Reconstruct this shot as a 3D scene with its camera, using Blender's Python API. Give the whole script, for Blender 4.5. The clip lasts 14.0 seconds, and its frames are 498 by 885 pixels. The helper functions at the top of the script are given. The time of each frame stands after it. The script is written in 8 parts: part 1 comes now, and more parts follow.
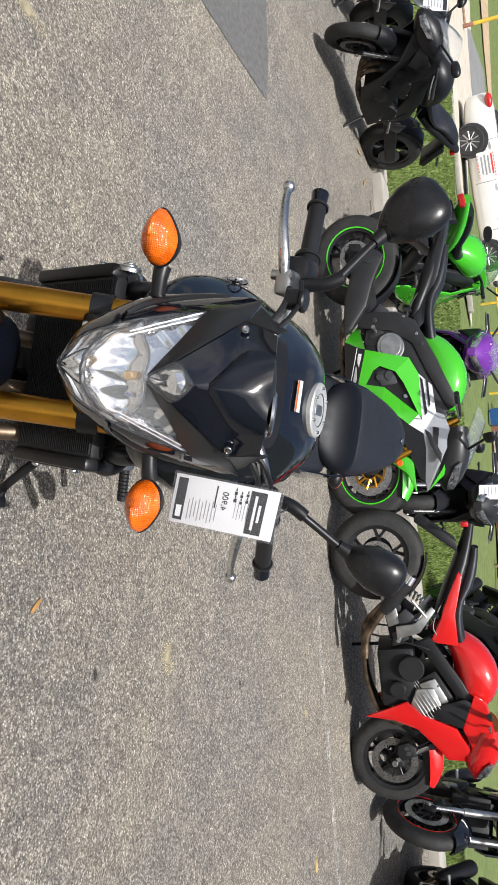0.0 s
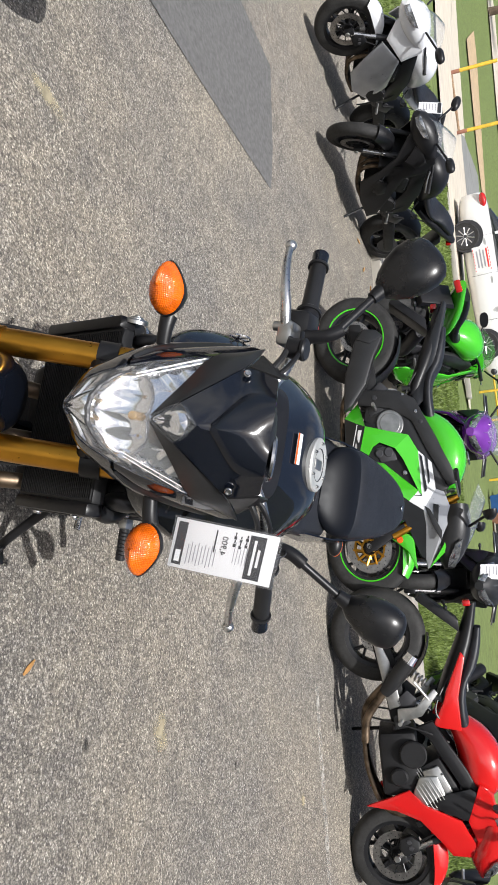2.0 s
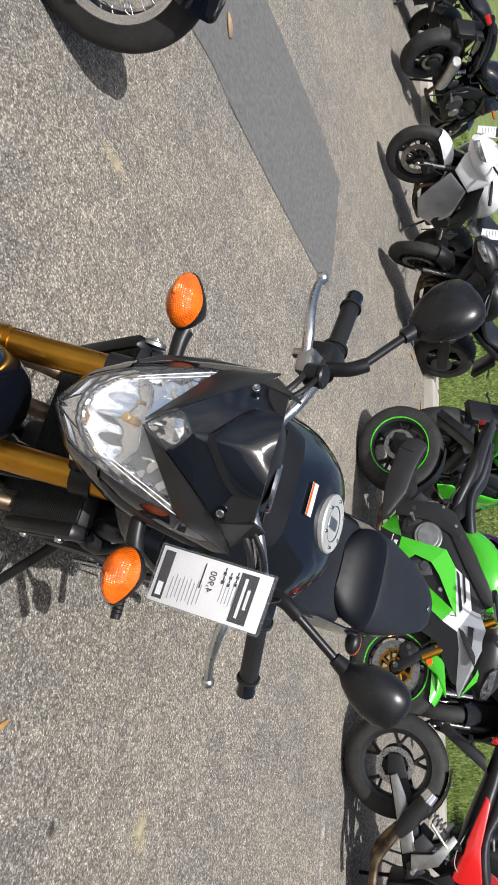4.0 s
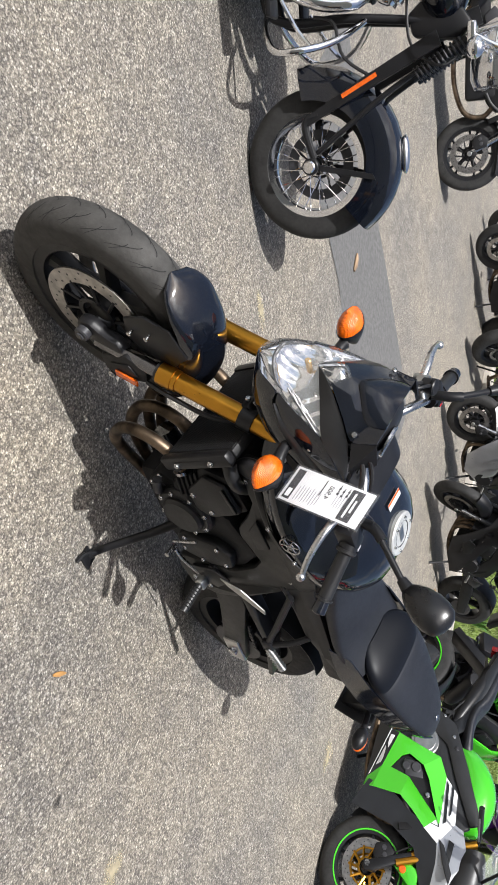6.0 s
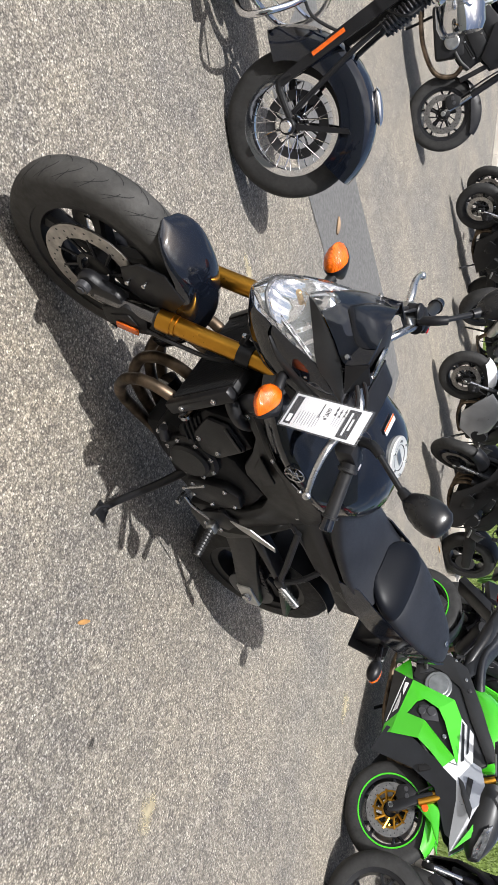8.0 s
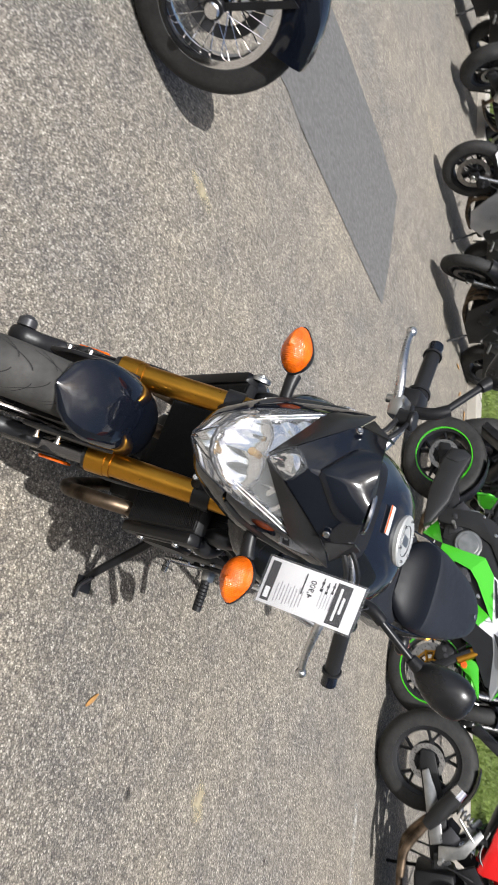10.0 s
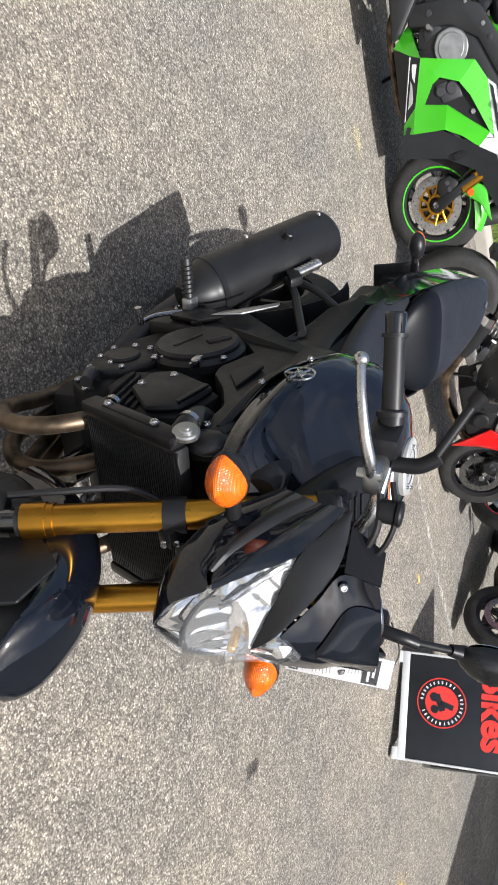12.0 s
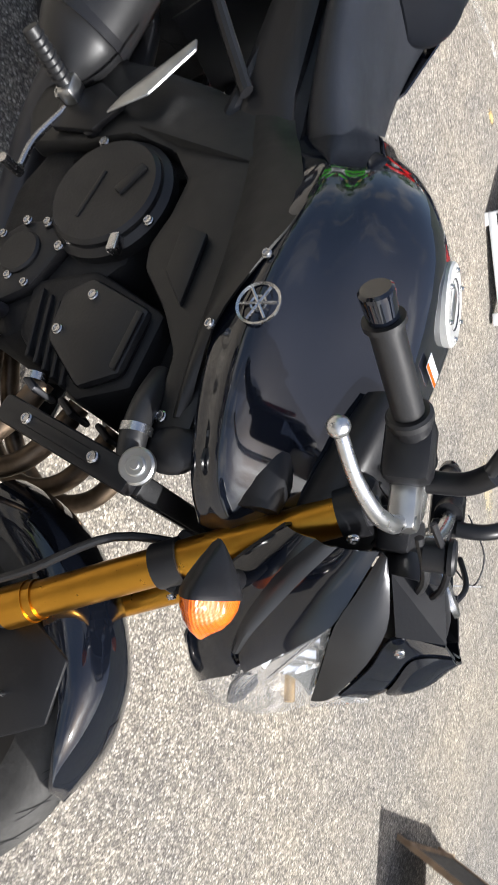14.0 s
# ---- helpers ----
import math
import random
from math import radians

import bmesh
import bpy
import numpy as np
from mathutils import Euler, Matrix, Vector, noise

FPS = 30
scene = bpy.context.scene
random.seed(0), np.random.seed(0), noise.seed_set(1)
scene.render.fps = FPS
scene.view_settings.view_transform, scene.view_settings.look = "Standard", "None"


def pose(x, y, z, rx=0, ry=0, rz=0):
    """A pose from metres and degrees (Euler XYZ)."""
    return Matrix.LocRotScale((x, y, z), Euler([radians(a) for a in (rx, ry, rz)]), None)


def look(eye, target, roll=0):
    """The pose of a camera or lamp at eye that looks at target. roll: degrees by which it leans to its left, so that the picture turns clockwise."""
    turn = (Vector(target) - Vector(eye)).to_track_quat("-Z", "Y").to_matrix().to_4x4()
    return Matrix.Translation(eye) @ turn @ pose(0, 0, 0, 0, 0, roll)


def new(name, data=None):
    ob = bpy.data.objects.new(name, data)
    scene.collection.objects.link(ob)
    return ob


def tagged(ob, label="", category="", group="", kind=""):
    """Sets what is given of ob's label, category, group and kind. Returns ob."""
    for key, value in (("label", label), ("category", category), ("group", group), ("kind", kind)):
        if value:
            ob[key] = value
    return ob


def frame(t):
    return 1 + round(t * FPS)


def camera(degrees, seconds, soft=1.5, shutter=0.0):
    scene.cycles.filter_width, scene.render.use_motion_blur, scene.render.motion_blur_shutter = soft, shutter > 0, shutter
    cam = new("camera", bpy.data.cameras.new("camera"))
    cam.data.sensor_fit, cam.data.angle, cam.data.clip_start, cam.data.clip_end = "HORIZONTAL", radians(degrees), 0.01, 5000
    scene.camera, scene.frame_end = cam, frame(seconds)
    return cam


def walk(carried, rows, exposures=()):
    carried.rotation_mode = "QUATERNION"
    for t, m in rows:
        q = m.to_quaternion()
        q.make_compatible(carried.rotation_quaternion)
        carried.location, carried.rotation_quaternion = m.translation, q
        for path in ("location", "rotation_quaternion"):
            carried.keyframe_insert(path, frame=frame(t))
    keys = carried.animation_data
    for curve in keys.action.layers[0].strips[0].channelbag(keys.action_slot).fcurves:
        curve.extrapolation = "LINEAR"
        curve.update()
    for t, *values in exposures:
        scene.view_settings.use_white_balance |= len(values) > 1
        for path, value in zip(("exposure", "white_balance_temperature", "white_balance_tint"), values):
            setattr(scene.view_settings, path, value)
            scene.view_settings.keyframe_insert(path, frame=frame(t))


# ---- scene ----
cam = camera(37.4, 14.0, shutter=0.15)
PATH = [
    (0, (0.233, -1.621, 1.422), (0.044, 0.251, 0.744), 84.3),
    (0.5, (0.241, -1.616, 1.441), (0.003, 0.256, 0.776), 83.6),
    (1, (0.257, -1.615, 1.438), (-0.046, 0.249, 0.781), 83.7),
    (1.5, (0.287, -1.625, 1.434), (0.004, 0.256, 0.816), 83.9),
    (2, (0.306, -1.631, 1.421), (-0.11, 0.213, 0.766), 82.9),
    (2.2, (0.309, -1.615, 1.42), (-0.11, 0.217, 0.738), 82.8),
    (4.3, (0.485, -1.458, 1.433), (-0.352, 0.198, 0.687), 86.0),
    (4.5, (0.56, -1.49, 1.43), (-0.397, 0.11, 0.704), 85.2),
    (5, (0.75, -1.602, 1.406), (-0.302, -0.095, 0.615), 87.8),
    (5.5, (0.935, -1.649, 1.422), (-0.14, -0.157, 0.635), 89.6),
    (6, (1.219, -1.611, 1.389), (-0.042, -0.268, 0.611), 94.0),
    (6.5, (1.406, -1.589, 1.423), (0.03, -0.353, 0.662), 90.8),
    (7, (1.439, -1.56, 1.428), (0.124, -0.252, 0.681), 90.4),
    (7.2, (1.438, -1.556, 1.426), (0.132, -0.248, 0.664), 90.0),
    (9.3, (0.887, -1.666, 1.401), (-0.106, -0.164, 0.532), 90.6),
    (9.5, (0.748, -1.661, 1.383), (-0.212, -0.201, 0.41), 89.5),
    (10, (0.449, -1.738, 1.4), (-0.237, -0.048, 0.579), 88.7),
    (10.5, (0.138, -1.742, 1.432), (-0.219, 0.062, 0.644), 87.3),
    (11, (-0.183, -1.627, 1.422), (-0.184, 0.196, 0.6), 88.2),
    (11.5, (-0.497, -1.564, 1.433), (0.115, 0.136, 0.577), 89.1),
    (12, (-0.705, -1.358, 1.417), (0.057, 0.251, 0.506), 86.1),
    (12.5, (-0.933, -1.172, 1.418), (0.323, 0.069, 0.479), 89.8),
    (13, (-0.988, -1.026, 1.419), (0.44, -0.011, 0.454), 89.3),
    (13.5, (-0.903, -0.796, 1.402), (0.467, 0.192, 0.332), 87.1),
    (14, (-0.89, -0.593, 1.397), (0.609, 0.023, 0.225), 88.4),
]
walk(cam, [(t, look(eye, target, roll)) for t, eye, target, roll in PATH], exposures=[(0, 0.07), (2.2, 0.06), (4.5, 0.06), (5.5, 0.24), (6.5, 0.38), (9.5, 0.28), (10.5, 0.14), (11, 0.20), (11.5, 0.20), (12, 0.44), (13, 0.69), (14, 0.79)])

# ---- world, sun, exposure ----
SUN = Vector((0.22, -0.51, 1.0)).normalized()
w = bpy.data.worlds.new("sky")
scene.world = w
w.use_nodes = True
wn = w.node_tree.nodes
sky = wn.new("ShaderNodeTexSky")
sky.sky_type = "NISHITA"
sky.sun_disc = False
sky.dust_density = 4.0
sky.sun_elevation = math.asin(SUN.z)
sky.sun_rotation = math.atan2(SUN.x, SUN.y)
wn["Background"].inputs["Strength"].default_value = 0.098
# broken white clouds, as the paint and the mirrors show them
dirs, cloud, edge, grey, lit, over = (wn.new("ShaderNode" + k) for k in ("TexCoord", "TexNoise", "MapRange", "RGBToBW", "Mix", "Mix"))
cloud.inputs["Scale"].default_value, cloud.inputs["Detail"].default_value, cloud.inputs["Roughness"].default_value = 2.6, 9.0, 0.58
edge.inputs["From Min"].default_value, edge.inputs["From Max"].default_value = 0.50, 0.66
lit.data_type, lit.blend_type = "RGBA", "MULTIPLY"
lit.inputs["Factor"].default_value = 1.0
lit.inputs["B"].default_value = (2.3, 2.3, 2.32, 1)
over.data_type = "RGBA"
for a_, b_ in ((dirs.outputs["Generated"], cloud.inputs["Vector"]), (cloud.outputs["Fac"], edge.inputs["Value"]), (sky.outputs[0], grey.inputs[0]), (grey.outputs[0], lit.inputs["A"]), (edge.outputs[0], over.inputs["Factor"]), (sky.outputs[0], over.inputs["A"]), (lit.outputs["Result"], over.inputs["B"]), (over.outputs["Result"], wn["Background"].inputs["Color"])):
    w.node_tree.links.new(a_, b_)
sun_data = bpy.data.lights.new("sun", "SUN")
sun_data.energy, sun_data.angle, sun_data.color = 4.3, radians(0.53), (1.0, 1.0, 0.995)
sun = new("sun", sun_data)
sun.matrix_world = look(SUN * 50, (0, 0, 0))


# ---- materials ----
def mat(name, color, rough=0.5, metal=0.0, vary=0.15, scale=8.0, bump=0.0, bump_scale=60.0, coat=0.0, spec=0.5, fleck=0.0):
    """A surface with a base colour, slow stains and fine grain."""
    m = bpy.data.materials.new(name)
    m.use_nodes = True
    nt = m.node_tree
    b = nt.nodes["Principled BSDF"]
    b.inputs["Roughness"].default_value = rough
    b.inputs["Metallic"].default_value = metal
    b.inputs["Coat Weight"].default_value = coat
    b.inputs["Coat Roughness"].default_value = 0.04
    b.inputs["Specular IOR Level"].default_value = spec
    tc = nt.nodes.new("ShaderNodeTexCoord")
    n1 = nt.nodes.new("ShaderNodeTexNoise")
    n1.inputs["Scale"].default_value = scale
    n1.inputs["Detail"].default_value = 6
    nt.links.new(tc.outputs["Object"], n1.inputs["Vector"])
    ramp = nt.nodes.new("ShaderNodeValToRGB")
    lo = [c * (1 - vary) for c in color]
    hi = [min(1.0, c * (1 + vary) + 0.3 * vary * 0.02) for c in color]
    ramp.color_ramp.elements[0].color = (*lo, 1)
    ramp.color_ramp.elements[1].color = (*hi, 1)
    ramp.color_ramp.elements[0].position, ramp.color_ramp.elements[1].position = 0.3, 0.7
    nt.links.new(n1.outputs["Fac"], ramp.inputs["Fac"])
    nt.links.new(ramp.outputs[0], b.inputs["Base Color"])
    # wear in the gloss
    mr = nt.nodes.new("ShaderNodeMapRange")
    mr.inputs["To Min"].default_value = max(0.0, rough - 0.25 * rough)
    mr.inputs["To Max"].default_value = min(1.0, rough + 0.3 * rough)
    n2 = nt.nodes.new("ShaderNodeTexNoise")
    n2.inputs["Scale"].default_value = scale * 5
    n2.inputs["Detail"].default_value = 4
    nt.links.new(tc.outputs["Object"], n2.inputs["Vector"])
    nt.links.new(n2.outputs["Fac"], mr.inputs["Value"])
    nt.links.new(mr.outputs[0], b.inputs["Roughness"])
    if bump:
        n3 = nt.nodes.new("ShaderNodeTexNoise")
        n3.inputs["Scale"].default_value = bump_scale
        n3.inputs["Detail"].default_value = 5
        nt.links.new(tc.outputs["Object"], n3.inputs["Vector"])
        bp = nt.nodes.new("ShaderNodeBump")
        bp.inputs["Strength"].default_value = bump
        bp.inputs["Distance"].default_value = 0.004
        nt.links.new(n3.outputs["Fac"], bp.inputs["Height"])
        nt.links.new(bp.outputs[0], b.inputs["Normal"])
    return m


BLACK_GLOSS = mat("black_gloss_paint", (0.004, 0.0055, 0.010), 0.07, 0.0, 0.2, coat=0.6)
BLACK_SATIN = mat("black_satin_plastic", (0.010, 0.010, 0.0115), 0.38, 0.0, 0.25, bump=0.05, bump_scale=200, spec=0.36)
BLACK_MATT = mat("black_cast_metal", (0.010, 0.010, 0.011), 0.52, 0.0, 0.3, bump=0.15, bump_scale=160, spec=0.32)
RADFIN = mat("black_radiator_fins", (0.010, 0.010, 0.011), 0.7, 0.0, 0.2, 30)
RUBBER = mat("tyre_rubber", (0.019, 0.0185, 0.018), 0.72, 0.0, 0.35, 14, bump=0.25, bump_scale=90)
GRIP = mat("grip_rubber", (0.012, 0.012, 0.013), 0.42, 0.0, 0.2, bump=0.06, bump_scale=300)
VINYL = mat("seat_vinyl", (0.011, 0.0125, 0.017), 0.45, 0.0, 0.25, bump=0.25, bump_scale=500)
GOLD = mat("gold_anodised", (0.56, 0.27, 0.035), 0.3, 1.0, 0.1, 20)
DARKCHROME = mat("dark_polished_tube", (0.20, 0.20, 0.21), 0.12, 1.0, 0.1)
CHROME = mat("chrome", (0.85, 0.85, 0.86), 0.05, 1.0, 0.05)
STEEL = mat("bright_steel", (0.55, 0.55, 0.55), 0.25, 1.0, 0.15, 30)
ALU = mat("cast_aluminium", (0.5, 0.5, 0.49), 0.35, 1.0, 0.2, 20, bump=0.1)
DISC = mat("brake_steel", (0.42, 0.40, 0.38), 0.32, 1.0, 0.25, 40)
PIPE = mat("heat_stained_steel", (0.13, 0.095, 0.065), 0.45, 0.9, 0.75, 16)
SILVER = mat("silver_paint", (0.42, 0.43, 0.45), 0.3, 0.6, 0.1, coat=0.5)
GREEN = mat("lime_green_paint", (0.060, 0.49, 0.020), 0.18, 0.0, 0.06, 3, coat=0.8)
RED = mat("red_paint", (0.62, 0.012, 0.012), 0.18, 0.0, 0.06, 3, coat=0.8)
WHITE = mat("white_paint", (0.75, 0.76, 0.78), 0.25, 0.0, 0.06, 3, coat=0.6)
PURPLE = mat("purple_paint", (0.16, 0.03, 0.30), 0.2, 0.0, 0.1, coat=0.8)
BLUE = mat("dark_blue_paint", (0.02, 0.035, 0.09), 0.15, 0.0, 0.1, coat=0.8)
AMBER = mat("amber_lens", (0.72, 0.115, 0.004), 0.16, 0.0, 0.25, 60, coat=0.5)
REDLENS = mat("red_lens", (0.5, 0.01, 0.01), 0.15, 0.0, 0.1, coat=0.6)
PAPER = mat("white_card", (0.78, 0.78, 0.80), 0.45, 0.0, 0.04, coat=0.4)
INK = mat("dark_ink", (0.03, 0.03, 0.035), 0.5, 0.0, 0.1)
GREYINK = mat("grey_ink", (0.3, 0.3, 0.33), 0.5, 0.0, 0.1)
SIGNBLACK = mat("sign_black", (0.016, 0.018, 0.022), 0.35, 0.0, 0.2)
SIGNRED = mat("sign_red", (0.75, 0.05, 0.04), 0.4, 0.0, 0.06)
SIGNWHITE = mat("sign_plastic_white", (0.72, 0.73, 0.73), 0.4, 0.0, 0.08)
SIGNGREY = mat("sign_plastic_grey", (0.30, 0.31, 0.30), 0.5, 0.0, 0.12)
CONCRETE = mat("concrete", (0.42, 0.39, 0.34), 0.85, 0.0, 0.2, 4, bump=0.4, bump_scale=120)
WALLPAINT = mat("wall_paint", (0.42, 0.41, 0.36), 0.7, 0.0, 0.1, 3, bump=0.1)
DARKGREY = mat("dark_grey_metal", (0.05, 0.05, 0.055), 0.4, 0.3, 0.2)
WOOD = mat("weathered_wood", (0.30, 0.20, 0.12), 0.7, 0.0, 0.3, 12, bump=0.3)
BRICKRED = mat("brick_red", (0.33, 0.15, 0.10), 0.85, 0.0, 0.25, 6, bump=0.3)
YELLOW = mat("yellow_paint", (0.75, 0.48, 0.05), 0.5, 0.0, 0.15)
SPAR = mat("dark_grey_frame", (0.026, 0.0265, 0.028), 0.40, 0.3, 0.15)
BLUEBOX = mat("blue_plastic", (0.02, 0.09, 0.28), 0.5, 0.0, 0.15)
DIRT = mat("dry_dirt", (0.45, 0.33, 0.2), 0.9, 0.0, 0.3, 3, bump=0.4)
ROADGREY = mat("far_asphalt", (0.22, 0.22, 0.21), 0.85, 0.0, 0.15, 2, bump=0.2)
TARGLASS = mat("dark_glass", (0.02, 0.025, 0.03), 0.05, 0.0, 0.1, coat=1.0)


CLEAR_NAMES = ("clear_lens", "plastic_sleeve", "clear_screen")


def glass(name, color, rough=0.02, alpha=0.25, ior=1.45):
    """Thin clear plastic: see-through with a little tint, and a gloss that follows Fresnel."""
    m = bpy.data.materials.new(name)
    m.use_nodes = True
    nt = m.node_tree
    out = nt.nodes["Material Output"]
    b = nt.nodes["Principled BSDF"]
    b.inputs["Base Color"].default_value = (*color, 1)
    b.inputs["Roughness"].default_value = rough
    t = nt.nodes.new("ShaderNodeBsdfTransparent")
    mix = nt.nodes.new("ShaderNodeMixShader")
    mix.inputs[0].default_value = alpha
    nt.links.new(t.outputs[0], mix.inputs[1])
    nt.links.new(b.outputs[0], mix.inputs[2])
    g = nt.nodes.new("ShaderNodeBsdfGlossy")
    g.inputs["Roughness"].default_value = rough
    lw = nt.nodes.new("ShaderNodeLayerWeight")
    pw = nt.nodes.new("ShaderNodeMath")
    pw.operation = "POWER"
    pw.inputs[1].default_value = 4.0
    nt.links.new(lw.outputs["Facing"], pw.inputs[0])
    fr = nt.nodes.new("ShaderNodeMath")
    fr.operation = "MULTIPLY_ADD"
    fr.inputs[1].default_value, fr.inputs[2].default_value = 0.85, 0.025
    nt.links.new(pw.outputs[0], fr.inputs[0])
    mix2 = nt.nodes.new("ShaderNodeMixShader")
    nt.links.new(fr.outputs[0], mix2.inputs[0])
    nt.links.new(mix.outputs[0], mix2.inputs[1])
    nt.links.new(g.outputs[0], mix2.inputs[2])
    nt.links.new(mix2.outputs[0], out.inputs["Surface"])
    return m


CLEAR = glass("clear_lens", (0.8, 0.83, 0.86), 0.02, 0.03)
CLEARSCREEN = glass("clear_screen", (0.45, 0.48, 0.5), 0.05, 0.14)
SLEEVE = glass("plastic_sleeve", (0.8, 0.8, 0.82), 0.08, 0.05)


def asphalt_material():
    """Worn asphalt: pale stones of several tints in dark binder, with slow stains."""
    m = bpy.data.materials.new("worn_asphalt")
    m.use_nodes = True
    nt = m.node_tree
    b = nt.nodes["Principled BSDF"]
    b.inputs["Roughness"].default_value = 0.85
    b.inputs["Specular IOR Level"].default_value = 0.3
    tc = nt.nodes.new("ShaderNodeTexCoord")

    def node(kind, **inputs):
        n = nt.nodes.new(kind)
        for k, v in inputs.items():
            n.inputs[k].default_value = v
        return n

    v1 = node("ShaderNodeTexVoronoi", Scale=150.0)
    v2 = node("ShaderNodeTexVoronoi", Scale=280.0)
    v3 = node("ShaderNodeTexVoronoi", Scale=52.0)
    big = node("ShaderNodeTexNoise", Scale=0.9, Detail=6.0)
    mid = node("ShaderNodeTexNoise", Scale=7.0, Detail=5.0)
    for n in (v1, v2, v3, big, mid):
        nt.links.new(tc.outputs["Object"], n.inputs["Vector"])
    sep = nt.nodes.new("ShaderNodeSeparateColor")
    nt.links.new(v1.outputs["Color"], sep.inputs[0])
    stones = nt.nodes.new("ShaderNodeValToRGB")
    cr = stones.color_ramp
    cr.elements[0].position, cr.elements[0].color = 0.0, (0.136, 0.128, 0.118, 1)
    cr.elements[1].position, cr.elements[1].color = 0.35, (0.214, 0.200, 0.181, 1)
    for pos, col in ((0.62, (0.288, 0.269, 0.240, 1)), (0.86, (0.376, 0.355, 0.320, 1)), (1.0, (0.52, 0.50, 0.465, 1))):
        e = cr.elements.new(pos)
        e.color = col
    nt.links.new(sep.outputs[0], stones.inputs["Fac"])
    sep2 = nt.nodes.new("ShaderNodeSeparateColor")
    nt.links.new(v2.outputs["Color"], sep2.inputs[0])
    fine = nt.nodes.new("ShaderNodeValToRGB")
    fine.color_ramp.elements[0].color = (0.68, 0.68, 0.69, 1)
    fine.color_ramp.elements[1].color = (1.27, 1.25, 1.22, 1)
    nt.links.new(sep2.outputs[1], fine.inputs["Fac"])
    mul = nt.nodes.new("ShaderNodeMix")
    mul.data_type, mul.blend_type = "RGBA", "MULTIPLY"
    mul.inputs["Factor"].default_value = 1.0
    nt.links.new(stones.outputs[0], mul.inputs["A"])
    nt.links.new(fine.outputs[0], mul.inputs["B"])
    # dark binder between the stones, and clusters of lighter and darker stone
    gap = nt.nodes.new("ShaderNodeValToRGB")
    gap.color_ramp.elements[0].position, gap.color_ramp.elements[0].color = 0.36, (1.06, 1.06, 1.06, 1)
    gap.color_ramp.elements[1].position, gap.color_ramp.elements[1].color = 0.62, (0.66, 0.655, 0.65, 1)
    nt.links.new(v1.outputs["Distance"], gap.inputs["Fac"])
    sep3 = nt.nodes.new("ShaderNodeSeparateColor")
    nt.links.new(v3.outputs["Color"], sep3.inputs[0])
    clump = nt.nodes.new("ShaderNodeValToRGB")
    clump.color_ramp.elements[0].color = (0.85, 0.85, 0.86, 1)
    clump.color_ramp.elements[1].color = (1.17, 1.16, 1.14, 1)
    nt.links.new(sep3.outputs[2], clump.inputs["Fac"])
    for extra_ in (gap, clump):
        more = nt.nodes.new("ShaderNodeMix")
        more.data_type, more.blend_type = "RGBA", "MULTIPLY"
        more.inputs["Factor"].default_value = 1.0
        nt.links.new(mul.outputs["Result"], more.inputs["A"])
        nt.links.new(extra_.outputs[0], more.inputs["B"])
        mul = more
    stain = nt.nodes.new("ShaderNodeValToRGB")
    stain.color_ramp.elements[0].position, stain.color_ramp.elements[0].color = 0.32, (0.80, 0.81, 0.83, 1)
    stain.color_ramp.elements[1].position, stain.color_ramp.elements[1].color = 0.7, (1.12, 1.08, 1.0, 1)
    nt.links.new(big.outputs["Fac"], stain.inputs["Fac"])
    mul2 = nt.nodes.new("ShaderNodeMix")
    mul2.data_type, mul2.blend_type = "RGBA", "MULTIPLY"
    mul2.inputs["Factor"].default_value = 1.0
    nt.links.new(mul.outputs["Result"], mul2.inputs["A"])
    nt.links.new(stain.outputs[0], mul2.inputs["B"])
    stain2 = nt.nodes.new("ShaderNodeValToRGB")
    stain2.color_ramp.elements[0].position, stain2.color_ramp.elements[0].color = 0.3, (0.86, 0.86, 0.87, 1)
    stain2.color_ramp.elements[1].position, stain2.color_ramp.elements[1].color = 0.7, (1.1, 1.09, 1.06, 1)
    nt.links.new(mid.outputs["Fac"], stain2.inputs["Fac"])
    mul3 = nt.nodes.new("ShaderNodeMix")
    mul3.data_type, mul3.blend_type = "RGBA", "MULTIPLY"
    mul3.inputs["Factor"].default_value = 1.0
    nt.links.new(mul2.outputs["Result"], mul3.inputs["A"])
    nt.links.new(stain2.outputs[0], mul3.inputs["B"])
    nt.links.new(mul3.outputs["Result"], b.inputs["Base Color"])
    bp = node("ShaderNodeBump", Strength=0.6, Distance=0.003)
    nt.links.new(v1.outputs["Distance"], bp.inputs["Height"])
    bp.invert = True
    nt.links.new(bp.outputs[0], b.inputs["Normal"])
    return m


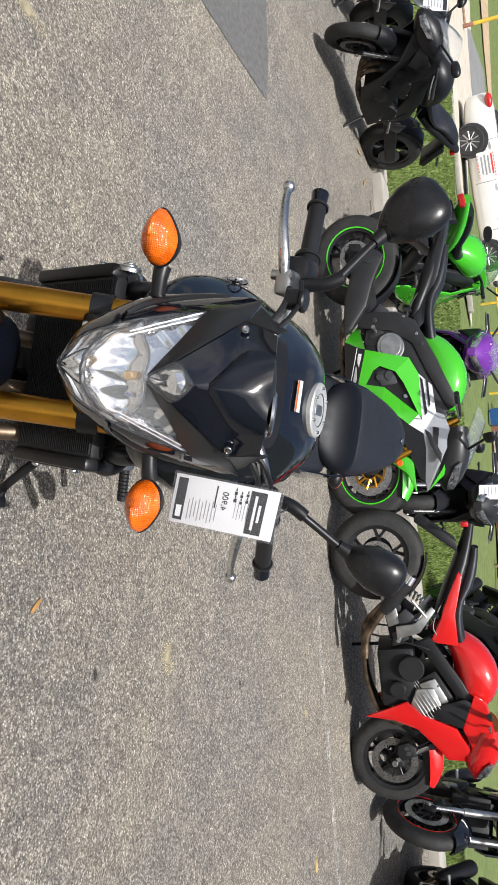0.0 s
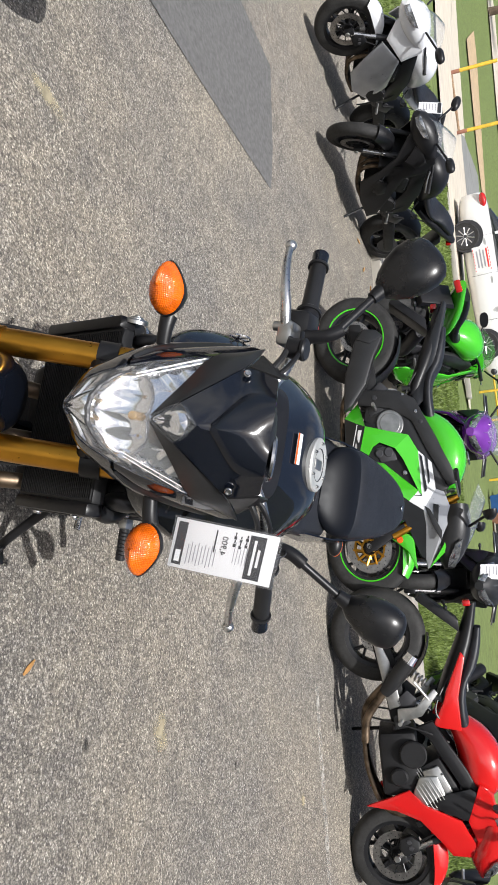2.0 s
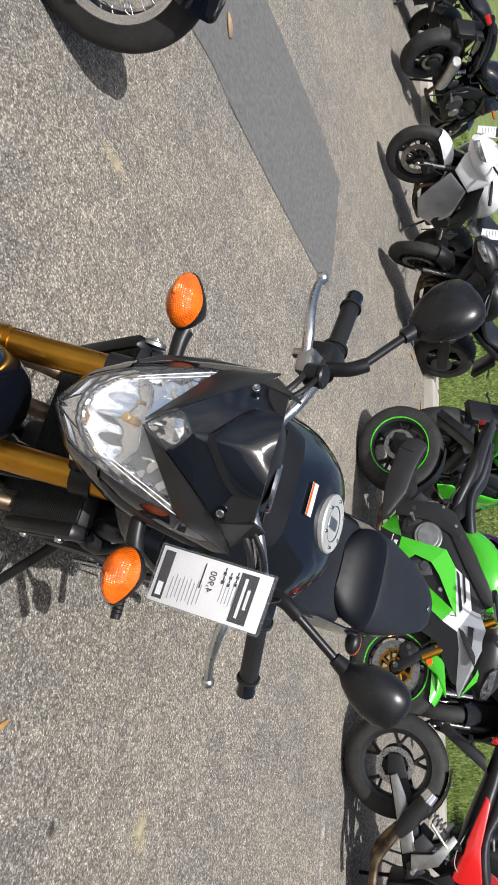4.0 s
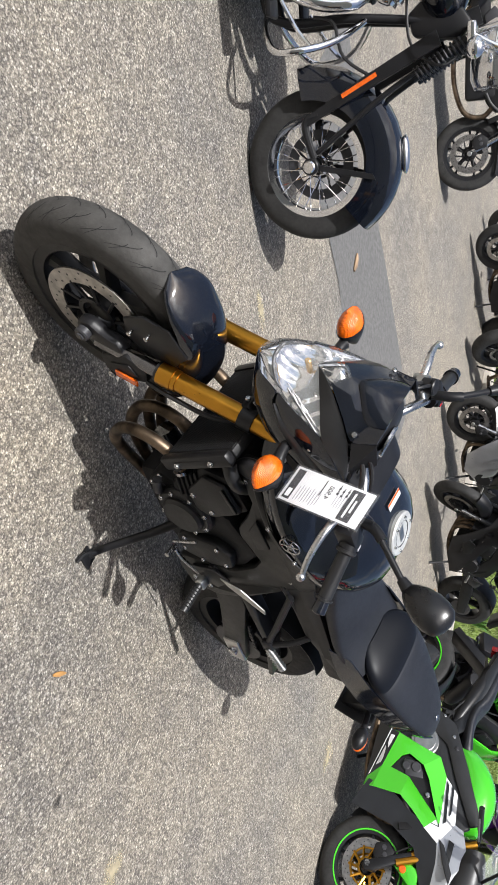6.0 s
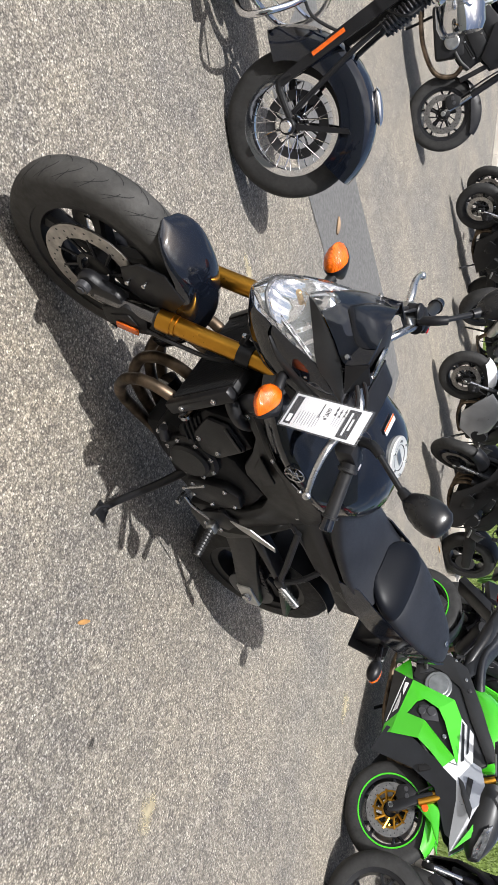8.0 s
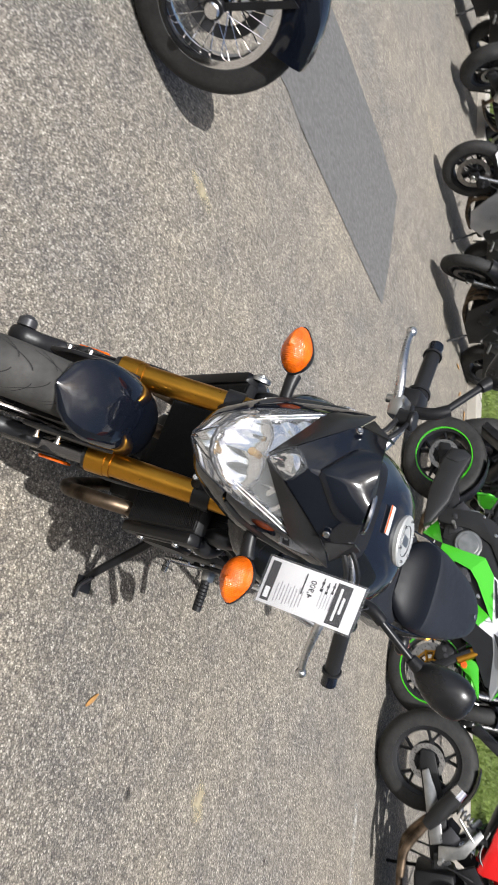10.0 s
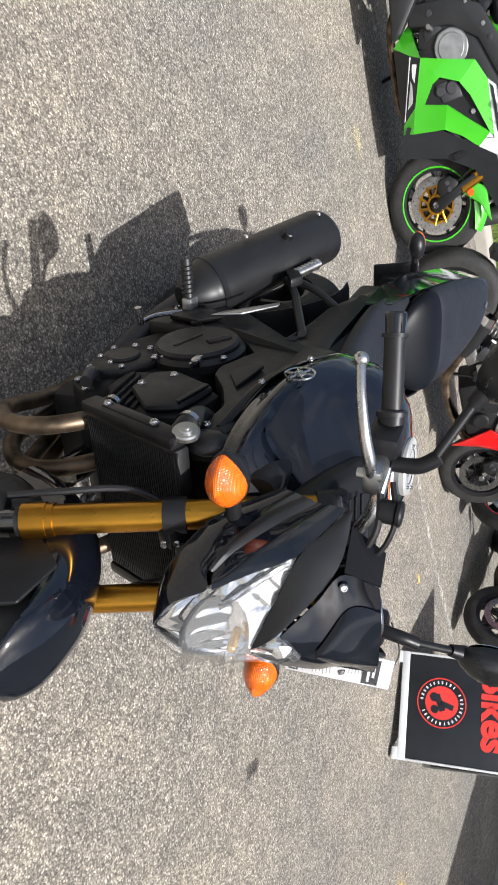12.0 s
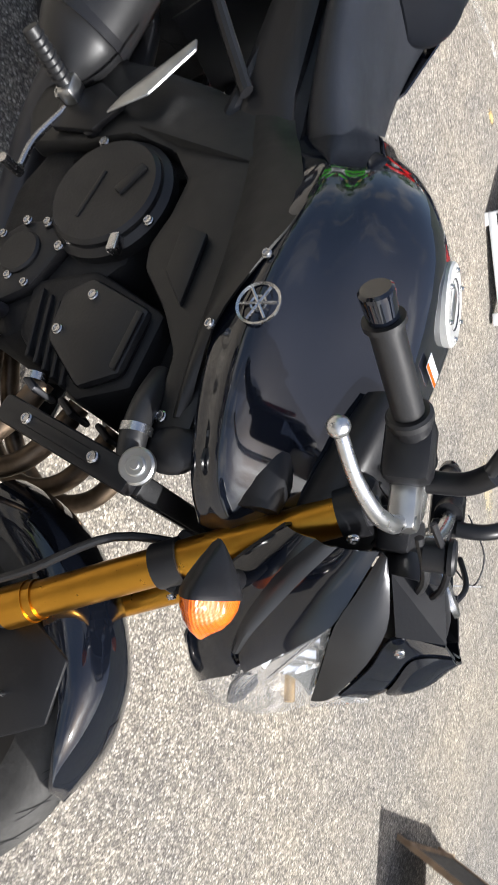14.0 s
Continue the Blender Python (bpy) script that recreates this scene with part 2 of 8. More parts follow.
def soft_stain(name, color, strength=0.8):
    """A stain that fades out unevenly towards its rim and lets the ground show through."""
    m = mat(name, color, 0.85, 0.0, 0.3, 25)
    nt = m.node_tree
    tc = nt.nodes.new("ShaderNodeTexCoord")
    d = nt.nodes.new("ShaderNodeVectorMath")
    d.operation = "DISTANCE"
    sepg = nt.nodes.new("ShaderNodeSeparateXYZ")
    com = nt.nodes.new("ShaderNodeCombineXYZ")
    nt.links.new(tc.outputs["Generated"], sepg.inputs[0])
    nt.links.new(sepg.outputs[0], com.inputs[0])
    nt.links.new(sepg.outputs[1], com.inputs[1])
    nt.links.new(com.outputs[0], d.inputs[0])
    d.inputs[1].default_value = (0.5, 0.5, 0.0)
    n = nt.nodes.new("ShaderNodeTexNoise")
    n.inputs["Scale"].default_value, n.inputs["Detail"].default_value = 16.0, 8.0
    nt.links.new(tc.outputs["Object"], n.inputs["Vector"])
    add = nt.nodes.new("ShaderNodeMath")
    add.operation = "MULTIPLY_ADD"
    add.inputs[1].default_value = 0.9
    nt.links.new(n.outputs["Fac"], add.inputs[0])
    nt.links.new(d.outputs["Value"], add.inputs[2])
    rg = nt.nodes.new("ShaderNodeMapRange")
    rg.inputs["From Min"].default_value, rg.inputs["From Max"].default_value = 0.52, 0.86
    rg.inputs["To Min"].default_value, rg.inputs["To Max"].default_value = strength, 0.0
    nt.links.new(add.outputs[0], rg.inputs["Value"])
    clear = nt.nodes.new("ShaderNodeBsdfTransparent")
    mix = nt.nodes.new("ShaderNodeMixShader")
    nt.links.new(rg.outputs[0], mix.inputs[0])
    nt.links.new(clear.outputs[0], mix.inputs[1])
    nt.links.new(nt.nodes["Principled BSDF"].outputs[0], mix.inputs[2])
    nt.links.new(mix.outputs[0], nt.nodes["Material Output"].inputs["Surface"])
    return m


ASPHALT = asphalt_material()
PATCH = mat("new_asphalt_patch", (0.122, 0.119, 0.116), 0.85, 0.0, 0.22, 34, bump=0.5, bump_scale=240)
GRASSBASE = mat("grass_soil", (0.130, 0.170, 0.045), 0.95, 0.0, 0.35, 5, bump=0.6, bump_scale=150)
GRASS = mat("grass_blades", (0.150, 0.205, 0.045), 0.6, 0.0, 0.4, 3)
LEAF = mat("leaf_green", (0.05, 0.13, 0.02), 0.55, 0.0, 0.35, 10)
BARK = mat("bark", (0.14, 0.10, 0.07), 0.9, 0.0, 0.3, 10, bump=0.5)


# ---- mesh helpers ----
def link(name, bm, material, parent=None, label="", smooth=35.0, steer=None):
    me = bpy.data.meshes.new(name)
    if steer is not None:
        bmesh.ops.transform(bm, matrix=steer, verts=bm.verts)
    bmesh.ops.recalc_face_normals(bm, faces=bm.faces)
    bm.to_mesh(me)
    bm.free()
    if smooth:
        for p in me.polygons:
            p.use_smooth = True
        me.set_sharp_from_angle(angle=radians(smooth))
    me.materials.append(material)
    ob = new(name, me)
    if material.name in CLEAR_NAMES:
        ob.visible_shadow = False
    if parent is not None:
        ob.parent = parent
    if label:
        ob["label"] = label
    return ob


STEER = None


def part(name, bm, material, parent, label="", smooth=35.0):
    return link(name, bm, material, parent, label, smooth, STEER)


def thing(name, m, label, category, group="", kind=""):
    e = new(name)
    e.matrix_world = m
    return tagged(e, label, category, group, kind)


def add_box(bm, x0, y0, z0, x1, y1, z1, bevel=0.0, m=None):
    r = bmesh.ops.create_cube(bm, size=1.0)
    bmesh.ops.transform(bm, verts=r["verts"], matrix=Matrix.Translation(((x0 + x1) / 2, (y0 + y1) / 2, (z0 + z1) / 2)) @ Matrix.Diagonal((abs(x1 - x0), abs(y1 - y0), abs(z1 - z0), 1)))
    if bevel:
        es = list({e for v in r["verts"] for e in v.link_edges})
        out = bmesh.ops.bevel(bm, geom=es, offset=bevel, segments=2, affect="EDGES", profile=0.5)
    if m is not None:
        bmesh.ops.transform(bm, verts=r["verts"] if not bevel else [v for v in bm.verts if v.tag is False], matrix=m)


def box(x0, y0, z0, x1, y1, z1, bevel=0.004):
    bm = bmesh.new()
    add_box(bm, x0, y0, z0, x1, y1, z1, bevel)
    return bm


def moved(bm, m):
    bmesh.ops.transform(bm, verts=bm.verts, matrix=m)
    return bm


def join(*bms):
    out = bmesh.new()
    for b in bms:
        me = bpy.data.meshes.new("scratch")
        b.to_mesh(me)
        b.free()
        out.from_mesh(me)
        bpy.data.meshes.remove(me)
    return out


def frame_of(d):
    d = Vector(d).normalized()
    up = Vector((0, 0, 1)) if abs(d.z) < 0.95 else Vector((0, 1, 0))
    a = d.cross(up).normalized()
    return a, a.cross(d)


def tube(points, r, n=12, closed=False, r2=None):
    """A round tube along a smooth line through the points; r may be a list."""
    pts = [Vector(p) for p in points]
    rs = r if isinstance(r, (list, tuple)) else [r] * len(pts)
    if len(pts) > 2:
        fine, fr = [], []
        for i in range(len(pts) - 1):
            p0, p1, p2, p3 = pts[max(i - 1, 0)], pts[i], pts[i + 1], pts[min(i + 2, len(pts) - 1)]
            for k in range(5):
                t = k / 5
                fine.append(0.5 * ((2 * p1) + (p2 - p0) * t + (2 * p0 - 5 * p1 + 4 * p2 - p3) * t * t + (3 * p1 - p0 - 3 * p2 + p3) * t ** 3))
                fr.append(rs[i] + (rs[i + 1] - rs[i]) * t)
        fine.append(pts[-1])
        fr.append(rs[-1])
        pts, rs = fine, fr
    bm = bmesh.new()
    rings = []
    a = None
    for i, p in enumerate(pts):
        d = (pts[min(i + 1, len(pts) - 1)] - pts[max(i - 1, 0)]).normalized()
        if a is None:
            a, b = frame_of(d)
        else:
            a = (a - d * a.dot(d)).normalized()
            b = a.cross(d)
        rings.append([bm.verts.new(p + (a * math.cos(k * 2 * math.pi / n) + b * math.sin(k * 2 * math.pi / n)) * rs[i]) for k in range(n)])
    for q, s in zip(rings, rings[1:]):
        for k in range(n):
            bm.faces.new((q[k], q[(k + 1) % n], s[(k + 1) % n], s[k]))
    bm.faces.new(rings[0])
    bm.faces.new(rings[-1][::-1])
    return bm


def rod(p, q, r, n=16, r1=None):
    return tube([p, q], [r, r if r1 is None else r1], n)


def lathe(profile, n=32, axis="x", centre=(0, 0, 0), closed=True):
    """A profile of (radius, along) turned round an axis."""
    bm = bmesh.new()
    rings = []
    for k in range(n):
        c, s = math.cos(k * 2 * math.pi / n), math.sin(k * 2 * math.pi / n)
        ring = []
        for r, a in profile:
            v = {"x": (a, r * c, r * s), "y": (r * c, a, r * s), "z": (r * c, r * s, a)}[axis]
            ring.append(bm.verts.new(Vector(v) + Vector(centre)))
        rings.append(ring)
    m = len(profile)
    for k in range(n):
        p, q = rings[k], rings[(k + 1) % n]
        for j in range(m if closed else m - 1):
            bm.faces.new((p[j], p[(j + 1) % m], q[(j + 1) % m], q[j]))
    bmesh.ops.remove_doubles(bm, verts=bm.verts, dist=1e-6)
    return bm


def disc(p, d, r, h, n=24, bevel=0.003):
    """A short cylinder with eased edges, from p along d."""
    d = Vector(d).normalized()
    b = min(bevel, h * 0.4, r * 0.4)
    bm = tube([Vector(p), Vector(p) + d * b * 0.001, Vector(p) + d * (h - b), Vector(p) + d * h][0:2], r, n) if False else bmesh.new()
    a, c = frame_of(d)
    rings = []
    for rr, t in ((r, 0), (r, h - b), (r - b, h)):
        rings.append([bm.verts.new(Vector(p) + d * t + (a * math.cos(k * 2 * math.pi / n) + c * math.sin(k * 2 * math.pi / n)) * rr) for k in range(n)])
    for q, s in zip(rings, rings[1:]):
        for k in range(n):
            bm.faces.new((q[k], q[(k + 1) % n], s[(k + 1) % n], s[k]))
    bm.faces.new(rings[0])
    bm.faces.new(rings[-1][::-1])
    return bm


def loft(rings, caps=True):
    """A skin over rings of equal point counts."""
    bm = bmesh.new()
    rs = [[bm.verts.new(Vector(p)) for p in r] for r in rings]
    n = len(rs[0])
    for q, s in zip(rs, rs[1:]):
        for k in range(n):
            bm.faces.new((q[k], q[(k + 1) % n], s[(k + 1) % n], s[k]))
    if caps:
        bm.faces.new(rs[0])
        bm.faces.new(rs[-1][::-1])
    return bm


def finer(bm, cuts=1):
    """One round of smoothing subdivision, kept in the mesh."""
    for _ in range(cuts):
        me = bpy.data.meshes.new("scratch")
        bm.to_mesh(me)
        bm.free()
        ob = bpy.data.objects.new("scratch", me)
        scene.collection.objects.link(ob)
        mod = ob.modifiers.new("s", "SUBSURF")
        mod.levels = 1
        dg = bpy.context.evaluated_depsgraph_get()
        ev = ob.evaluated_get(dg)
        bm = bmesh.new()
        bm.from_mesh(ev.to_mesh())
        ev.to_mesh_clear()
        bpy.data.objects.remove(ob)
        bpy.data.meshes.remove(me)
    return bm


def half_ring(y, half):
    """A closed ring across the middle from a half outline of (x, z), top to bottom, x >= 0."""
    right = [(x, y, z) for x, z in half]
    left = [(-x, y, z) for x, z in reversed(half) if x > 1e-4]
    return right + left


def slab(outline, x0, x1, bow=0.0, bevel=0.004, ymid=0.0):
    """A panel: an outline of (y, z) from x0 to x1, with eased edges."""
    bm = bmesh.new()
    a = [bm.verts.new((x0, y, z)) for y, z in outline]
    b = [bm.verts.new((x1, y, z)) for y, z in outline]
    n = len(a)
    bm.faces.new(a)
    bm.faces.new(b[::-1])
    for k in range(n):
        bm.faces.new((a[k], b[k], b[(k + 1) % n], a[(k + 1) % n]))
    bmesh.ops.recalc_face_normals(bm, faces=bm.faces)
    if bevel:
        bmesh.ops.bevel(bm, geom=list(bm.edges), offset=bevel, segments=2, affect="EDGES", profile=0.5)
    return bm


def text_mesh(body, size, depth=0.0006, bold=0.0):
    """Lettering as a mesh in the xy plane, centred."""
    cu = bpy.data.curves.new("lettering", "FONT")
    cu.body, cu.size, cu.extrude, cu.align_x, cu.align_y = body, size, depth, "CENTER", "CENTER"
    cu.resolution_u, cu.offset = 3, bold
    ob = bpy.data.objects.new("lettering", cu)
    scene.collection.objects.link(ob)
    dg = bpy.context.evaluated_depsgraph_get()
    me = bpy.data.meshes.new_from_object(ob.evaluated_get(dg))
    bm = bmesh.new()
    bm.from_mesh(me)
    bpy.data.objects.remove(ob)
    bpy.data.curves.remove(cu)
    bpy.data.meshes.remove(me)
    return bm


def ground_height(y):
    return 0.085 * max(0.0, min(y, 5.4) - 1.2)

# ---- ground, kerb, grass, far ground ----
def sheet(name, xs, ys, height, material, label, category, jag=None):
    bm = bmesh.new()
    rows = [[bm.verts.new((x, y, height(x, y))) for x in xs] for y in ys]
    for a, b in zip(rows, rows[1:]):
        for k in range(len(xs) - 1):
            bm.faces.new((a[k], a[k + 1], b[k + 1], b[k]))
    ob = link(name, bm, material, smooth=60)
    return tagged(ob, label, category, kind="structure")


KERB_Y, GRASS_Y = 5.45, 5.75


def lot_height(x, y):
    return ground_height(y) + 0.004 * noise.noise((x * 0.7, y * 0.7, 0))


def far_height(x, y):
    # lawn and land behind the kerb, on a slope that climbs away from the building
    t = min(1.0, max(0.0, (y - GRASS_Y) / 6.0))
    return 0.40 + 0.006 * (y - GRASS_Y) - 0.054 * (x + 1.0) * t * t * (3 - 2 * t) + 0.02 * noise.noise((x * 0.3, y * 0.3, 3)) + 0.055 * max(0.0, y - 42.0) * min(1.0, max(0.0, y - 42.0) / 20.0)


sheet("parking_lot", [-60 + 2 * k for k in range(24)] + [-12 + 0.5 * k for k in range(37)] + [7 + 4 * k for k in range(14)],
      [-60, -40, -25, -15, -10, -6] + [-5 + 0.25 * k for k in range(42)] + [KERB_Y], lot_height, ASPHALT, "worn grey asphalt lot with pale aggregate", "ground")
sheet("ground", [-200, -120, -80] + [-60 + 2 * k for k in range(61)] + [80, 120, 200], [GRASS_Y, 6.5, 8, 10, 12, 14, 16, 20, 26, 34, 45, 70, 120, 250, 600],
      lambda x, y: far_height(x, y) - 0.02, GRASSBASE, "green mown lawn and land behind the lot", "ground")
kerb = link("kerb", join(*[box(-30 + 3.0 * k + 0.006, 5.36, 0.1, -27 + 3.0 * k - 0.006, GRASS_Y, 0.448, 0.025) for k in range(20)]), CONCRETE)
tagged(kerb, "pale worn concrete kerb between asphalt and grass", "kerb", kind="structure")


def strip(name, pts, dz, material, label, category):
    """A flat marking or patch that follows the lot, 4 mm proud."""
    bm = bmesh.new()
    bm.faces.new([bm.verts.new((x, y, 0)) for x, y in pts])
    bmesh.ops.triangulate(bm, faces=bm.faces)
    for _ in range(3):
        bmesh.ops.subdivide_edges(bm, edges=[e for e in bm.edges if e.calc_length() > 0.3], cuts=1)
    for v in bm.verts:
        v.co.z = lot_height(v.co.x, v.co.y) + dz
    ob = link(name, bm, material, smooth=60)
    return tagged(ob, label, category, kind="structure")


strip("asphalt_patch", [(-2.5, -0.2), (-2.66, 0.55), (-2.70, 1.0), (-2.56, 1.7), (-2.46, 2.25), (-2.39, 2.7), (-2.75, 2.78), (-3.45, 2.84), (-3.62, 2.35), (-3.76, 1.6), (-3.83, 1.0), (-3.7, -0.3)], 0.004, PATCH, "darker smooth repair patch in the asphalt", "asphalt patch")
WORNLINE = mat("worn_white_line", (0.46, 0.44, 0.40), 0.85, 0.0, 0.3, 14, bump=0.3)
_nt = WORNLINE.node_tree
_tc, _nz, _rg, _cl, _mx = (_nt.nodes.new("ShaderNode" + k) for k in ("TexCoord", "TexNoise", "MapRange", "BsdfTransparent", "MixShader"))
_nz.inputs["Scale"].default_value, _nz.inputs["Detail"].default_value, _nz.inputs["Roughness"].default_value = 22.0, 9.0, 0.7
_rg.inputs["From Min"].default_value, _rg.inputs["From Max"].default_value, _rg.inputs["To Max"].default_value = 0.38, 0.64, 0.85
for _a, _b in ((_tc.outputs["Object"], _nz.inputs["Vector"]), (_nz.outputs["Fac"], _rg.inputs["Value"]), (_rg.outputs[0], _mx.inputs[0]), (_cl.outputs[0], _mx.inputs[1]), (_nt.nodes["Principled BSDF"].outputs[0], _mx.inputs[2]), (_mx.outputs[0], _nt.nodes["Material Output"].inputs["Surface"])):
    _nt.links.new(_a, _b)
STAINY = soft_stain("ochre_stain", (0.62, 0.44, 0.18), 0.85)
PALESTAIN = soft_stain("pale_stain", (0.50, 0.43, 0.28), 0.55)
DARKSTAIN = soft_stain("oil_stain", (0.06, 0.055, 0.05), 0.75)
strip("parking_line", [(0.85, 2.925), (2.0, 2.925), (2.8, 2.96), (3.5, 3.04), (3.5, 3.10), (2.8, 3.02), (2.0, 2.985), (0.85, 2.985)], 0.004, WORNLINE, "faded white parking line on asphalt", "parking line")


def blob(cx, cy, rx, ry, turn, seed):
    r = random.Random(seed)
    out = []
    for k in range(18):
        a = k * 2 * math.pi / 18
        q = 1.5 + r.uniform(-0.1, 0.1)
        x, y = rx * q * math.cos(a), ry * q * math.sin(a)
        out.append((cx + x * math.cos(turn) - y * math.sin(turn), cy + x * math.sin(turn) + y * math.cos(turn)))
    return out


def grass_patch(name, x0, x1, y0, y1, count, tall, seed):
    r = random.Random(seed)
    verts, faces = [], []
    for _ in range(count):
        x, y = r.uniform(x0, x1), y0 + (y1 - y0) * r.random() ** 1.6
        z = far_height(x, y) - 0.02
        hgt, a, wd = tall * r.uniform(0.5, 1.3), r.uniform(0, 6.28), 0.006 * (1 + 0.3 * (y - y0))
        dx, dy, lx, ly = wd * math.cos(a), wd * math.sin(a), r.uniform(-0.5, 0.5) * hgt, r.uniform(-0.5, 0.5) * hgt
        i = len(verts)
        verts += [(x - dx, y - dy, z), (x + dx, y + dy, z), (x + lx, y + ly, z + hgt)]
        faces.append((i, i + 1, i + 2))
    me = bpy.data.meshes.new(name)
    me.from_pydata(verts, [], faces)
    me.materials.append(GRASS)
    return tagged(new(name, me), "short green grass blades on the bank", "grass", kind="stuff")


grass_patch("grass", -9.0, 5.0, GRASS_Y + 0.02, 14.0, 90000, 0.05, 5)
for k, (cx, cy, rx, ry, a, mt, lab) in enumerate([
        (3.77, 1.33, 0.21, 0.075, -0.75, STAINY, "yellow paint mark on the asphalt"),
        (1.75, -0.03, 0.07, 0.04, 0.8, DARKSTAIN, "small dark oil stain on the asphalt"),
        (0.80, 1.14, 0.085, 0.045, 0.4, PALESTAIN, "pale stain on the asphalt"),
        (-0.48, 3.04, 0.10, 0.06, 0.5, PALESTAIN, "pale stain on the asphalt"),
        (1.60, 0.44, 0.06, 0.035, 1.2, DARKSTAIN, "small dark oil stain on the asphalt"),
        (3.19, 0.76, 0.22, 0.05, -0.9, PALESTAIN, "pale scrape on the asphalt"),
        (-1.52, 0.36, 0.10, 0.03, 1.1, PALESTAIN, "pale scrape on the asphalt"),
        (1.06, 1.80, 0.022, 0.018, 0.0, DARKSTAIN, "small dark spot on the asphalt"),
        (0.75, 0.60, 0.02, 0.016, 0.0, DARKSTAIN, "small dark spot on the asphalt"),
        (2.28, 2.63, 0.05, 0.03, 0.2, STAINY, "ochre mark on the asphalt"),
        (1.43, 2.63, 0.05, 0.025, 0.2, PALESTAIN, "pale stain on the asphalt")]):
    strip("stain", blob(cx, cy, rx, ry, a, 40 + k), 0.0035, mt, lab, "stain")

# land behind the lawn
def far_strip(name, pts, dz, material, label, category):
    bm = bmesh.new()
    bm.faces.new([bm.verts.new((x, y, 0)) for x, y in pts])
    bmesh.ops.triangulate(bm, faces=bm.faces)
    for _ in range(4):
        bmesh.ops.subdivide_edges(bm, edges=[e for e in bm.edges if e.calc_length() > 2.0], cuts=1)
    for v in bm.verts:
        v.co.z = far_height(v.co.x, v.co.y) + dz
    return tagged(link(name, bm, material, smooth=60), label, category, kind="structure")


PALECON = mat("pale_concrete", (0.55, 0.49, 0.40), 0.85, 0.0, 0.12, 2, bump=0.2)
far_strip("drive", [(-10.9, 12.9), (-9.2, 13.2), (-7.7, 14.6), (-4.4, 15.6), (-4.0, 17.5), (-9.5, 18.6), (-12.8, 23.4), (-13.7, 20.4), (-15.5, 19.1), (-30, 22), (-30, 15)], 0.03, PALECON, "pale concrete drive behind the lawn", "drive")
far_strip("road", [(-13.9, 20.6), (-12.0, 23.3), (-17.8, 36.0), (-21, 36), (-15.2, 22.9)], 0.035, ROADGREY, "grey asphalt side road", "road")
far_strip("dirt_bank", [(-25.4, 31.0), (-22.7, 36.6), (-22.8, 45.5), (-31.5, 60.5), (-34.8, 53.0), (-36.9, 45.0)], 0.05, DIRT, "strip of dry brown dirt", "dirt")
far_strip("far_road", [(-60, 60), (-30, 66), (30, 80), (30, 90), (-30, 78), (-60, 72)], 0.06, PALECON, "pale distant road", "road")

# building on the sunny side whose wall shades a strip of the lot
WALL_X = 5.75
tagged(link("plinth", box(5.55, -14, -0.05, WALL_X, 8.0, 0.09, 0.01), CONCRETE), "concrete edge along the building", "plinth", kind="structure")
wall = tagged(link("wall_east", box(WALL_X, -14, 0.0, WALL_X + 0.3, 8.0, 5.7, 0.01), WALLPAINT), "plain beige painted building wall", "wall", kind="structure")
for k in range(9):
    part_ = link("wall_panel", box(WALL_X - 0.012, -3.3 + 1.25 * k, 0.14, WALL_X - 0.002, -2.08 + 1.25 * k, 0.62, 0.004), WALLPAINT, wall)
for y0, z0 in ((-0.9, 0.30), (0.2, 0.30), (1.5, 0.34)):
    lv = link("vent", box(WALL_X - 0.03, y0, z0, WALL_X - 0.013, y0 + 0.34, z0 + 0.2, 0.004), DARKGREY, wall, "dark louvred wall vent")
    for q in range(5):
        link("slat", box(WALL_X - 0.045, y0 + 0.01, z0 + 0.012 + 0.038 * q, WALL_X - 0.031, y0 + 0.33, z0 + 0.03 + 0.038 * q, 0.003), BLACK_SATIN, lv)
link("conduit", rod((WALL_X - 0.03, -6, 0.70), (WALL_X - 0.03, 7.5, 0.72), 0.022, 12), DARKGREY, wall)

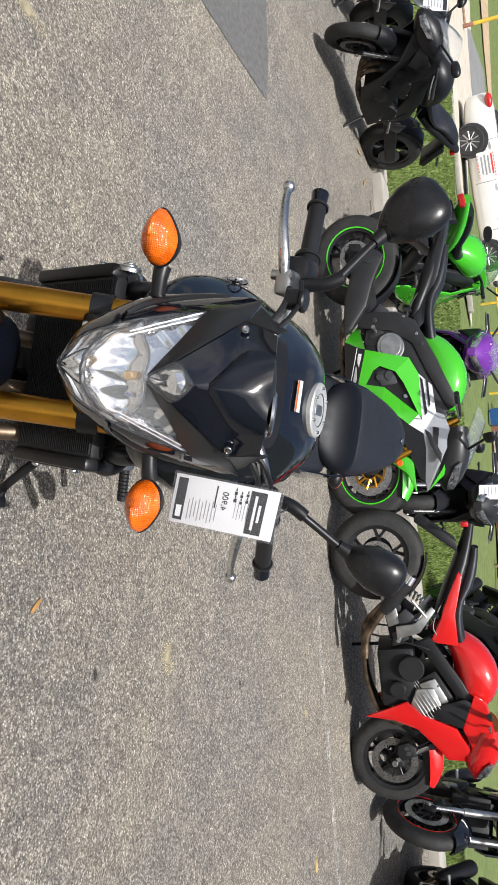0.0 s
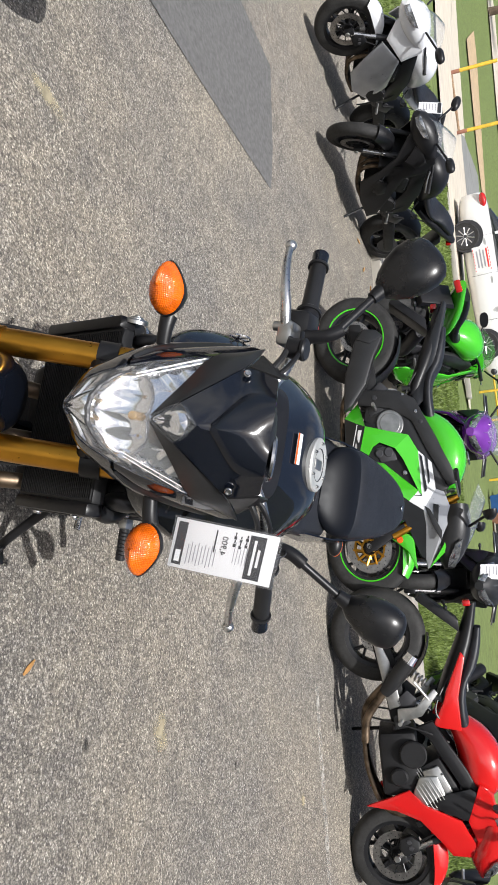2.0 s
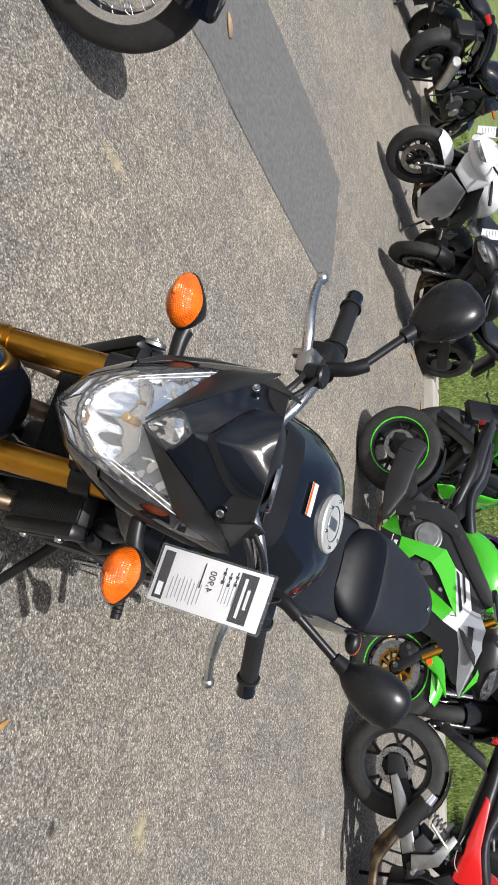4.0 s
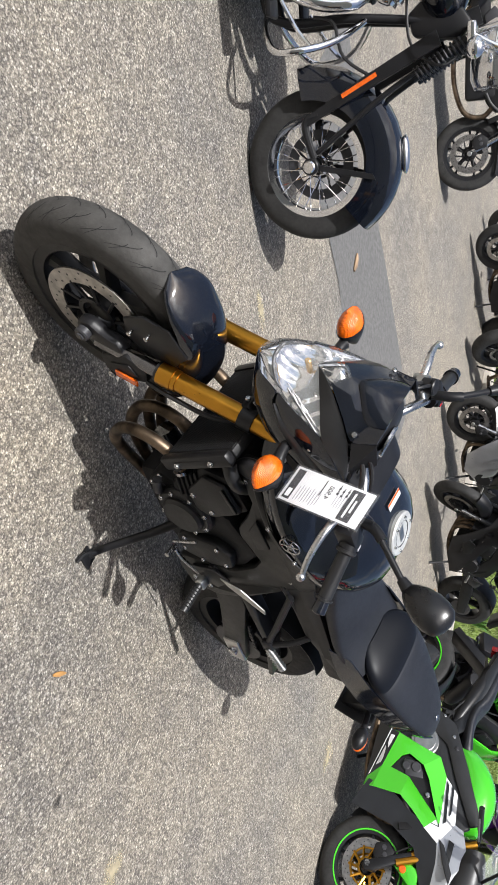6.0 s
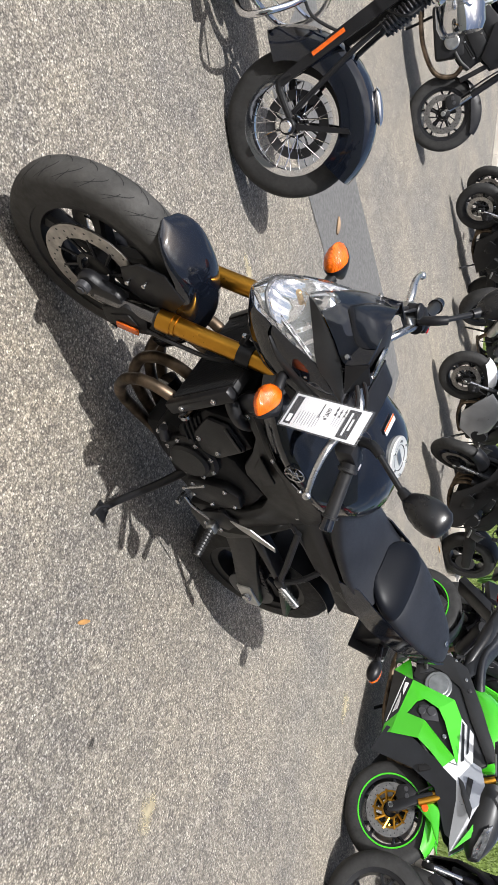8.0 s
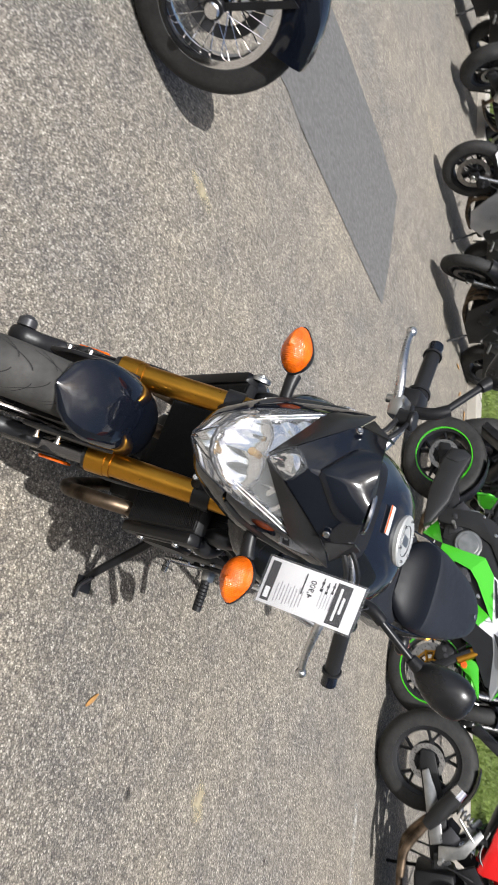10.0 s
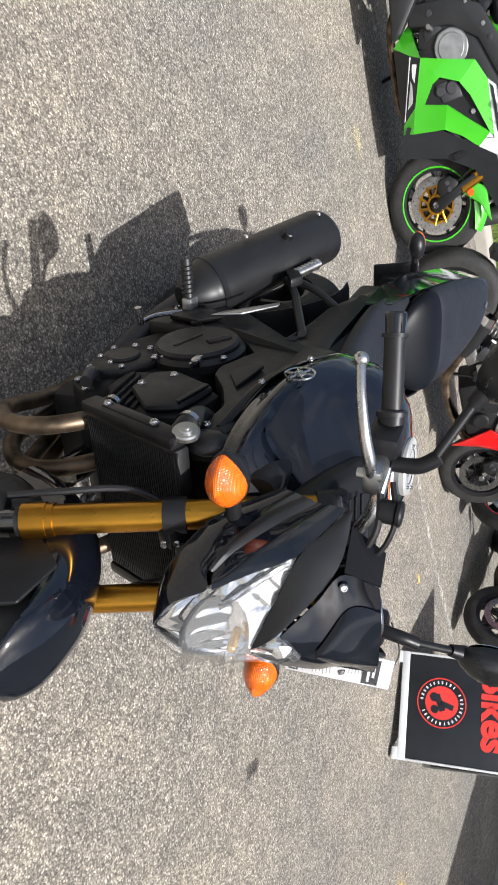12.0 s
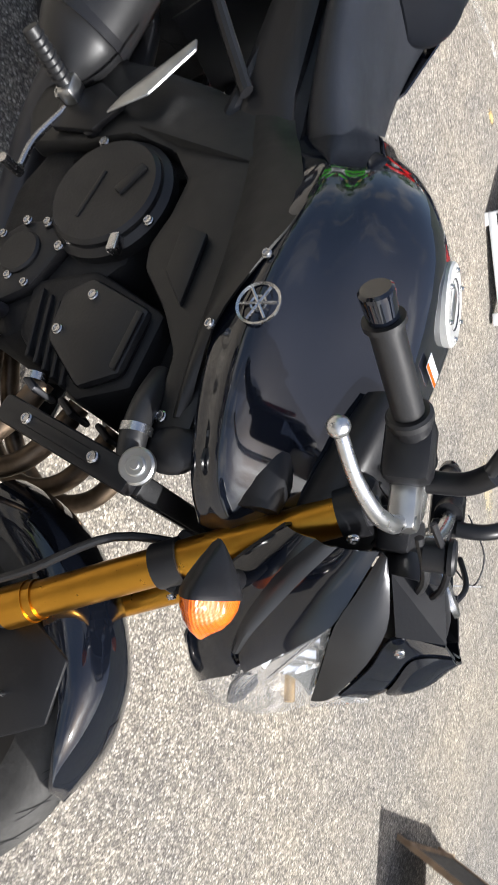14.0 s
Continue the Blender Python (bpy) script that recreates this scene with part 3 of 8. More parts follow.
# ---- motorcycles ----
def wheel(parent, name, y, z, rad, width, rim_r, n_spokes, rim_mat, discs=(1, -1), disc_r=0.15, x=0.0, disc_mat=None, stripe=None, spoke_w=0.022, wire=False, tyre_mat=None, split=False):
    """Rim with spokes; tyre, brake discs, hub and stripe hang on it."""
    h = width / 2
    c = (x, y, z)
    rim_prof = [(rim_r - 0.028, -h * 0.70), (rim_r, -h * 0.78), (rim_r + 0.012, -h * 0.80), (rim_r + 0.012, -h * 0.72), (rim_r - 0.004, -h * 0.66), (rim_r - 0.022, -h * 0.3), (rim_r - 0.022, h * 0.3), (rim_r - 0.004, h * 0.66), (rim_r + 0.012, h * 0.72), (rim_r + 0.012, h * 0.80), (rim_r, h * 0.78), (rim_r - 0.028, h * 0.70), (rim_r - 0.036, 0)]
    bms = [lathe(rim_prof, 48, "x", c)]
    rim = part(name, bms[0], rim_mat, parent)
    prof = []
    for k in range(15):
        a = math.pi * k / 14
        prof.append((rim_r + (rad - rim_r) * math.sin(a) ** 0.62, -h * math.cos(a) * (0.86 + 0.14 * math.sin(a))))
    prof += [(rim_r - 0.004, h * 0.55), (rim_r - 0.004, -h * 0.55)]
    part("tyre", lathe(prof, 56, "x", c), tyre_mat or RUBBER, rim)
    part("hub", join(lathe([(0.0, -h * 0.8), (0.035, -h * 0.8), (0.042, -h * 0.4), (0.032, 0), (0.042, h * 0.4), (0.035, h * 0.8), (0.0, h * 0.8)], 20, "x", c, closed=False)), rim_mat if not wire else CHROME, rim)
    if wire:
        bms = []
        for k in range(32):
            a = k * 2 * math.pi / 32
            b = a + (0.42 if k % 2 else -0.42)
            sx = 0.035 if (k // 2) % 2 else -0.035
            bms.append(rod((x + sx, y + 0.045 * math.cos(b), z + 0.045 * math.sin(b)), (x + sx * 0.2, y + (rim_r - 0.012) * math.cos(a), z + (rim_r - 0.012) * math.sin(a)), 0.0022, 5))
        part("spokes", join(*bms), CHROME, rim)
    else:
        for k in range(n_spokes):
            a = k * 2 * math.pi / n_spokes + 0.2
            mid = (0.11 * math.cos(a), 0.11 * math.sin(a))
            legs = [((0.03 * math.cos(a), 0.03 * math.sin(a)), mid, 1.0)] if split else [((0.03 * math.cos(a), 0.03 * math.sin(a)), ((rim_r - 0.02) * math.cos(a), (rim_r - 0.02) * math.sin(a)), 1.0)]
            if split:
                legs += [(mid, ((rim_r - 0.018) * math.cos(a + q * 0.22), (rim_r - 0.018) * math.sin(a + q * 0.22)), 0.55) for q in (-1, 1)]
            bms = []
            for (y0, z0), (y1, z1), fat in legs:
                p0, p1 = Vector((x, y + y0, z + z0)), Vector((x, y + y1, z + z1))
                t = Vector((0, z0 - z1, y1 - y0)).normalized()
                rings = []
                for q, ww, hh in ((p0, spoke_w * 1.0 * fat, h * 0.45), ((p0 + p1) / 2, spoke_w * 0.75 * fat, h * 0.36), (p1, spoke_w * (1.0 if split else 1.3) * fat, h * 0.45)):
                    rings.append([q + t * ww * u + Vector((1, 0, 0)) * hh * v for u, v in ((-1, -0.6), (-0.6, -1), (0.6, -1), (1, -0.6), (1, 0.6), (0.6, 1), (-0.6, 1), (-1, 0.6))])
                bms.append(loft(rings))
            part("spoke", join(*bms), rim_mat, rim)
    for side in discs:
        xo = x + side * h * 1.02
        holes = []
        bm = lathe([(disc_r * 0.70, -0.0025), (disc_r, -0.0025), (disc_r, 0.0025), (disc_r * 0.70, 0.0025)], 48, "x", (xo, y, z))
        d = part("brake_disc", bm, DISC if disc_mat is GOLD else disc_mat or DISC, rim)
        car = [lathe([(0.045, -0.004), (0.058, -0.004), (0.058, 0.004), (0.045, 0.004)], 24, "x", (xo, y, z))]
        for k in range(10):
            a = k * 2 * math.pi / 10
            car.append(rod((xo, y + 0.05 * math.cos(a), z + 0.05 * math.sin(a)), (xo, y + disc_r * 0.74 * math.cos(a + 0.25), z + disc_r * 0.74 * math.sin(a + 0.25)), 0.0085 if disc_mat is GOLD else 0.005, 6))
        if disc_mat is GOLD:
            car.append(lathe([(disc_r * 0.62, -0.004), (disc_r * 0.69, -0.004), (disc_r * 0.69, 0.004), (disc_r * 0.62, 0.004)], 40, "x", (xo, y, z)))
        part("disc_carrier", join(*car), GOLD if disc_mat is GOLD else BLACK_SATIN, rim)["kind"] = "stuff"
        dots = []
        for k in range(36):
            a = k * 2 * math.pi / 36
            rr = disc_r * (0.78, 0.86, 0.93)[k % 3]
            dots.append(disc((xo + side * 0.0026, y + rr * math.cos(a), z + rr * math.sin(a)), (side, 0, 0), 0.0035, 0.0004, 8, 0.0001))
        part("drill_holes", join(*dots), INK, rim)["kind"] = "stuff"
    if stripe:
        part("rim_stripe", join(*[lathe([(rim_r - 0.012, s * h * 0.80), (rim_r - 0.012, s * h * 0.885), (rim_r - 0.003, s * h * 0.89), (rim_r - 0.003, s * h * 0.80)], 56, "x", c) for s in (1, -1)]), stripe, rim)
    return rim


def shell(points, thick):
    """A moulded panel: a sheet whose outer face rises inside an eased rim."""
    bm = bmesh.new()
    vs = [bm.verts.new(Vector(p)) for p in points]
    f = bm.faces.new(vs)
    f.normal_update()
    mid = sum((v.co for v in vs), Vector()) / len(vs)
    if f.normal.x * mid.x < 0:
        f.normal_flip()
        f.normal_update()
    nrm = f.normal.copy()
    order = list(f.verts)
    ws = [bm.verts.new(v.co - nrm * thick) for v in order]
    n = len(order)
    for k in range(n):
        bm.faces.new((order[(k + 1) % n], order[k], ws[k], ws[(k + 1) % n]))
    bm.faces.new(ws[::-1])
    bmesh.ops.inset_region(bm, faces=[f], thickness=0.012, depth=0.005, use_even_offset=True)
    bmesh.ops.inset_region(bm, faces=[f], thickness=0.020, depth=0.003, use_even_offset=True)
    bmesh.ops.recalc_face_normals(bm, faces=bm.faces)
    return bm


def facets(polys, thick=0.006):
    """Creased bodywork from flat facets (y, z, x) that share their corners, for the left side."""
    bm = bmesh.new()
    for poly in polys:
        bm.faces.new([bm.verts.new((x, y, z)) for y, z, x in poly])
    bmesh.ops.remove_doubles(bm, verts=bm.verts, dist=0.0015)
    bmesh.ops.recalc_face_normals(bm, faces=bm.faces)
    if sum(f.normal.x * f.calc_area() for f in bm.faces) < 0:
        bmesh.ops.reverse_faces(bm, faces=bm.faces)
    bmesh.ops.solidify(bm, geom=list(bm.faces), thickness=thick)
    return bm


def skin(grid, thick=0.006):
    """A curved sheet from a grid of points, given thickness."""
    bm = bmesh.new()
    g = [[bm.verts.new(Vector(p)) for p in row] for row in grid]
    for a, b in zip(g, g[1:]):
        for k in range(len(a) - 1):
            bm.faces.new((a[k], a[k + 1], b[k + 1], b[k]))
    bmesh.ops.recalc_face_normals(bm, faces=bm.faces)
    bmesh.ops.solidify(bm, geom=list(bm.faces), thickness=thick)
    return bm


def body_loft(sections, n=8, power=2.4, smooth=1):
    """Rounded body over sections (y, half width, top z, bottom z, widest at 0..1)."""
    rings = []
    for y, w, zt, zb, q in sections:
        ring = []
        for k in range(2 * n):
            a = k * math.pi / n
            cx, sz = math.sin(a), math.cos(a)
            sx = math.copysign(abs(cx) ** (2 / power), cx)
            zz = math.copysign(abs(sz) ** (2 / power), sz)
            zm = zb + (zt - zb) * q
            z = zm + zz * ((zt - zm) if zz > 0 else (zm - zb))
            ring.append((w * sx, y, z))
        rings.append(ring)
    return finer(loft(rings), smooth) if smooth else loft(rings)


def mirror_pair(build, name, material, parent, label=""):
    for s in (1, -1):
        bm = build()
        if s < 0:
            bmesh.ops.transform(bm, verts=bm.verts, matrix=Matrix.Diagonal((-1, 1, 1, 1)))
            bmesh.ops.reverse_faces(bm, faces=bm.faces)
        part(name, bm, material, parent, label)


def place_bike(front, rear, lean, base=1.42):
    """Pose and size from the two tyres' contact points."""
    f, r = Vector(front), Vector(rear)
    d = f - r
    mid = (f + r) / 2
    return pose(mid.x, mid.y, ground_height(mid.y), 0, lean, math.degrees(math.atan2(d.x, -d.y))), d.length / base


def price_tag(parent, m):
    global STEER
    keep, STEER = STEER, None
    card = part("price_tag", moved(box(-0.055, -0.1, -0.001, 0.055, 0.1, 0.001, 0.0004), m), PAPER, parent, "white card price tag")
    part("heading", moved(box(-0.05, 0.06, 0.0012, 0.05, 0.092, 0.0016, 0), m), INK, card)
    for k in range(5):
        part("writing", moved(box(-0.04, 0.04 - 0.025 * k, 0.0012, 0.03 - 0.006 * (k % 3), 0.046 - 0.025 * k, 0.0016, 0), m), GREYINK, card)
    STEER = keep


def sport_bike(name, front, rear, lean, label, body, accent=None, trim=None, stripe=None, faired=True, steer=0.0, gold=False, tag=False, screen=None, frame_mat=None, muffler="side", panels=None, nose_mat=None, tail_mat=None, zs=1.0, fender_mat=None, slider=None, cover=None, extra=None, group="parked motorcycles", spar=None):
    global STEER
    m, s = place_bike(front, rear, lean)
    b = thing(name, m, label, "motorcycle", group)
    big = Matrix.Diagonal((1.0, s, (0.5 + 0.5 * s) * zs, 1))
    accent, trim, frame_mat, screen = accent or body, trim or BLACK_SATIN, frame_mat or BLACK_SATIN, screen or CLEARSCREEN
    ax, up = Vector((0, -0.42, 0.86)), Vector((0, 0.407, 0.913))
    turn = Matrix.Translation(ax) @ Matrix.Rotation(radians(steer), 4, up) @ Matrix.Translation(-ax)
    STEER = big @ turn
    wheel(b, "front_wheel", -0.71, 0.30, 0.30, 0.12, 0.215, 5, BLACK_SATIN, (1, -1), 0.155, disc_mat=GOLD if gold else None, stripe=stripe, spoke_w=0.020, split=True)
    for sx in (1, -1):
        leg = part("fork_leg", rod((sx * 0.1, -0.70, 0.31), (sx * 0.1, -0.57, 0.60), 0.021, 14), STEEL, b)
        part("fork_tube", rod((sx * 0.1, -0.60, 0.535), (sx * 0.1, -0.42, 0.93), 0.027, 14), slider or (GOLD if gold else BLACK_SATIN), leg)
        cal = part("brake_caliper", slab([(-0.690, 0.350), (-0.660, 0.440), (-0.600, 0.455), (-0.560, 0.400), (-0.580, 0.330), (-0.640, 0.320)], sx * 0.082, sx * 0.128, bevel=0.012), BLACK_MATT, leg)
        for cy, cz in ((-0.635, 0.395), (-0.597, 0.385)):
            part("piston_cap", disc((sx * 0.126, cy, cz), (sx, 0, 0), 0.015, 0.006, 16, 0.002), DARKGREY, cal)
        part("axle_nut", disc((sx * 0.118, -0.705, 0.302), (sx, 0, 0), 0.020, 0.014, 20, 0.004), ALU, leg)
        part("axle_clamp", box(sx * 0.08, -0.735, 0.275, sx * 0.12, -0.68, 0.36, 0.01), BLACK_MATT, leg)
    fend = []
    for k in range(13):
        q = k / 12
        a = radians(50 + q * 92)
        deep = 0.012 + 0.075 * math.sin(math.pi * min(1.0, 0.10 + q)) ** 0.8
        fend.append([(0.076 * u, -0.71 - (0.322 - deep * abs(u) ** 4 - 0.006 * u * u) * math.cos(a), 0.30 + (0.322 - deep * abs(u) ** 4 - 0.006 * u * u) * math.sin(a)) for u in (-1, -0.93, -0.75, -0.4, 0, 0.4, 0.75, 0.93, 1)])
    part("front_fender", skin(fend, 0.004), fender_mat or (accent if not faired else body), b)
    for sx in (1, -1):
        part("handlebar", tube([(sx * 0.06, -0.42, 0.93), (sx * 0.16, -0.40, 0.94), (sx * 0.33, -0.31, 0.92)], 0.012, 10), BLACK_SATIN, b)
        part("grip", rod((sx * 0.21, -0.375, 0.933), (sx * 0.345, -0.30, 0.918), 0.017, 12), GRIP, b)
        part("lever", tube([(sx * 0.19, -0.43, 0.93), (sx * 0.26, -0.44, 0.925), (sx * 0.36, -0.37, 0.91)], 0.006, 8), ALU, b)
    STEER = big
    wheel(b, "rear_wheel", 0.71, 0.315, 0.315, 0.18, 0.215, 5, BLACK_SATIN, (-1,), 0.11, stripe=stripe, spoke_w=0.020, split=True)
    mirror_pair(lambda: slab(spar or [(-0.43, 0.78), (-0.37, 0.88), (-0.05, 0.76), (0.16, 0.60), (0.20, 0.36), (0.10, 0.33), (0.02, 0.50), (-0.12, 0.64)], 0.125, 0.165, bevel=0.01), "frame_spar", frame_mat, b)
    mirror_pair(lambda: slab([(0.10, 0.36), (0.12, 0.46), (0.45, 0.44), (0.78, 0.36), (0.79, 0.28), (0.72, 0.27), (0.35, 0.33)], 0.105, 0.135, bevel=0.01), "swingarm", BLACK_MATT, b)
    eng = part("engine", join(box(-0.17, -0.30, 0.26, 0.17, 0.10, 0.50, 0.03), moved(box(-0.16, -0.13, -0.13, 0.16, 0.13, 0.14, 0.02), pose(0, -0.24, 0.56, -28))), BLACK_MATT, b)
    for sx in (1, -1):
        if extra:
            break
        part("engine_cover", disc((sx * 0.165, 0.0, 0.43), (sx, 0, 0), 0.095, 0.045, 28, 0.012), BLACK_MATT if sx > 0 else DARKGREY, eng)
        part("engine_cover", disc((sx * 0.165, -0.18, 0.40), (sx, 0, 0), 0.06, 0.035, 24, 0.01), cover or (ALU if not faired else DARKGREY), eng)
        for k in range(7):
            a = k * 0.9
            part("bolt", disc((sx * 0.205, 0.105 * 0.86 * math.cos(a), 0.43 + 0.105 * 0.86 * math.sin(a)), (sx, 0, 0), 0.006, 0.006, 8, 0.001), STEEL, eng)
    for sx in (1, -1):
        part("cam_cover", moved(slab([(-0.10, -0.02), (-0.09, 0.10), (0.09, 0.11), (0.11, 0.0)], sx * 0.158, sx * 0.178, bevel=0.010), pose(0, -0.24, 0.56, -28)), cover or BLACK_MATT, eng)
        for y, z in ((-0.33, 0.56), (-0.16, 0.63), (-0.20, 0.50), (-0.30, 0.66)):
            part("bolt", disc((sx * 0.177, y, z), (sx, 0, 0), 0.007, 0.006, 10, 0.001), STEEL, eng)
        part("coolant_hose", tube([(sx * 0.15, -0.40, 0.52), (sx * 0.185, -0.34, 0.46), (sx * 0.18, -0.26, 0.42)], 0.014, 10), GRIP, eng)
    for k in range(4):
        part("cooling_fin", moved(box(-0.166, -0.135, -0.003, 0.166, 0.135, 0.003, 0.002), pose(0, -0.205 - 0.012 * k, 0.49 + 0.024 * k, -28)), cover or BLACK_MATT, eng)
    part("rear_shock", join(rod((0, 0.20, 0.60), (0, 0.30, 0.36), 0.018, 12), *[disc((0, 0.20 + 0.010 * k, 0.60 - 0.024 * k), (0, -0.38, 0.92), 0.034, 0.009, 18, 0.003) for k in range(9)]), STEEL, b)
    part("radiator", moved(box(-0.17, -0.02, -0.14, 0.17, 0.02, 0.14, 0.006), pose(0, -0.43, 0.58, -18)), BLACK_MATT, b)
    for k in range(4):
        x = -0.105 + 0.07 * k
        part("header_pipe", tube([(x, -0.34, 0.50), (x, -0.43, 0.40), (x * 0.9, -0.38, 0.25), (x * 0.5, -0.15, 0.17), (x * 0.3, 0.1, 0.17)], 0.019, 8), PIPE, b)
    sx = -1
    part("exhaust_pipe", tube([(0, 0.05, 0.17), (-0.10, 0.25, 0.20), (-0.17, 0.40, 0.33)], 0.024, 10), PIPE, b)
    if muffler != "none":
        part("muffler", tube([(-0.165, 0.37, 0.30), (-0.175, 0.42, 0.36), (-0.20, 0.70, 0.52), (-0.205, 0.74, 0.545)], [0.03, 0.058, 0.062, 0.045], 16), BLACK_SATIN if muffler == "side" else ALU, b)
    tank = part("fuel_tank", body_loft([(-0.36, 0.06, 0.93, 0.80, 0.4), (-0.32, 0.14, 0.98, 0.76, 0.45), (-0.20, 0.185, 1.04, 0.74, 0.5), (-0.06, 0.185, 1.03, 0.74, 0.5), (0.06, 0.14, 0.955, 0.71, 0.45), (0.12, 0.10, 0.89, 0.69, 0.4), (0.16, 0.06, 0.82, 0.69, 0.4)]), body, b)
    part("fuel_cap", disc((0, -0.17, 1.032), (0, 0.05, 1), 0.045, 0.01, 24), STEEL, tank)
    seat_ob = part("seat", body_loft([(0.05, 0.08, 0.86, 0.74, 0.5), (0.12, 0.13, 0.84, 0.74, 0.6), (0.28, 0.15, 0.83, 0.75, 0.6), (0.40, 0.13, 0.86, 0.78, 0.6), (0.45, 0.11, 0.93, 0.80, 0.6), (0.62, 0.10, 0.97, 0.88, 0.6), (0.72, 0.07, 0.98, 0.92, 0.6)]), VINYL, b)
    part("tail_cowl", body_loft([(0.26, 0.10, 0.74, 0.64, 0.5), (0.36, 0.14, 0.80, 0.68, 0.5), (0.55, 0.125, 0.90, 0.76, 0.5), (0.72, 0.09, 0.94, 0.85, 0.5), (0.88, 0.04, 0.97, 0.91, 0.5)]), tail_mat or accent, b)
    part("tail_light", box(-0.05, 0.86, 0.88, 0.05, 0.90, 0.93, 0.01), REDLENS, b)
    part("plate_holder", slab([(0.70, 0.84), (0.78, 0.84), (0.97, 0.62), (0.93, 0.58)], -0.09, 0.09, bevel=0.006), BLACK_SATIN, b)
    for q in (1, -1):
        ri = part("rear_indicator", rod((q * 0.08, 0.86, 0.77), (q * 0.125, 0.87, 0.768), 0.008, 10), BLACK_SATIN, b)
        part("lens", body_at((q * 0.145, 0.875, 0.766), (0.026, 0.016, 0.014)), SPAR, ri)
        part("brake_line", tube([(q * 0.10, -0.62, 0.42), (q * 0.13, -0.52, 0.60), (q * 0.10, -0.44, 0.80), (q * 0.16, -0.42, 0.92)], 0.005, 6), GRIP, b)
        part("drain_hose", tube([(q * 0.13, 0.02, 0.70), (q * 0.165, 0.10, 0.56), (q * 0.15, 0.16, 0.36), (q * 0.12, 0.20, 0.20)], 0.007, 6), GRIP, b)
        part("wiring", tube([(q * 0.12, 0.10, 0.72), (q * 0.15, 0.20, 0.64), (q * 0.14, 0.30, 0.66), (q * 0.11, 0.42, 0.74)], 0.006, 6), GRIP, b)
        part("linkage_plate", slab([(0.20, 0.42), (0.22, 0.50), (0.30, 0.53), (0.36, 0.47), (0.30, 0.40)], q * 0.138, q * 0.150, bevel=0.004), DARKGREY, b)
        part("master_cylinder", rod((q * 0.165, 0.22, 0.46), (q * 0.165, 0.26, 0.56), 0.013, 10), BLACK_MATT, b)
        part("reservoir", join(rod((q * 0.13, 0.30, 0.62), (q * 0.13, 0.30, 0.67), 0.020, 14), rod((q * 0.13, 0.30, 0.67), (q * 0.13, 0.30, 0.68), 0.022, 14)), SPAR, b)
        part("foot_peg", rod((q * 0.17, 0.17, 0.42), (q * 0.27, 0.18, 0.41), 0.013, 10), ALU, b)
        part("rear_set", slab([(0.12, 0.38), (0.16, 0.48), (0.23, 0.43), (0.2, 0.37)], q * 0.155, q * 0.17, bevel=0.004), SPAR, b)
    part("kickstand", tube([(0.12, 0.05, 0.28), (0.22, 0.02, 0.13), (0.29, 0.0, 0.02)], 0.012, 8), BLACK_MATT, b)
    ch = part("chain", join(*[box(0.112, 0.08 + 0.64 * k / 40, 0.375 - 0.0008 * k, 0.126, 0.09 + 0.64 * k / 40, 0.388 - 0.0008 * k, 0.002) for k in range(40)]), DARKGREY, b)
    ch["kind"] = "stuff"
    part("sprocket", lathe([(0.04, -0.003), (0.105, -0.003), (0.105, 0.003), (0.04, 0.003)], 30, "x", (0.119, 0.71, 0.315)), DARKGREY, b)
    part("hugger", skin([[(xx, 0.71 - 0.335 * math.cos(a), 0.315 + 0.335 * math.sin(a) - 0.3 * max(0.0, abs(xx) - 0.06)) for xx in (-0.09, -0.07, 0, 0.07, 0.09)] for a in [radians(20 + 11 * k) for k in range(7)]], 0.004), BLACK_SATIN, b)
    if faired:
        def bow(y, z, x0):
            return x0 - 0.55 * max(0.0, -(y + 0.48)) - 0.12 * max(0.0, 0.42 - z) - 0.10 * max(0.0, z - 0.8)

        default = [("side_fairing", body, 0.215, [(-0.78, 0.84), (-0.70, 0.98), (-0.45, 0.95), (-0.36, 0.84), (-0.33, 0.66), (-0.20, 0.56), (-0.02, 0.42), (0.10, 0.33), (0.14, 0.22), (-0.10, 0.20), (-0.34, 0.26), (-0.46, 0.46), (-0.55, 0.62), (-0.70, 0.74)]),
                   ("fairing_vent", BLACK_MATT, 0.222, [(-0.30, 0.50), (-0.18, 0.46), (-0.16, 0.38), (-0.30, 0.36), (-0.36, 0.44)]),
                   ("fairing_graphic", trim, 0.221, [(-0.66, 0.84), (-0.48, 0.88), (-0.42, 0.80), (-0.52, 0.70)])]
        for pname, pmat, px, out in default if panels is None else panels:
            mirror_pair(lambda: shell([(bow(y, z, px), y, z) for y, z in out], 0.012), pname, pmat, b)
        part("nose_cowl", body_loft([(-0.86, 0.03, 0.86, 0.80, 0.5), (-0.80, 0.09, 0.93, 0.77, 0.5), (-0.70, 0.15, 0.99, 0.74, 0.5), (-0.58, 0.185, 1.02, 0.78, 0.5), (-0.48, 0.19, 1.0, 0.84, 0.5)]), nose_mat or accent, b)
        mirror_pair(lambda: shell([(0.03, -0.853, 0.87), (0.10, -0.80, 0.90), (0.16, -0.70, 0.93), (0.15, -0.725, 0.88), (0.09, -0.81, 0.83), (0.04, -0.855, 0.82)], 0.01), "headlight", HEADGLASS, b)
        scr = []
        for k in range(6):
            t = k / 5
            y, z, wd = -0.79 + 0.33 * t, 0.93 + 0.24 * t - 0.05 * t * t, 0.085 + 0.085 * math.sin(1.9 * t)
            scr.append([(wd * u, y + 0.10 * u * u, z - 0.05 * u * u) for u in (-1, -0.7, -0.35, 0, 0.35, 0.7, 1)])
        part("windscreen", skin(scr, 0.003), screen, b)
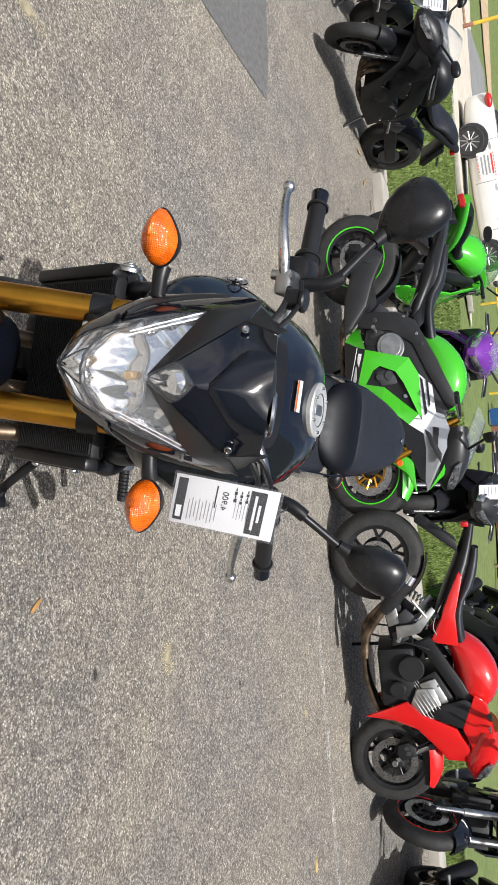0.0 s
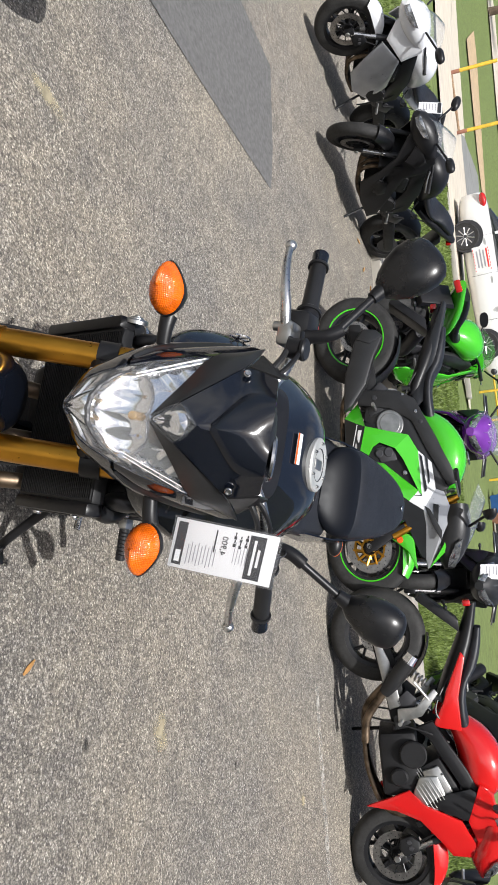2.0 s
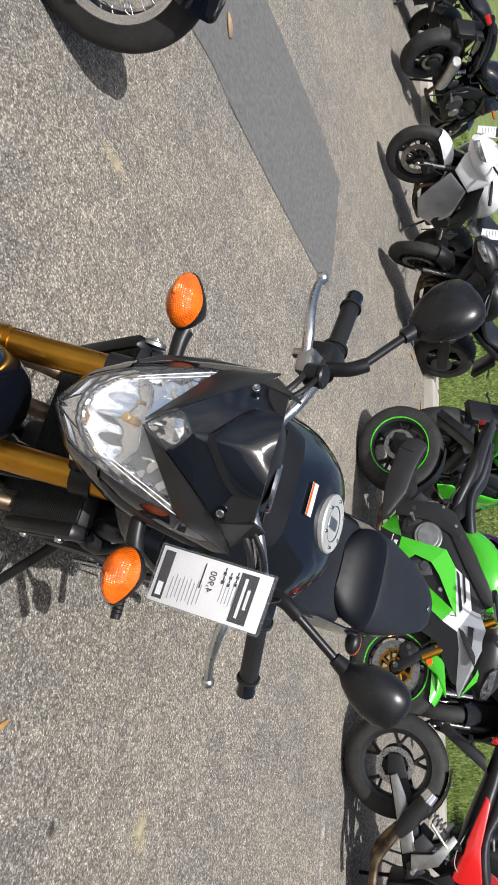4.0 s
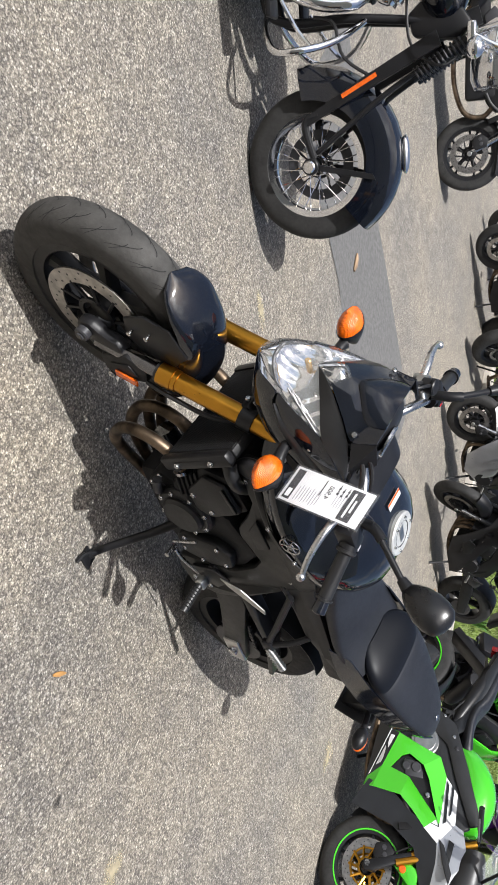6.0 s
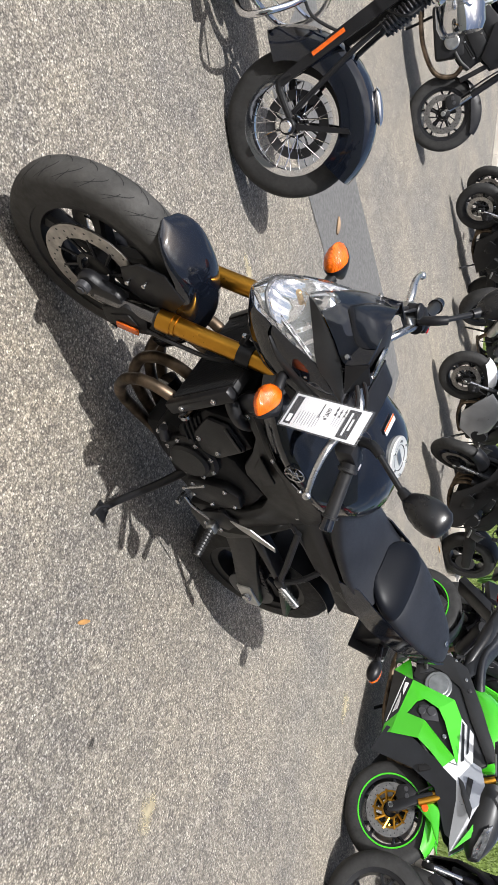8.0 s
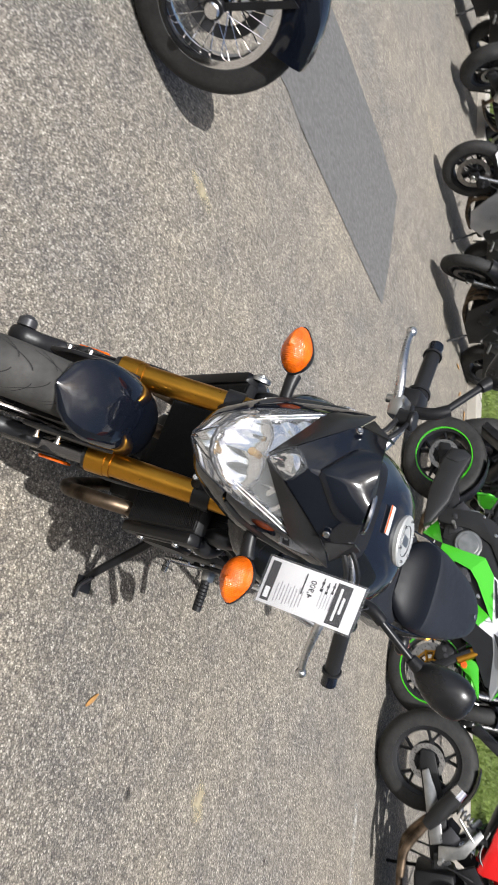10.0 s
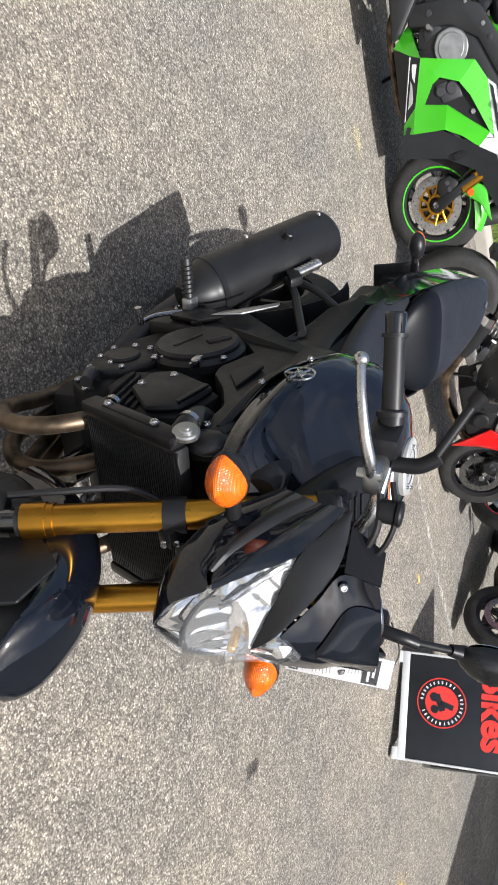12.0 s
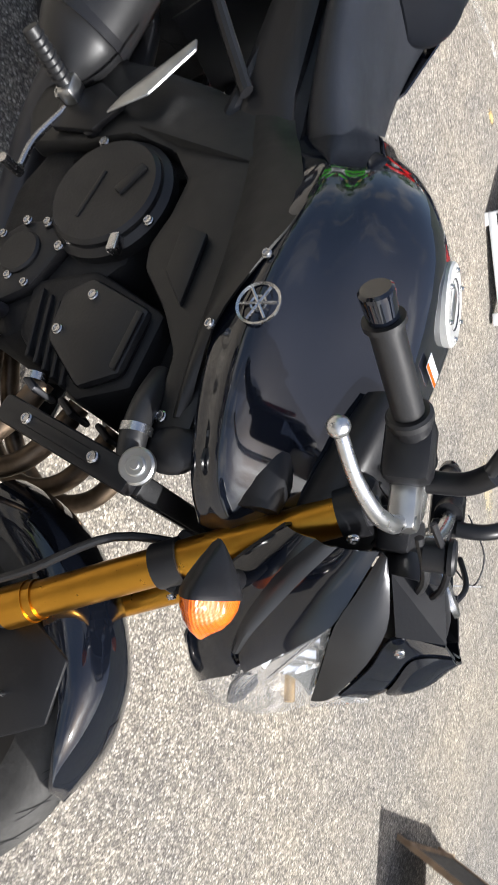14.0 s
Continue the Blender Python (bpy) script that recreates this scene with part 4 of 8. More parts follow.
        for q in (1, -1):
            part("mirror_stalk", rod((q * 0.14, -0.62, 0.98), (q * 0.30, -0.58, 1.08), 0.009, 8), BLACK_SATIN, b)
            part("mirror", moved(body_loft([(-0.04, 0.02, 0.02, -0.02, 0.5), (-0.02, 0.075, 0.04, -0.035, 0.5), (0.015, 0.08, 0.042, -0.038, 0.5)]), pose(q * 0.35, -0.57, 1.10, 0, -12 * q, 0)), BLACK_SATIN, b)
    else:
        part("headlight", body_loft([(-0.66, 0.05, 0.90, 0.80, 0.5), (-0.64, 0.085, 0.94, 0.77, 0.5), (-0.58, 0.09, 0.95, 0.77, 0.5), (-0.50, 0.06, 0.92, 0.80, 0.5)]), BLACK_SATIN, b)
        part("headlight_lens", disc((0, -0.645, 0.855), (0, -1, 0.1), 0.07, 0.02, 24, 0.01), CHROME, b)
        part("instrument_pod", moved(box(-0.07, -0.03, -0.015, 0.07, 0.04, 0.02, 0.01), pose(0, -0.50, 1.0, 30)), BLACK_SATIN, b)
        for q in (1, -1):
            part("mirror_stalk", rod((q * 0.17, -0.40, 0.95), (q * 0.27, -0.42, 1.15), 0.006, 8), BLACK_SATIN, b)
            part("mirror", moved(body_loft([(-0.02, 0.03, 0.02, -0.02, 0.5), (0.0, 0.065, 0.04, -0.035, 0.5), (0.02, 0.068, 0.042, -0.038, 0.5)]), pose(q * 0.30, -0.42, 1.17)), BLACK_SATIN, b)
            part("front_indicator", rod((q * 0.10, -0.58, 0.82), (q * 0.20, -0.58, 0.82), 0.014, 10), AMBER, b)
            part("tank_shroud", shell([(q * 0.19, -0.40, 0.90), (q * 0.20, -0.15, 0.86), (q * 0.19, -0.10, 0.74), (q * 0.20, -0.34, 0.62), (q * 0.20, -0.44, 0.70)], 0.012), accent, b)
    if extra:
        extra(b)
    STEER = None
    if tag:
        price_tag(b, big @ pose(-0.10, -0.80, 0.93, 72, 0, 8))
    return b

# ---- the black naked motorcycle ----
AX, UPA = Vector((0, -0.36, 0.86)), Vector((0, 0.423, 0.906))
TURNED = Matrix.Translation(AX) @ Matrix.Rotation(radians(8), 4, UPA) @ Matrix.Translation(-AX)


def lerp(a, b, t):
    return Vector(a) + (Vector(b) - Vector(a)) * t


def along(pts, t):
    """A point on a smooth line through pts, t in 0..1."""
    n = len(pts) - 1
    f = min(n - 1e-6, max(0.0, t * n))
    i = int(f)
    f -= i
    p0, p1, p2, p3 = (Vector(pts[k]) for k in (max(i - 1, 0), i, i + 1, min(i + 2, n)))
    return 0.5 * ((2 * p1) + (p2 - p0) * f + (2 * p0 - 5 * p1 + 4 * p2 - p3) * f * f + (3 * p1 - p0 - 3 * p2 + p3) * f ** 3)


def ruled(edge_a, edge_b, rows=8, cols=5, bulge=(0, 0, 0)):
    """A grid between two smooth edges, bulging in the middle."""
    out = []
    for r in range(rows + 1):
        a, b = along(edge_a, r / rows), along(edge_b, r / rows)
        out.append([lerp(a, b, c / cols) + Vector(bulge) * math.sin(math.pi * c / cols) for c in range(cols + 1)])
    return out


def flip(grid):
    return [[Vector((-p.x, p.y, p.z)) for p in row] for row in grid]


def bolt(parent, p, d, r=0.006, material=None):
    p, d = Vector(p), Vector(d).normalized()
    return part("bolt", join(disc(p, d, r * 1.05, 0.005, 14, 0.002), lathe_ring(p + d * 0.0045, d, r)), material or STEEL, parent)


def lathe_ring(p, d, r):
    """The raised rim of a socket head."""
    bm = lathe([(r * 0.50, 0.0), (r * 0.88, 0.0), (r * 0.80, 0.0022), (r * 0.55, 0.0022)], 12, "z")
    return moved(bm, Matrix.Translation(p) @ d.to_track_quat("Z", "Y").to_matrix().to_4x4())


def indicator(parent, base, tip, name):
    """Amber teardrop lens on a black stalk."""
    b, t = Vector(base), Vector(tip)
    side = 1 if t.x > 0 else -1
    st = part(name, tube([b, lerp(b, t, 0.30) + Vector((0, 0.006, 0)), lerp(b, t, 0.44) + Vector((0, 0.014, 0))], [0.012, 0.014, 0.016], 14), BLACK_SATIN, parent, "black rubber indicator stalk")
    # a teardrop outline, pointed at the outer end: amber dome to the front, black cone to the back
    mid = lerp(b, t, 0.70)
    half = []
    for k in range(28):
        a = 2 * math.pi * k / 28
        c, q = math.cos(a), math.sin(a)
        half.append((side * (0.052 * c if c > 0 else 0.044 * c), 0.033 * q * (1 - 0.42 * max(0.0, c) ** 1.6)))
    for nm, steps, mt in (("housing", ((0.0, 1.03), (0.006, 1.04), (0.022, 0.88), (0.042, 0.55), (0.058, 0.24), (0.064, 0.06)), BLACK_SATIN), ("lens", ((0.0, 1.0), (-0.012, 0.95), (-0.024, 0.80), (-0.034, 0.55), (-0.040, 0.25), (-0.041, 0.04)), AMBERLENS)):
        rings = [[mid + Vector((u * w * (1 - (0.25 * (1 - w) if nm == "housing" else 0.0)), dy - 0.006 * (u * side > 0) * abs(u) / 0.05, v * w)) for u, v in half] for dy, w in steps]
        part(nm, loft(rings), mt, st, "ribbed amber lens" if nm == "lens" else "", smooth=50)


def tread_grooves(rim, y, z, rad, width, n, rim_r):
    """Curved grooves cut across the tyre, as thin dark strips just proud of the rubber."""
    h = width / 2
    bm = bmesh.new()

    def at(a, s):
        q = math.acos(max(-1.0, min(1.0, -s)))
        r = rim_r + (rad - rim_r) * math.sin(q) ** 0.62 + 0.0006
        xx = -h * math.cos(q) * (0.86 + 0.14 * math.sin(q))
        return (xx, y + r * math.cos(a), z + r * math.sin(a))
    for k in range(n):
        for side in (1, -1):
            a0 = 2 * math.pi * (k + (0.5 if side > 0 else 0.0)) / n
            for s0, s1, sweep, da, wd in ((0.06, 0.72, 0.26, 0.0, 0.013), (0.30, 0.80, 0.12, 0.10, 0.009)):
                pts = []
                for i in range(9):
                    t = i / 8
                    s = s0 + (s1 - s0) * t
                    a = a0 + da + sweep * t ** 1.7
                    w = wd * (0.25 + 0.75 * math.sin(math.pi * (0.12 + 0.8 * t)))
                    pts.append((bm.verts.new(at(a - w / 2, side * s)), bm.verts.new(at(a + w / 2, side * s))))
                for p, q in zip(pts, pts[1:]):
                    bm.faces.new((p[0], p[1], q[1], q[0]))
    bmesh.ops.recalc_face_normals(bm, faces=bm.faces)
    part("tread_groove", bm, GROOVE, rim)["kind"] = "stuff"


def main_bike():
    global STEER
    b = thing("motorcycle", pose(-0.217, 0, 0, 0, 12.4, 0), "black naked motorcycle with gold forks leaning on its stand", "motorcycle")
    STEER = TURNED
    # front wheel, forks, fender
    rim = wheel(b, "front_wheel", -0.668, 0.297, 0.298, 0.122, 0.215, 5, BLACK_SATIN, (1, -1), 0.155, tyre_mat=TREAD)
    tread_grooves(rim, -0.668, 0.297, 0.298, 0.122, 26, 0.215)

    def fork_y(z):
        return -0.36 - 0.40 * (0.945 - z)
    for sx in (1, -1):
        leg = part("fork_slider", rod((sx * 0.1, fork_y(0.30), 0.30), (sx * 0.1, fork_y(0.53), 0.53), 0.0205, 20), DARKCHROME, b, "dark polished fork slider")
        part("fork_foot", slab([(-0.695, 0.285), (-0.690, 0.318), (-0.655, 0.340), (-0.630, 0.385), (-0.570, 0.400), (-0.560, 0.355), (-0.590, 0.300), (-0.640, 0.262), (-0.680, 0.265)], sx * 0.078, sx * 0.116, bevel=0.012), BLACK_SATIN, leg)
        part("axle_nut", join(disc((sx * 0.118, -0.664, 0.295), (sx, 0, 0), 0.021, 0.020, 24, 0.004), disc((sx * 0.137, -0.664, 0.295), (sx, 0, 0), 0.012, 0.006, 6, 0.001)), DARKGREY, leg)
        z0, z1 = 0.505, 0.945
        tub = part("fork_tube", join(rod((sx * 0.1, fork_y(z0), z0), (sx * 0.1, fork_y(z1), z1), 0.0262, 28), rod((sx * 0.1, fork_y(0.483), 0.483), (sx * 0.1, fork_y(0.522), 0.522), 0.0312, 28), rod((sx * 0.1, fork_y(0.518), 0.518), (sx * 0.1, fork_y(0.534), 0.534), 0.0292, 28)), GOLD, b, "gold anodised fork tube")
        part("dust_seal", rod((sx * 0.1, fork_y(0.474), 0.474), (sx * 0.1, fork_y(0.486), 0.486), 0.027, 24), GRIP, tub)
        part("lower_clamp", join(rod((sx * 0.1, fork_y(0.706), 0.706), (sx * 0.1, fork_y(0.742), 0.742), 0.0315, 28), moved(box(-0.020, -0.030, -0.018, 0.020, 0.024, 0.018, 0.008), pose(sx * 0.074, fork_y(0.724) - 0.008, 0.727, 22))), BLACK_SATIN, tub)
        for dz in (0.0, 0.021):
            bolt(tub, (sx * 0.070, fork_y(0.716 + dz) - 0.038, 0.719 + dz), (0, -1, 0.4), 0.0068)
        part("top_clamp", join(rod((sx * 0.1, fork_y(0.945), 0.945), (sx * 0.1, fork_y(0.975), 0.975), 0.034, 24), moved(box(-0.040, -0.026, -0.013, 0.03, 0.05, 0.013, 0.010), pose(sx * 0.078, fork_y(0.96), 0.961, 22))), BLACK_SATIN, tub)
        part("fork_cap", join(disc((sx * 0.1, fork_y(0.973), 0.973), (0, 0.37, 0.93), 0.023, 0.012, 24), disc((sx * 0.1, fork_y(0.984), 0.984), (0, 0.37, 0.93), 0.013, 0.010, 6, 0.002)), DARKGREY, tub)
        bolt(tub, (sx * 0.118, fork_y(0.962) - 0.034, 0.968), (sx * 0.3, -1, 0.3), 0.008)
        cal = part("brake_caliper", join(slab([(-0.585, 0.300), (-0.600, 0.400), (-0.555, 0.455), (-0.505, 0.430), (-0.495, 0.330), (-0.525, 0.285)], sx * 0.088, sx * 0.122, bevel=0.010), slab([(-0.565, 0.330), (-0.570, 0.400), (-0.530, 0.415), (-0.520, 0.340)], sx * 0.120, sx * 0.127, bevel=0.003)), BLACK_MATT, leg, "black brake caliper")
        part("pin", join(disc((sx * 0.121, -0.512, 0.305), (sx, 0, 0), 0.012, 0.008, 18, 0.002), disc((sx * 0.128, -0.512, 0.305), (sx, 0, 0), 0.005, 0.004, 10, 0.001)), STEEL, cal)
        part("reflector", moved(box(-0.004, -0.013, -0.036, 0.004, 0.013, 0.036, 0.004), pose(sx * 0.131, -0.522, 0.372, -22)), AMBER, leg)
        part("brake_hose", tube([(sx * 0.125, -0.52, 0.44), (sx * 0.130, -0.485, 0.53), (sx * 0.112, -0.425, 0.64), (sx * 0.05, -0.42, 0.74)], 0.0065, 10), GRIP, leg)
    part("fork_brace", moved(box(-0.10, -0.012, -0.016, 0.10, 0.045, 0.016, 0.010), pose(0, -0.445, 0.727, 22)), BLACK_MATT, b)
    fend = []
    for k in range(27):
        t = k / 26
        a = radians(64 + 100 * t)
        rr = 0.308 + 0.024 * min(1.0, 3 * t) + 0.004 * math.sin(t * math.pi)
        half = 0.080 * min(1.0, math.sqrt(max(0.0, 1 - (1 - min(1.0, t / 0.26)) ** 2)) + 0.06)
        deep = 0.004 + 0.066 * min(1.0, t / 0.45) ** 1.3
        row = []
        for i in range(17):
            q = math.pi * i / 16
            u, drop = -math.cos(q), 1 - math.sin(q) ** 0.72
            r2 = rr - deep * drop - 0.006 * abs(u)
            row.append((half * math.copysign(abs(u) ** 0.85, u), -0.668 - r2 * math.cos(a), 0.297 + r2 * math.sin(a)))
        fend.append(row)
    fd = part("front_fender", skin(fend, 0.004), BLACK_GLOSS, b, "gloss black front mudguard")
    for sx in (1, -1):
        part("fender_stay", slab([(-0.705, 0.425), (-0.720, 0.500), (-0.690, 0.570), (-0.600, 0.585), (-0.555, 0.520), (-0.585, 0.430), (-0.640, 0.400)], sx * 0.074, sx * 0.084, bevel=0.004), BLACK_SATIN, fd)
        for y, z in ((-0.668, 0.438), (-0.662, 0.492)):
            part("pin", join(rod((sx * 0.083, y, z), (sx * 0.098, y, z), 0.0042, 10), disc((sx * 0.097, y, z), (sx, 0, 0), 0.0065, 0.004, 12, 0.001)), STEEL, fd)
    # headlight: a shield with a pointed chin and two wings
    C = [(0, -0.605, 0.750), (0, -0.626, 0.788), (0, -0.630, 0.830), (0, -0.621, 0.872), (0, -0.602, 0.912)]
    E = [(0.012, -0.602, 0.752), (0.052, -0.592, 0.782), (0.083, -0.571, 0.842), (0.106, -0.535, 0.902), (0.122, -0.496, 0.957)]

    def glass_at(r, c, sink=0.0):
        p = lerp(along(C, r), along(E, r), c) + Vector((0, -0.012, 0.002)) * math.sin(math.pi * c) * math.sin(math.pi * min(1.0, 0.15 + r))
        return p + Vector((0, sink, 0))
    hl = None
    rim_pts = {}
    for f in (1, -1):
        nr, nc = 84, 60
        back = []
        for i in range(nr + 1):
            row = []
            for j in range(nc + 1):
                p = glass_at(i / nr, j / nc, 0.012)
                d2 = (p.x / 0.074) ** 2 + ((p.z - 0.857) / 0.050) ** 2
                if d2 < 1.0:
                    p.y += 0.044 * (1 - d2) ** 0.55 + 0.0013 * math.sin(190 * p.x) * min(1.0, 4 * (1 - d2))
                elif p.z < 0.850:
                    p.y += 0.048 * min(1.0, max(0.0, (p.z - 0.750) / 0.060)) * min(1.0, (d2 - 1.0) / 0.22) * min(1.0, (1 - j / nc) / 0.30) * min(1.0, (0.850 - p.z) / 0.012)
                elif p.z > 0.868 and p.x > 0.05:
                    p.y += 0.006 * abs(((p.x * 30 + (p.z - 0.86) * 26) % 1.0) - 0.5) * 2
                if 0.90 < d2 < 1.0 and p.z < 0.850:
                    rim_pts[round(f * p.x * 250)] = Vector((f * p.x, p.y - 0.006, p.z))
                row.append(Vector((f * p.x, p.y, p.z)))
            back.append(row)
        ob = part("headlight" if hl is None else "reflector", skin(back, 0.002), REFLECTOR, hl or b, "clear headlight with bright silver reflector" if hl is None else "", smooth=50)
        hl = hl or ob
        part("lens", skin([[Vector((p.x * f, p.y, p.z)) for p in [glass_at(i / 30, j / 24) for j in range(25)]] for i in range(31)], 0.0025), CLEAR, hl, "clear plastic lens")
        for lo, hi in ((0.74, 0.99), (0.66, 0.90)):
            rib = [glass_at(0.60 + 0.36 * u, lo + (hi - lo) * u, 0.008 + 0.004 * u) for u in (0.0, 0.33, 0.66, 1.0)]
            part("reflector_rib", skin([[Vector((f * p.x, p.y - 0.004, p.z + 0.002)) for p in rib], [Vector((f * p.x, p.y + 0.008, p.z - 0.006)) for p in rib]], 0.0015), BOWL, hl, smooth=60)
    part("bulb_shield", join(rod((0, -0.565, 0.880), (0, -0.600, 0.884), 0.0075, 16), disc((0, -0.600, 0.884), (0, -1, 0.2), 0.0075, 0.005, 16)), AMBERBULB, hl, "warm tinted bulb")
    # a dark tube stands in for the shaded gap under the bowl
    arc = [(0.0745 * math.cos(q), 0.857 + 0.0505 * math.sin(q)) for q in [math.pi * (1.04 + 0.92 * k / 20) for k in range(21)]]
    near = list(rim_pts.values())
    ring_pts = [Vector((x, min(near, key=lambda v: (v.x - x) ** 2 + (v.z - z) ** 2).y, z)) for x, z in arc]
    part("lens_ring", tube(ring_pts, [0.0012 + 0.0038 * math.sin(math.pi * k / 20) for k in range(21)], 8), DARKGREY, hl, "dark crescent drawn for the shaded gap under the reflector bowl")
    D = [(0, -0.600, 0.914), (0, -0.594, 0.955), (0, -0.580, 0.990)]
    Dr = [(0.004, -0.599, 0.914), (0.033, -0.580, 0.956), (0.004, -0.580, 0.989)]
    inset = [[p + Vector((0, 0.014 + 0.006 * abs(math.sin(170 * p.x)), 0)) for p in r] for r in ruled(D, Dr, 10, 8)]
    pos_l = part("position_light", join(skin(inset, 0.002), skin(flip(inset), 0.002)), REFLECTOR, b, "small clear position light", smooth=20)
    part("lens", join(skin(ruled(D, Dr, 8, 6, (0, -0.006, 0)), 0.002), skin(flip(ruled(D, Dr, 8, 6, (0, -0.006, 0))), 0.002)), CLEAR, pos_l)
    part("reflector_insert", moved(lathe([(0.0, -0.010), (0.010, -0.004), (0.017, 0.0), (0.0, 0.004)], 9, "y", closed=False), pose(0, -0.582, 0.962, -25)), REFLECTOR, pos_l, smooth=0)

    # cowl round the headlight
    SC = [(0, -0.580, 0.988), (0, -0.564, 1.015), (0, -0.540, 1.052), (0, -0.508, 1.090)]
    SE = [(0.033, -0.581, 0.957), (0.078, -0.538, 1.000), (0.109, -0.497, 1.030), (0.097, -0.498, 1.086)]

    def screen_at(t, u, lift=0.0):
        p = lerp(along(SC, t), along(SE, t), abs(u)) + Vector((0, -0.009, 0.006)) * math.sin(math.pi * abs(u)) * t + Vector((0, -0.76, 0.65)) * lift
        return Vector((math.copysign(p.x, u), p.y, p.z))
    for f in (lambda g: g, flip):
        W = [(0.005, -0.597, 0.914), (0.064, -0.549, 0.937), (0.123, -0.496, 0.960), (0.141, -0.448, 0.988), (0.156, -0.404, 1.011)]
        V = [(0.034, -0.580, 0.953), (0.078, -0.534, 0.995), (0.112, -0.488, 1.020), (0.135, -0.445, 1.022), (0.154, -0.407, 1.018)]
        part("cowl_wedge", skin(f(ruled(W, V, 12, 5, (0.002, -0.003, 0.003))), 0.004), SATINGREY, b, "satin dark grey cowl wedge")
        Wa = [(0.084, -0.570, 0.844), (0.107, -0.534, 0.902), (0.123, -0.495, 0.957), (0.141, -0.448, 0.985), (0.156, -0.403, 1.009)]
        Ta = [(0.098, -0.547, 0.838), (0.118, -0.520, 0.858), (0.132, -0.488, 0.885), (0.146, -0.445, 0.922), (0.156, -0.404, 0.960)]
        Tb = [(0.100, -0.543, 0.828), (0.122, -0.513, 0.842), (0.136, -0.480, 0.862), (0.150, -0.437, 0.894), (0.158, -0.398, 0.934)]
        part("cowl_side", skin(f(ruled(Wa, Ta, 10, 4, (0.003, -0.002, 0))), 0.004), BLACK_GLOSS, b, "gloss black cowl side")
        part("cowl_trim", skin(f(ruled(Ta, Tb, 10, 3, (0.004, -0.003, 0))), 0.003), SATINGREY, b, "satin dark grey cowl trim")
        part("bolt", moved(disc((0, 0, 0), (1, 0, 0), 0.006, 0.006, 12, 0.0015), Matrix.Translation(f([[Vector((0.137, -0.459, 0.928))]])[0][0])), STEEL, b)
        La = [(0.004, -0.603, 0.749), (0.053, -0.591, 0.779), (0.083, -0.571, 0.834), (0.100, -0.543, 0.828), (0.136, -0.480, 0.862), (0.158, -0.398, 0.934)]
        Lb = [(0.008, -0.560, 0.736), (0.058, -0.545, 0.746), (0.088, -0.520, 0.764), (0.104, -0.492, 0.778), (0.128, -0.450, 0.810), (0.150, -0.385, 0.892)]
        part("lower_cowl", skin(f(ruled(La, Lb, 18, 5, (0.006, -0.002, -0.002))), 0.004), BLACK_GLOSS, b)
        Lc = [(0.004, -0.520, 0.745), (0.036, -0.500, 0.757), (0.050, -0.480, 0.775), (0.058, -0.455, 0.79), (0.064, -0.42, 0.82), (0.068, -0.37, 0.895)]
        part("inner_cowl", skin(f(ruled(Lb, Lc, 8, 3)), 0.004), BLACK_SATIN, b)
    # fly screen
    fs = part("fly_screen", skin([[screen_at(k / 16, i / 8 - 1) for i in range(17)] for k in range(17)], 0.004), BLACK_GLOSS, b, "gloss black fly screen")
    dome = [[screen_at(0.28 + 0.70 * k / 12, (i / 8 - 1) * 0.66 * math.sin(min(1.0, 0.10 + k / 11) * math.pi / 2), 0.003 + 0.012 * math.sqrt(max(0.0, 1 - (i / 8 - 1) ** 2)) * math.sin(math.pi * min(1.0, 0.04 + k / 14)) ** 0.7) for i in range(17)] for k in range(13)]
    part("screen_bubble", skin(dome, 0.003), BUBBLE, fs, "smoked bubble in the screen")
    for sx in (1, -1):
        bolt(fs, (sx * 0.0985, -0.511, 1.035), (sx * 0.45, -0.8, 0.4), 0.0062)
        part("screen_wing", skin([[(sx * 0.098, -0.494, 1.086), (sx * 0.105, -0.43, 1.078)], [(sx * 0.110, -0.494, 1.030), (sx * 0.140, -0.425, 1.022)]], 0.004), BLACK_SATIN, fs)
    # instruments
    pod = part("instrument_pod", body_loft([(-0.50, 0.055, 1.075, 1.0, 0.5), (-0.47, 0.085, 1.085, 0.985, 0.5), (-0.42, 0.09, 1.075, 0.985, 0.5), (-0.39, 0.06, 1.05, 0.99, 0.5)]), BLACK_SATIN, b)
    part("dial", moved(disc((0, 0, 0), (0, 0, 1), 0.042, 0.008, 28), pose(0.035, -0.425, 1.066, -25)), STEEL, pod)
    # bars and controls
    bar = part("handlebar", tube([(-0.385, -0.196, 1.021), (-0.235, -0.280, 1.046), (-0.13, -0.35, 1.04), (-0.06, -0.365, 1.01), (0.06, -0.365, 1.01), (0.13, -0.35, 1.04), (0.235, -0.280, 1.046), (0.385, -0.196, 1.021)], 0.0115, 14), STEEL, b, "bright steel handlebar")
    part("bar_clamp", box(-0.075, -0.395, 0.985, 0.075, -0.335, 1.03, 0.01), BLACK_SATIN, bar)
    part("ignition_lock", disc((0, -0.40, 0.985), (0, 0, 1), 0.024, 0.03, 20), DARKGREY, bar)
    for sx in (1, -1):
        g0, g1 = Vector((sx * 0.257, -0.267, 1.041)), Vector((sx * 0.360, -0.209, 1.026))
        d = (g1 - g0).normalized()
        gr = part("grip", join(rod(g0, g1, 0.0172, 24), disc(g0 - d * 0.006, d, 0.0255, 0.010, 24), rod(g1, g1 + d * 0.006, 0.0215, 20)), GRIP, bar, "black rubber grip")
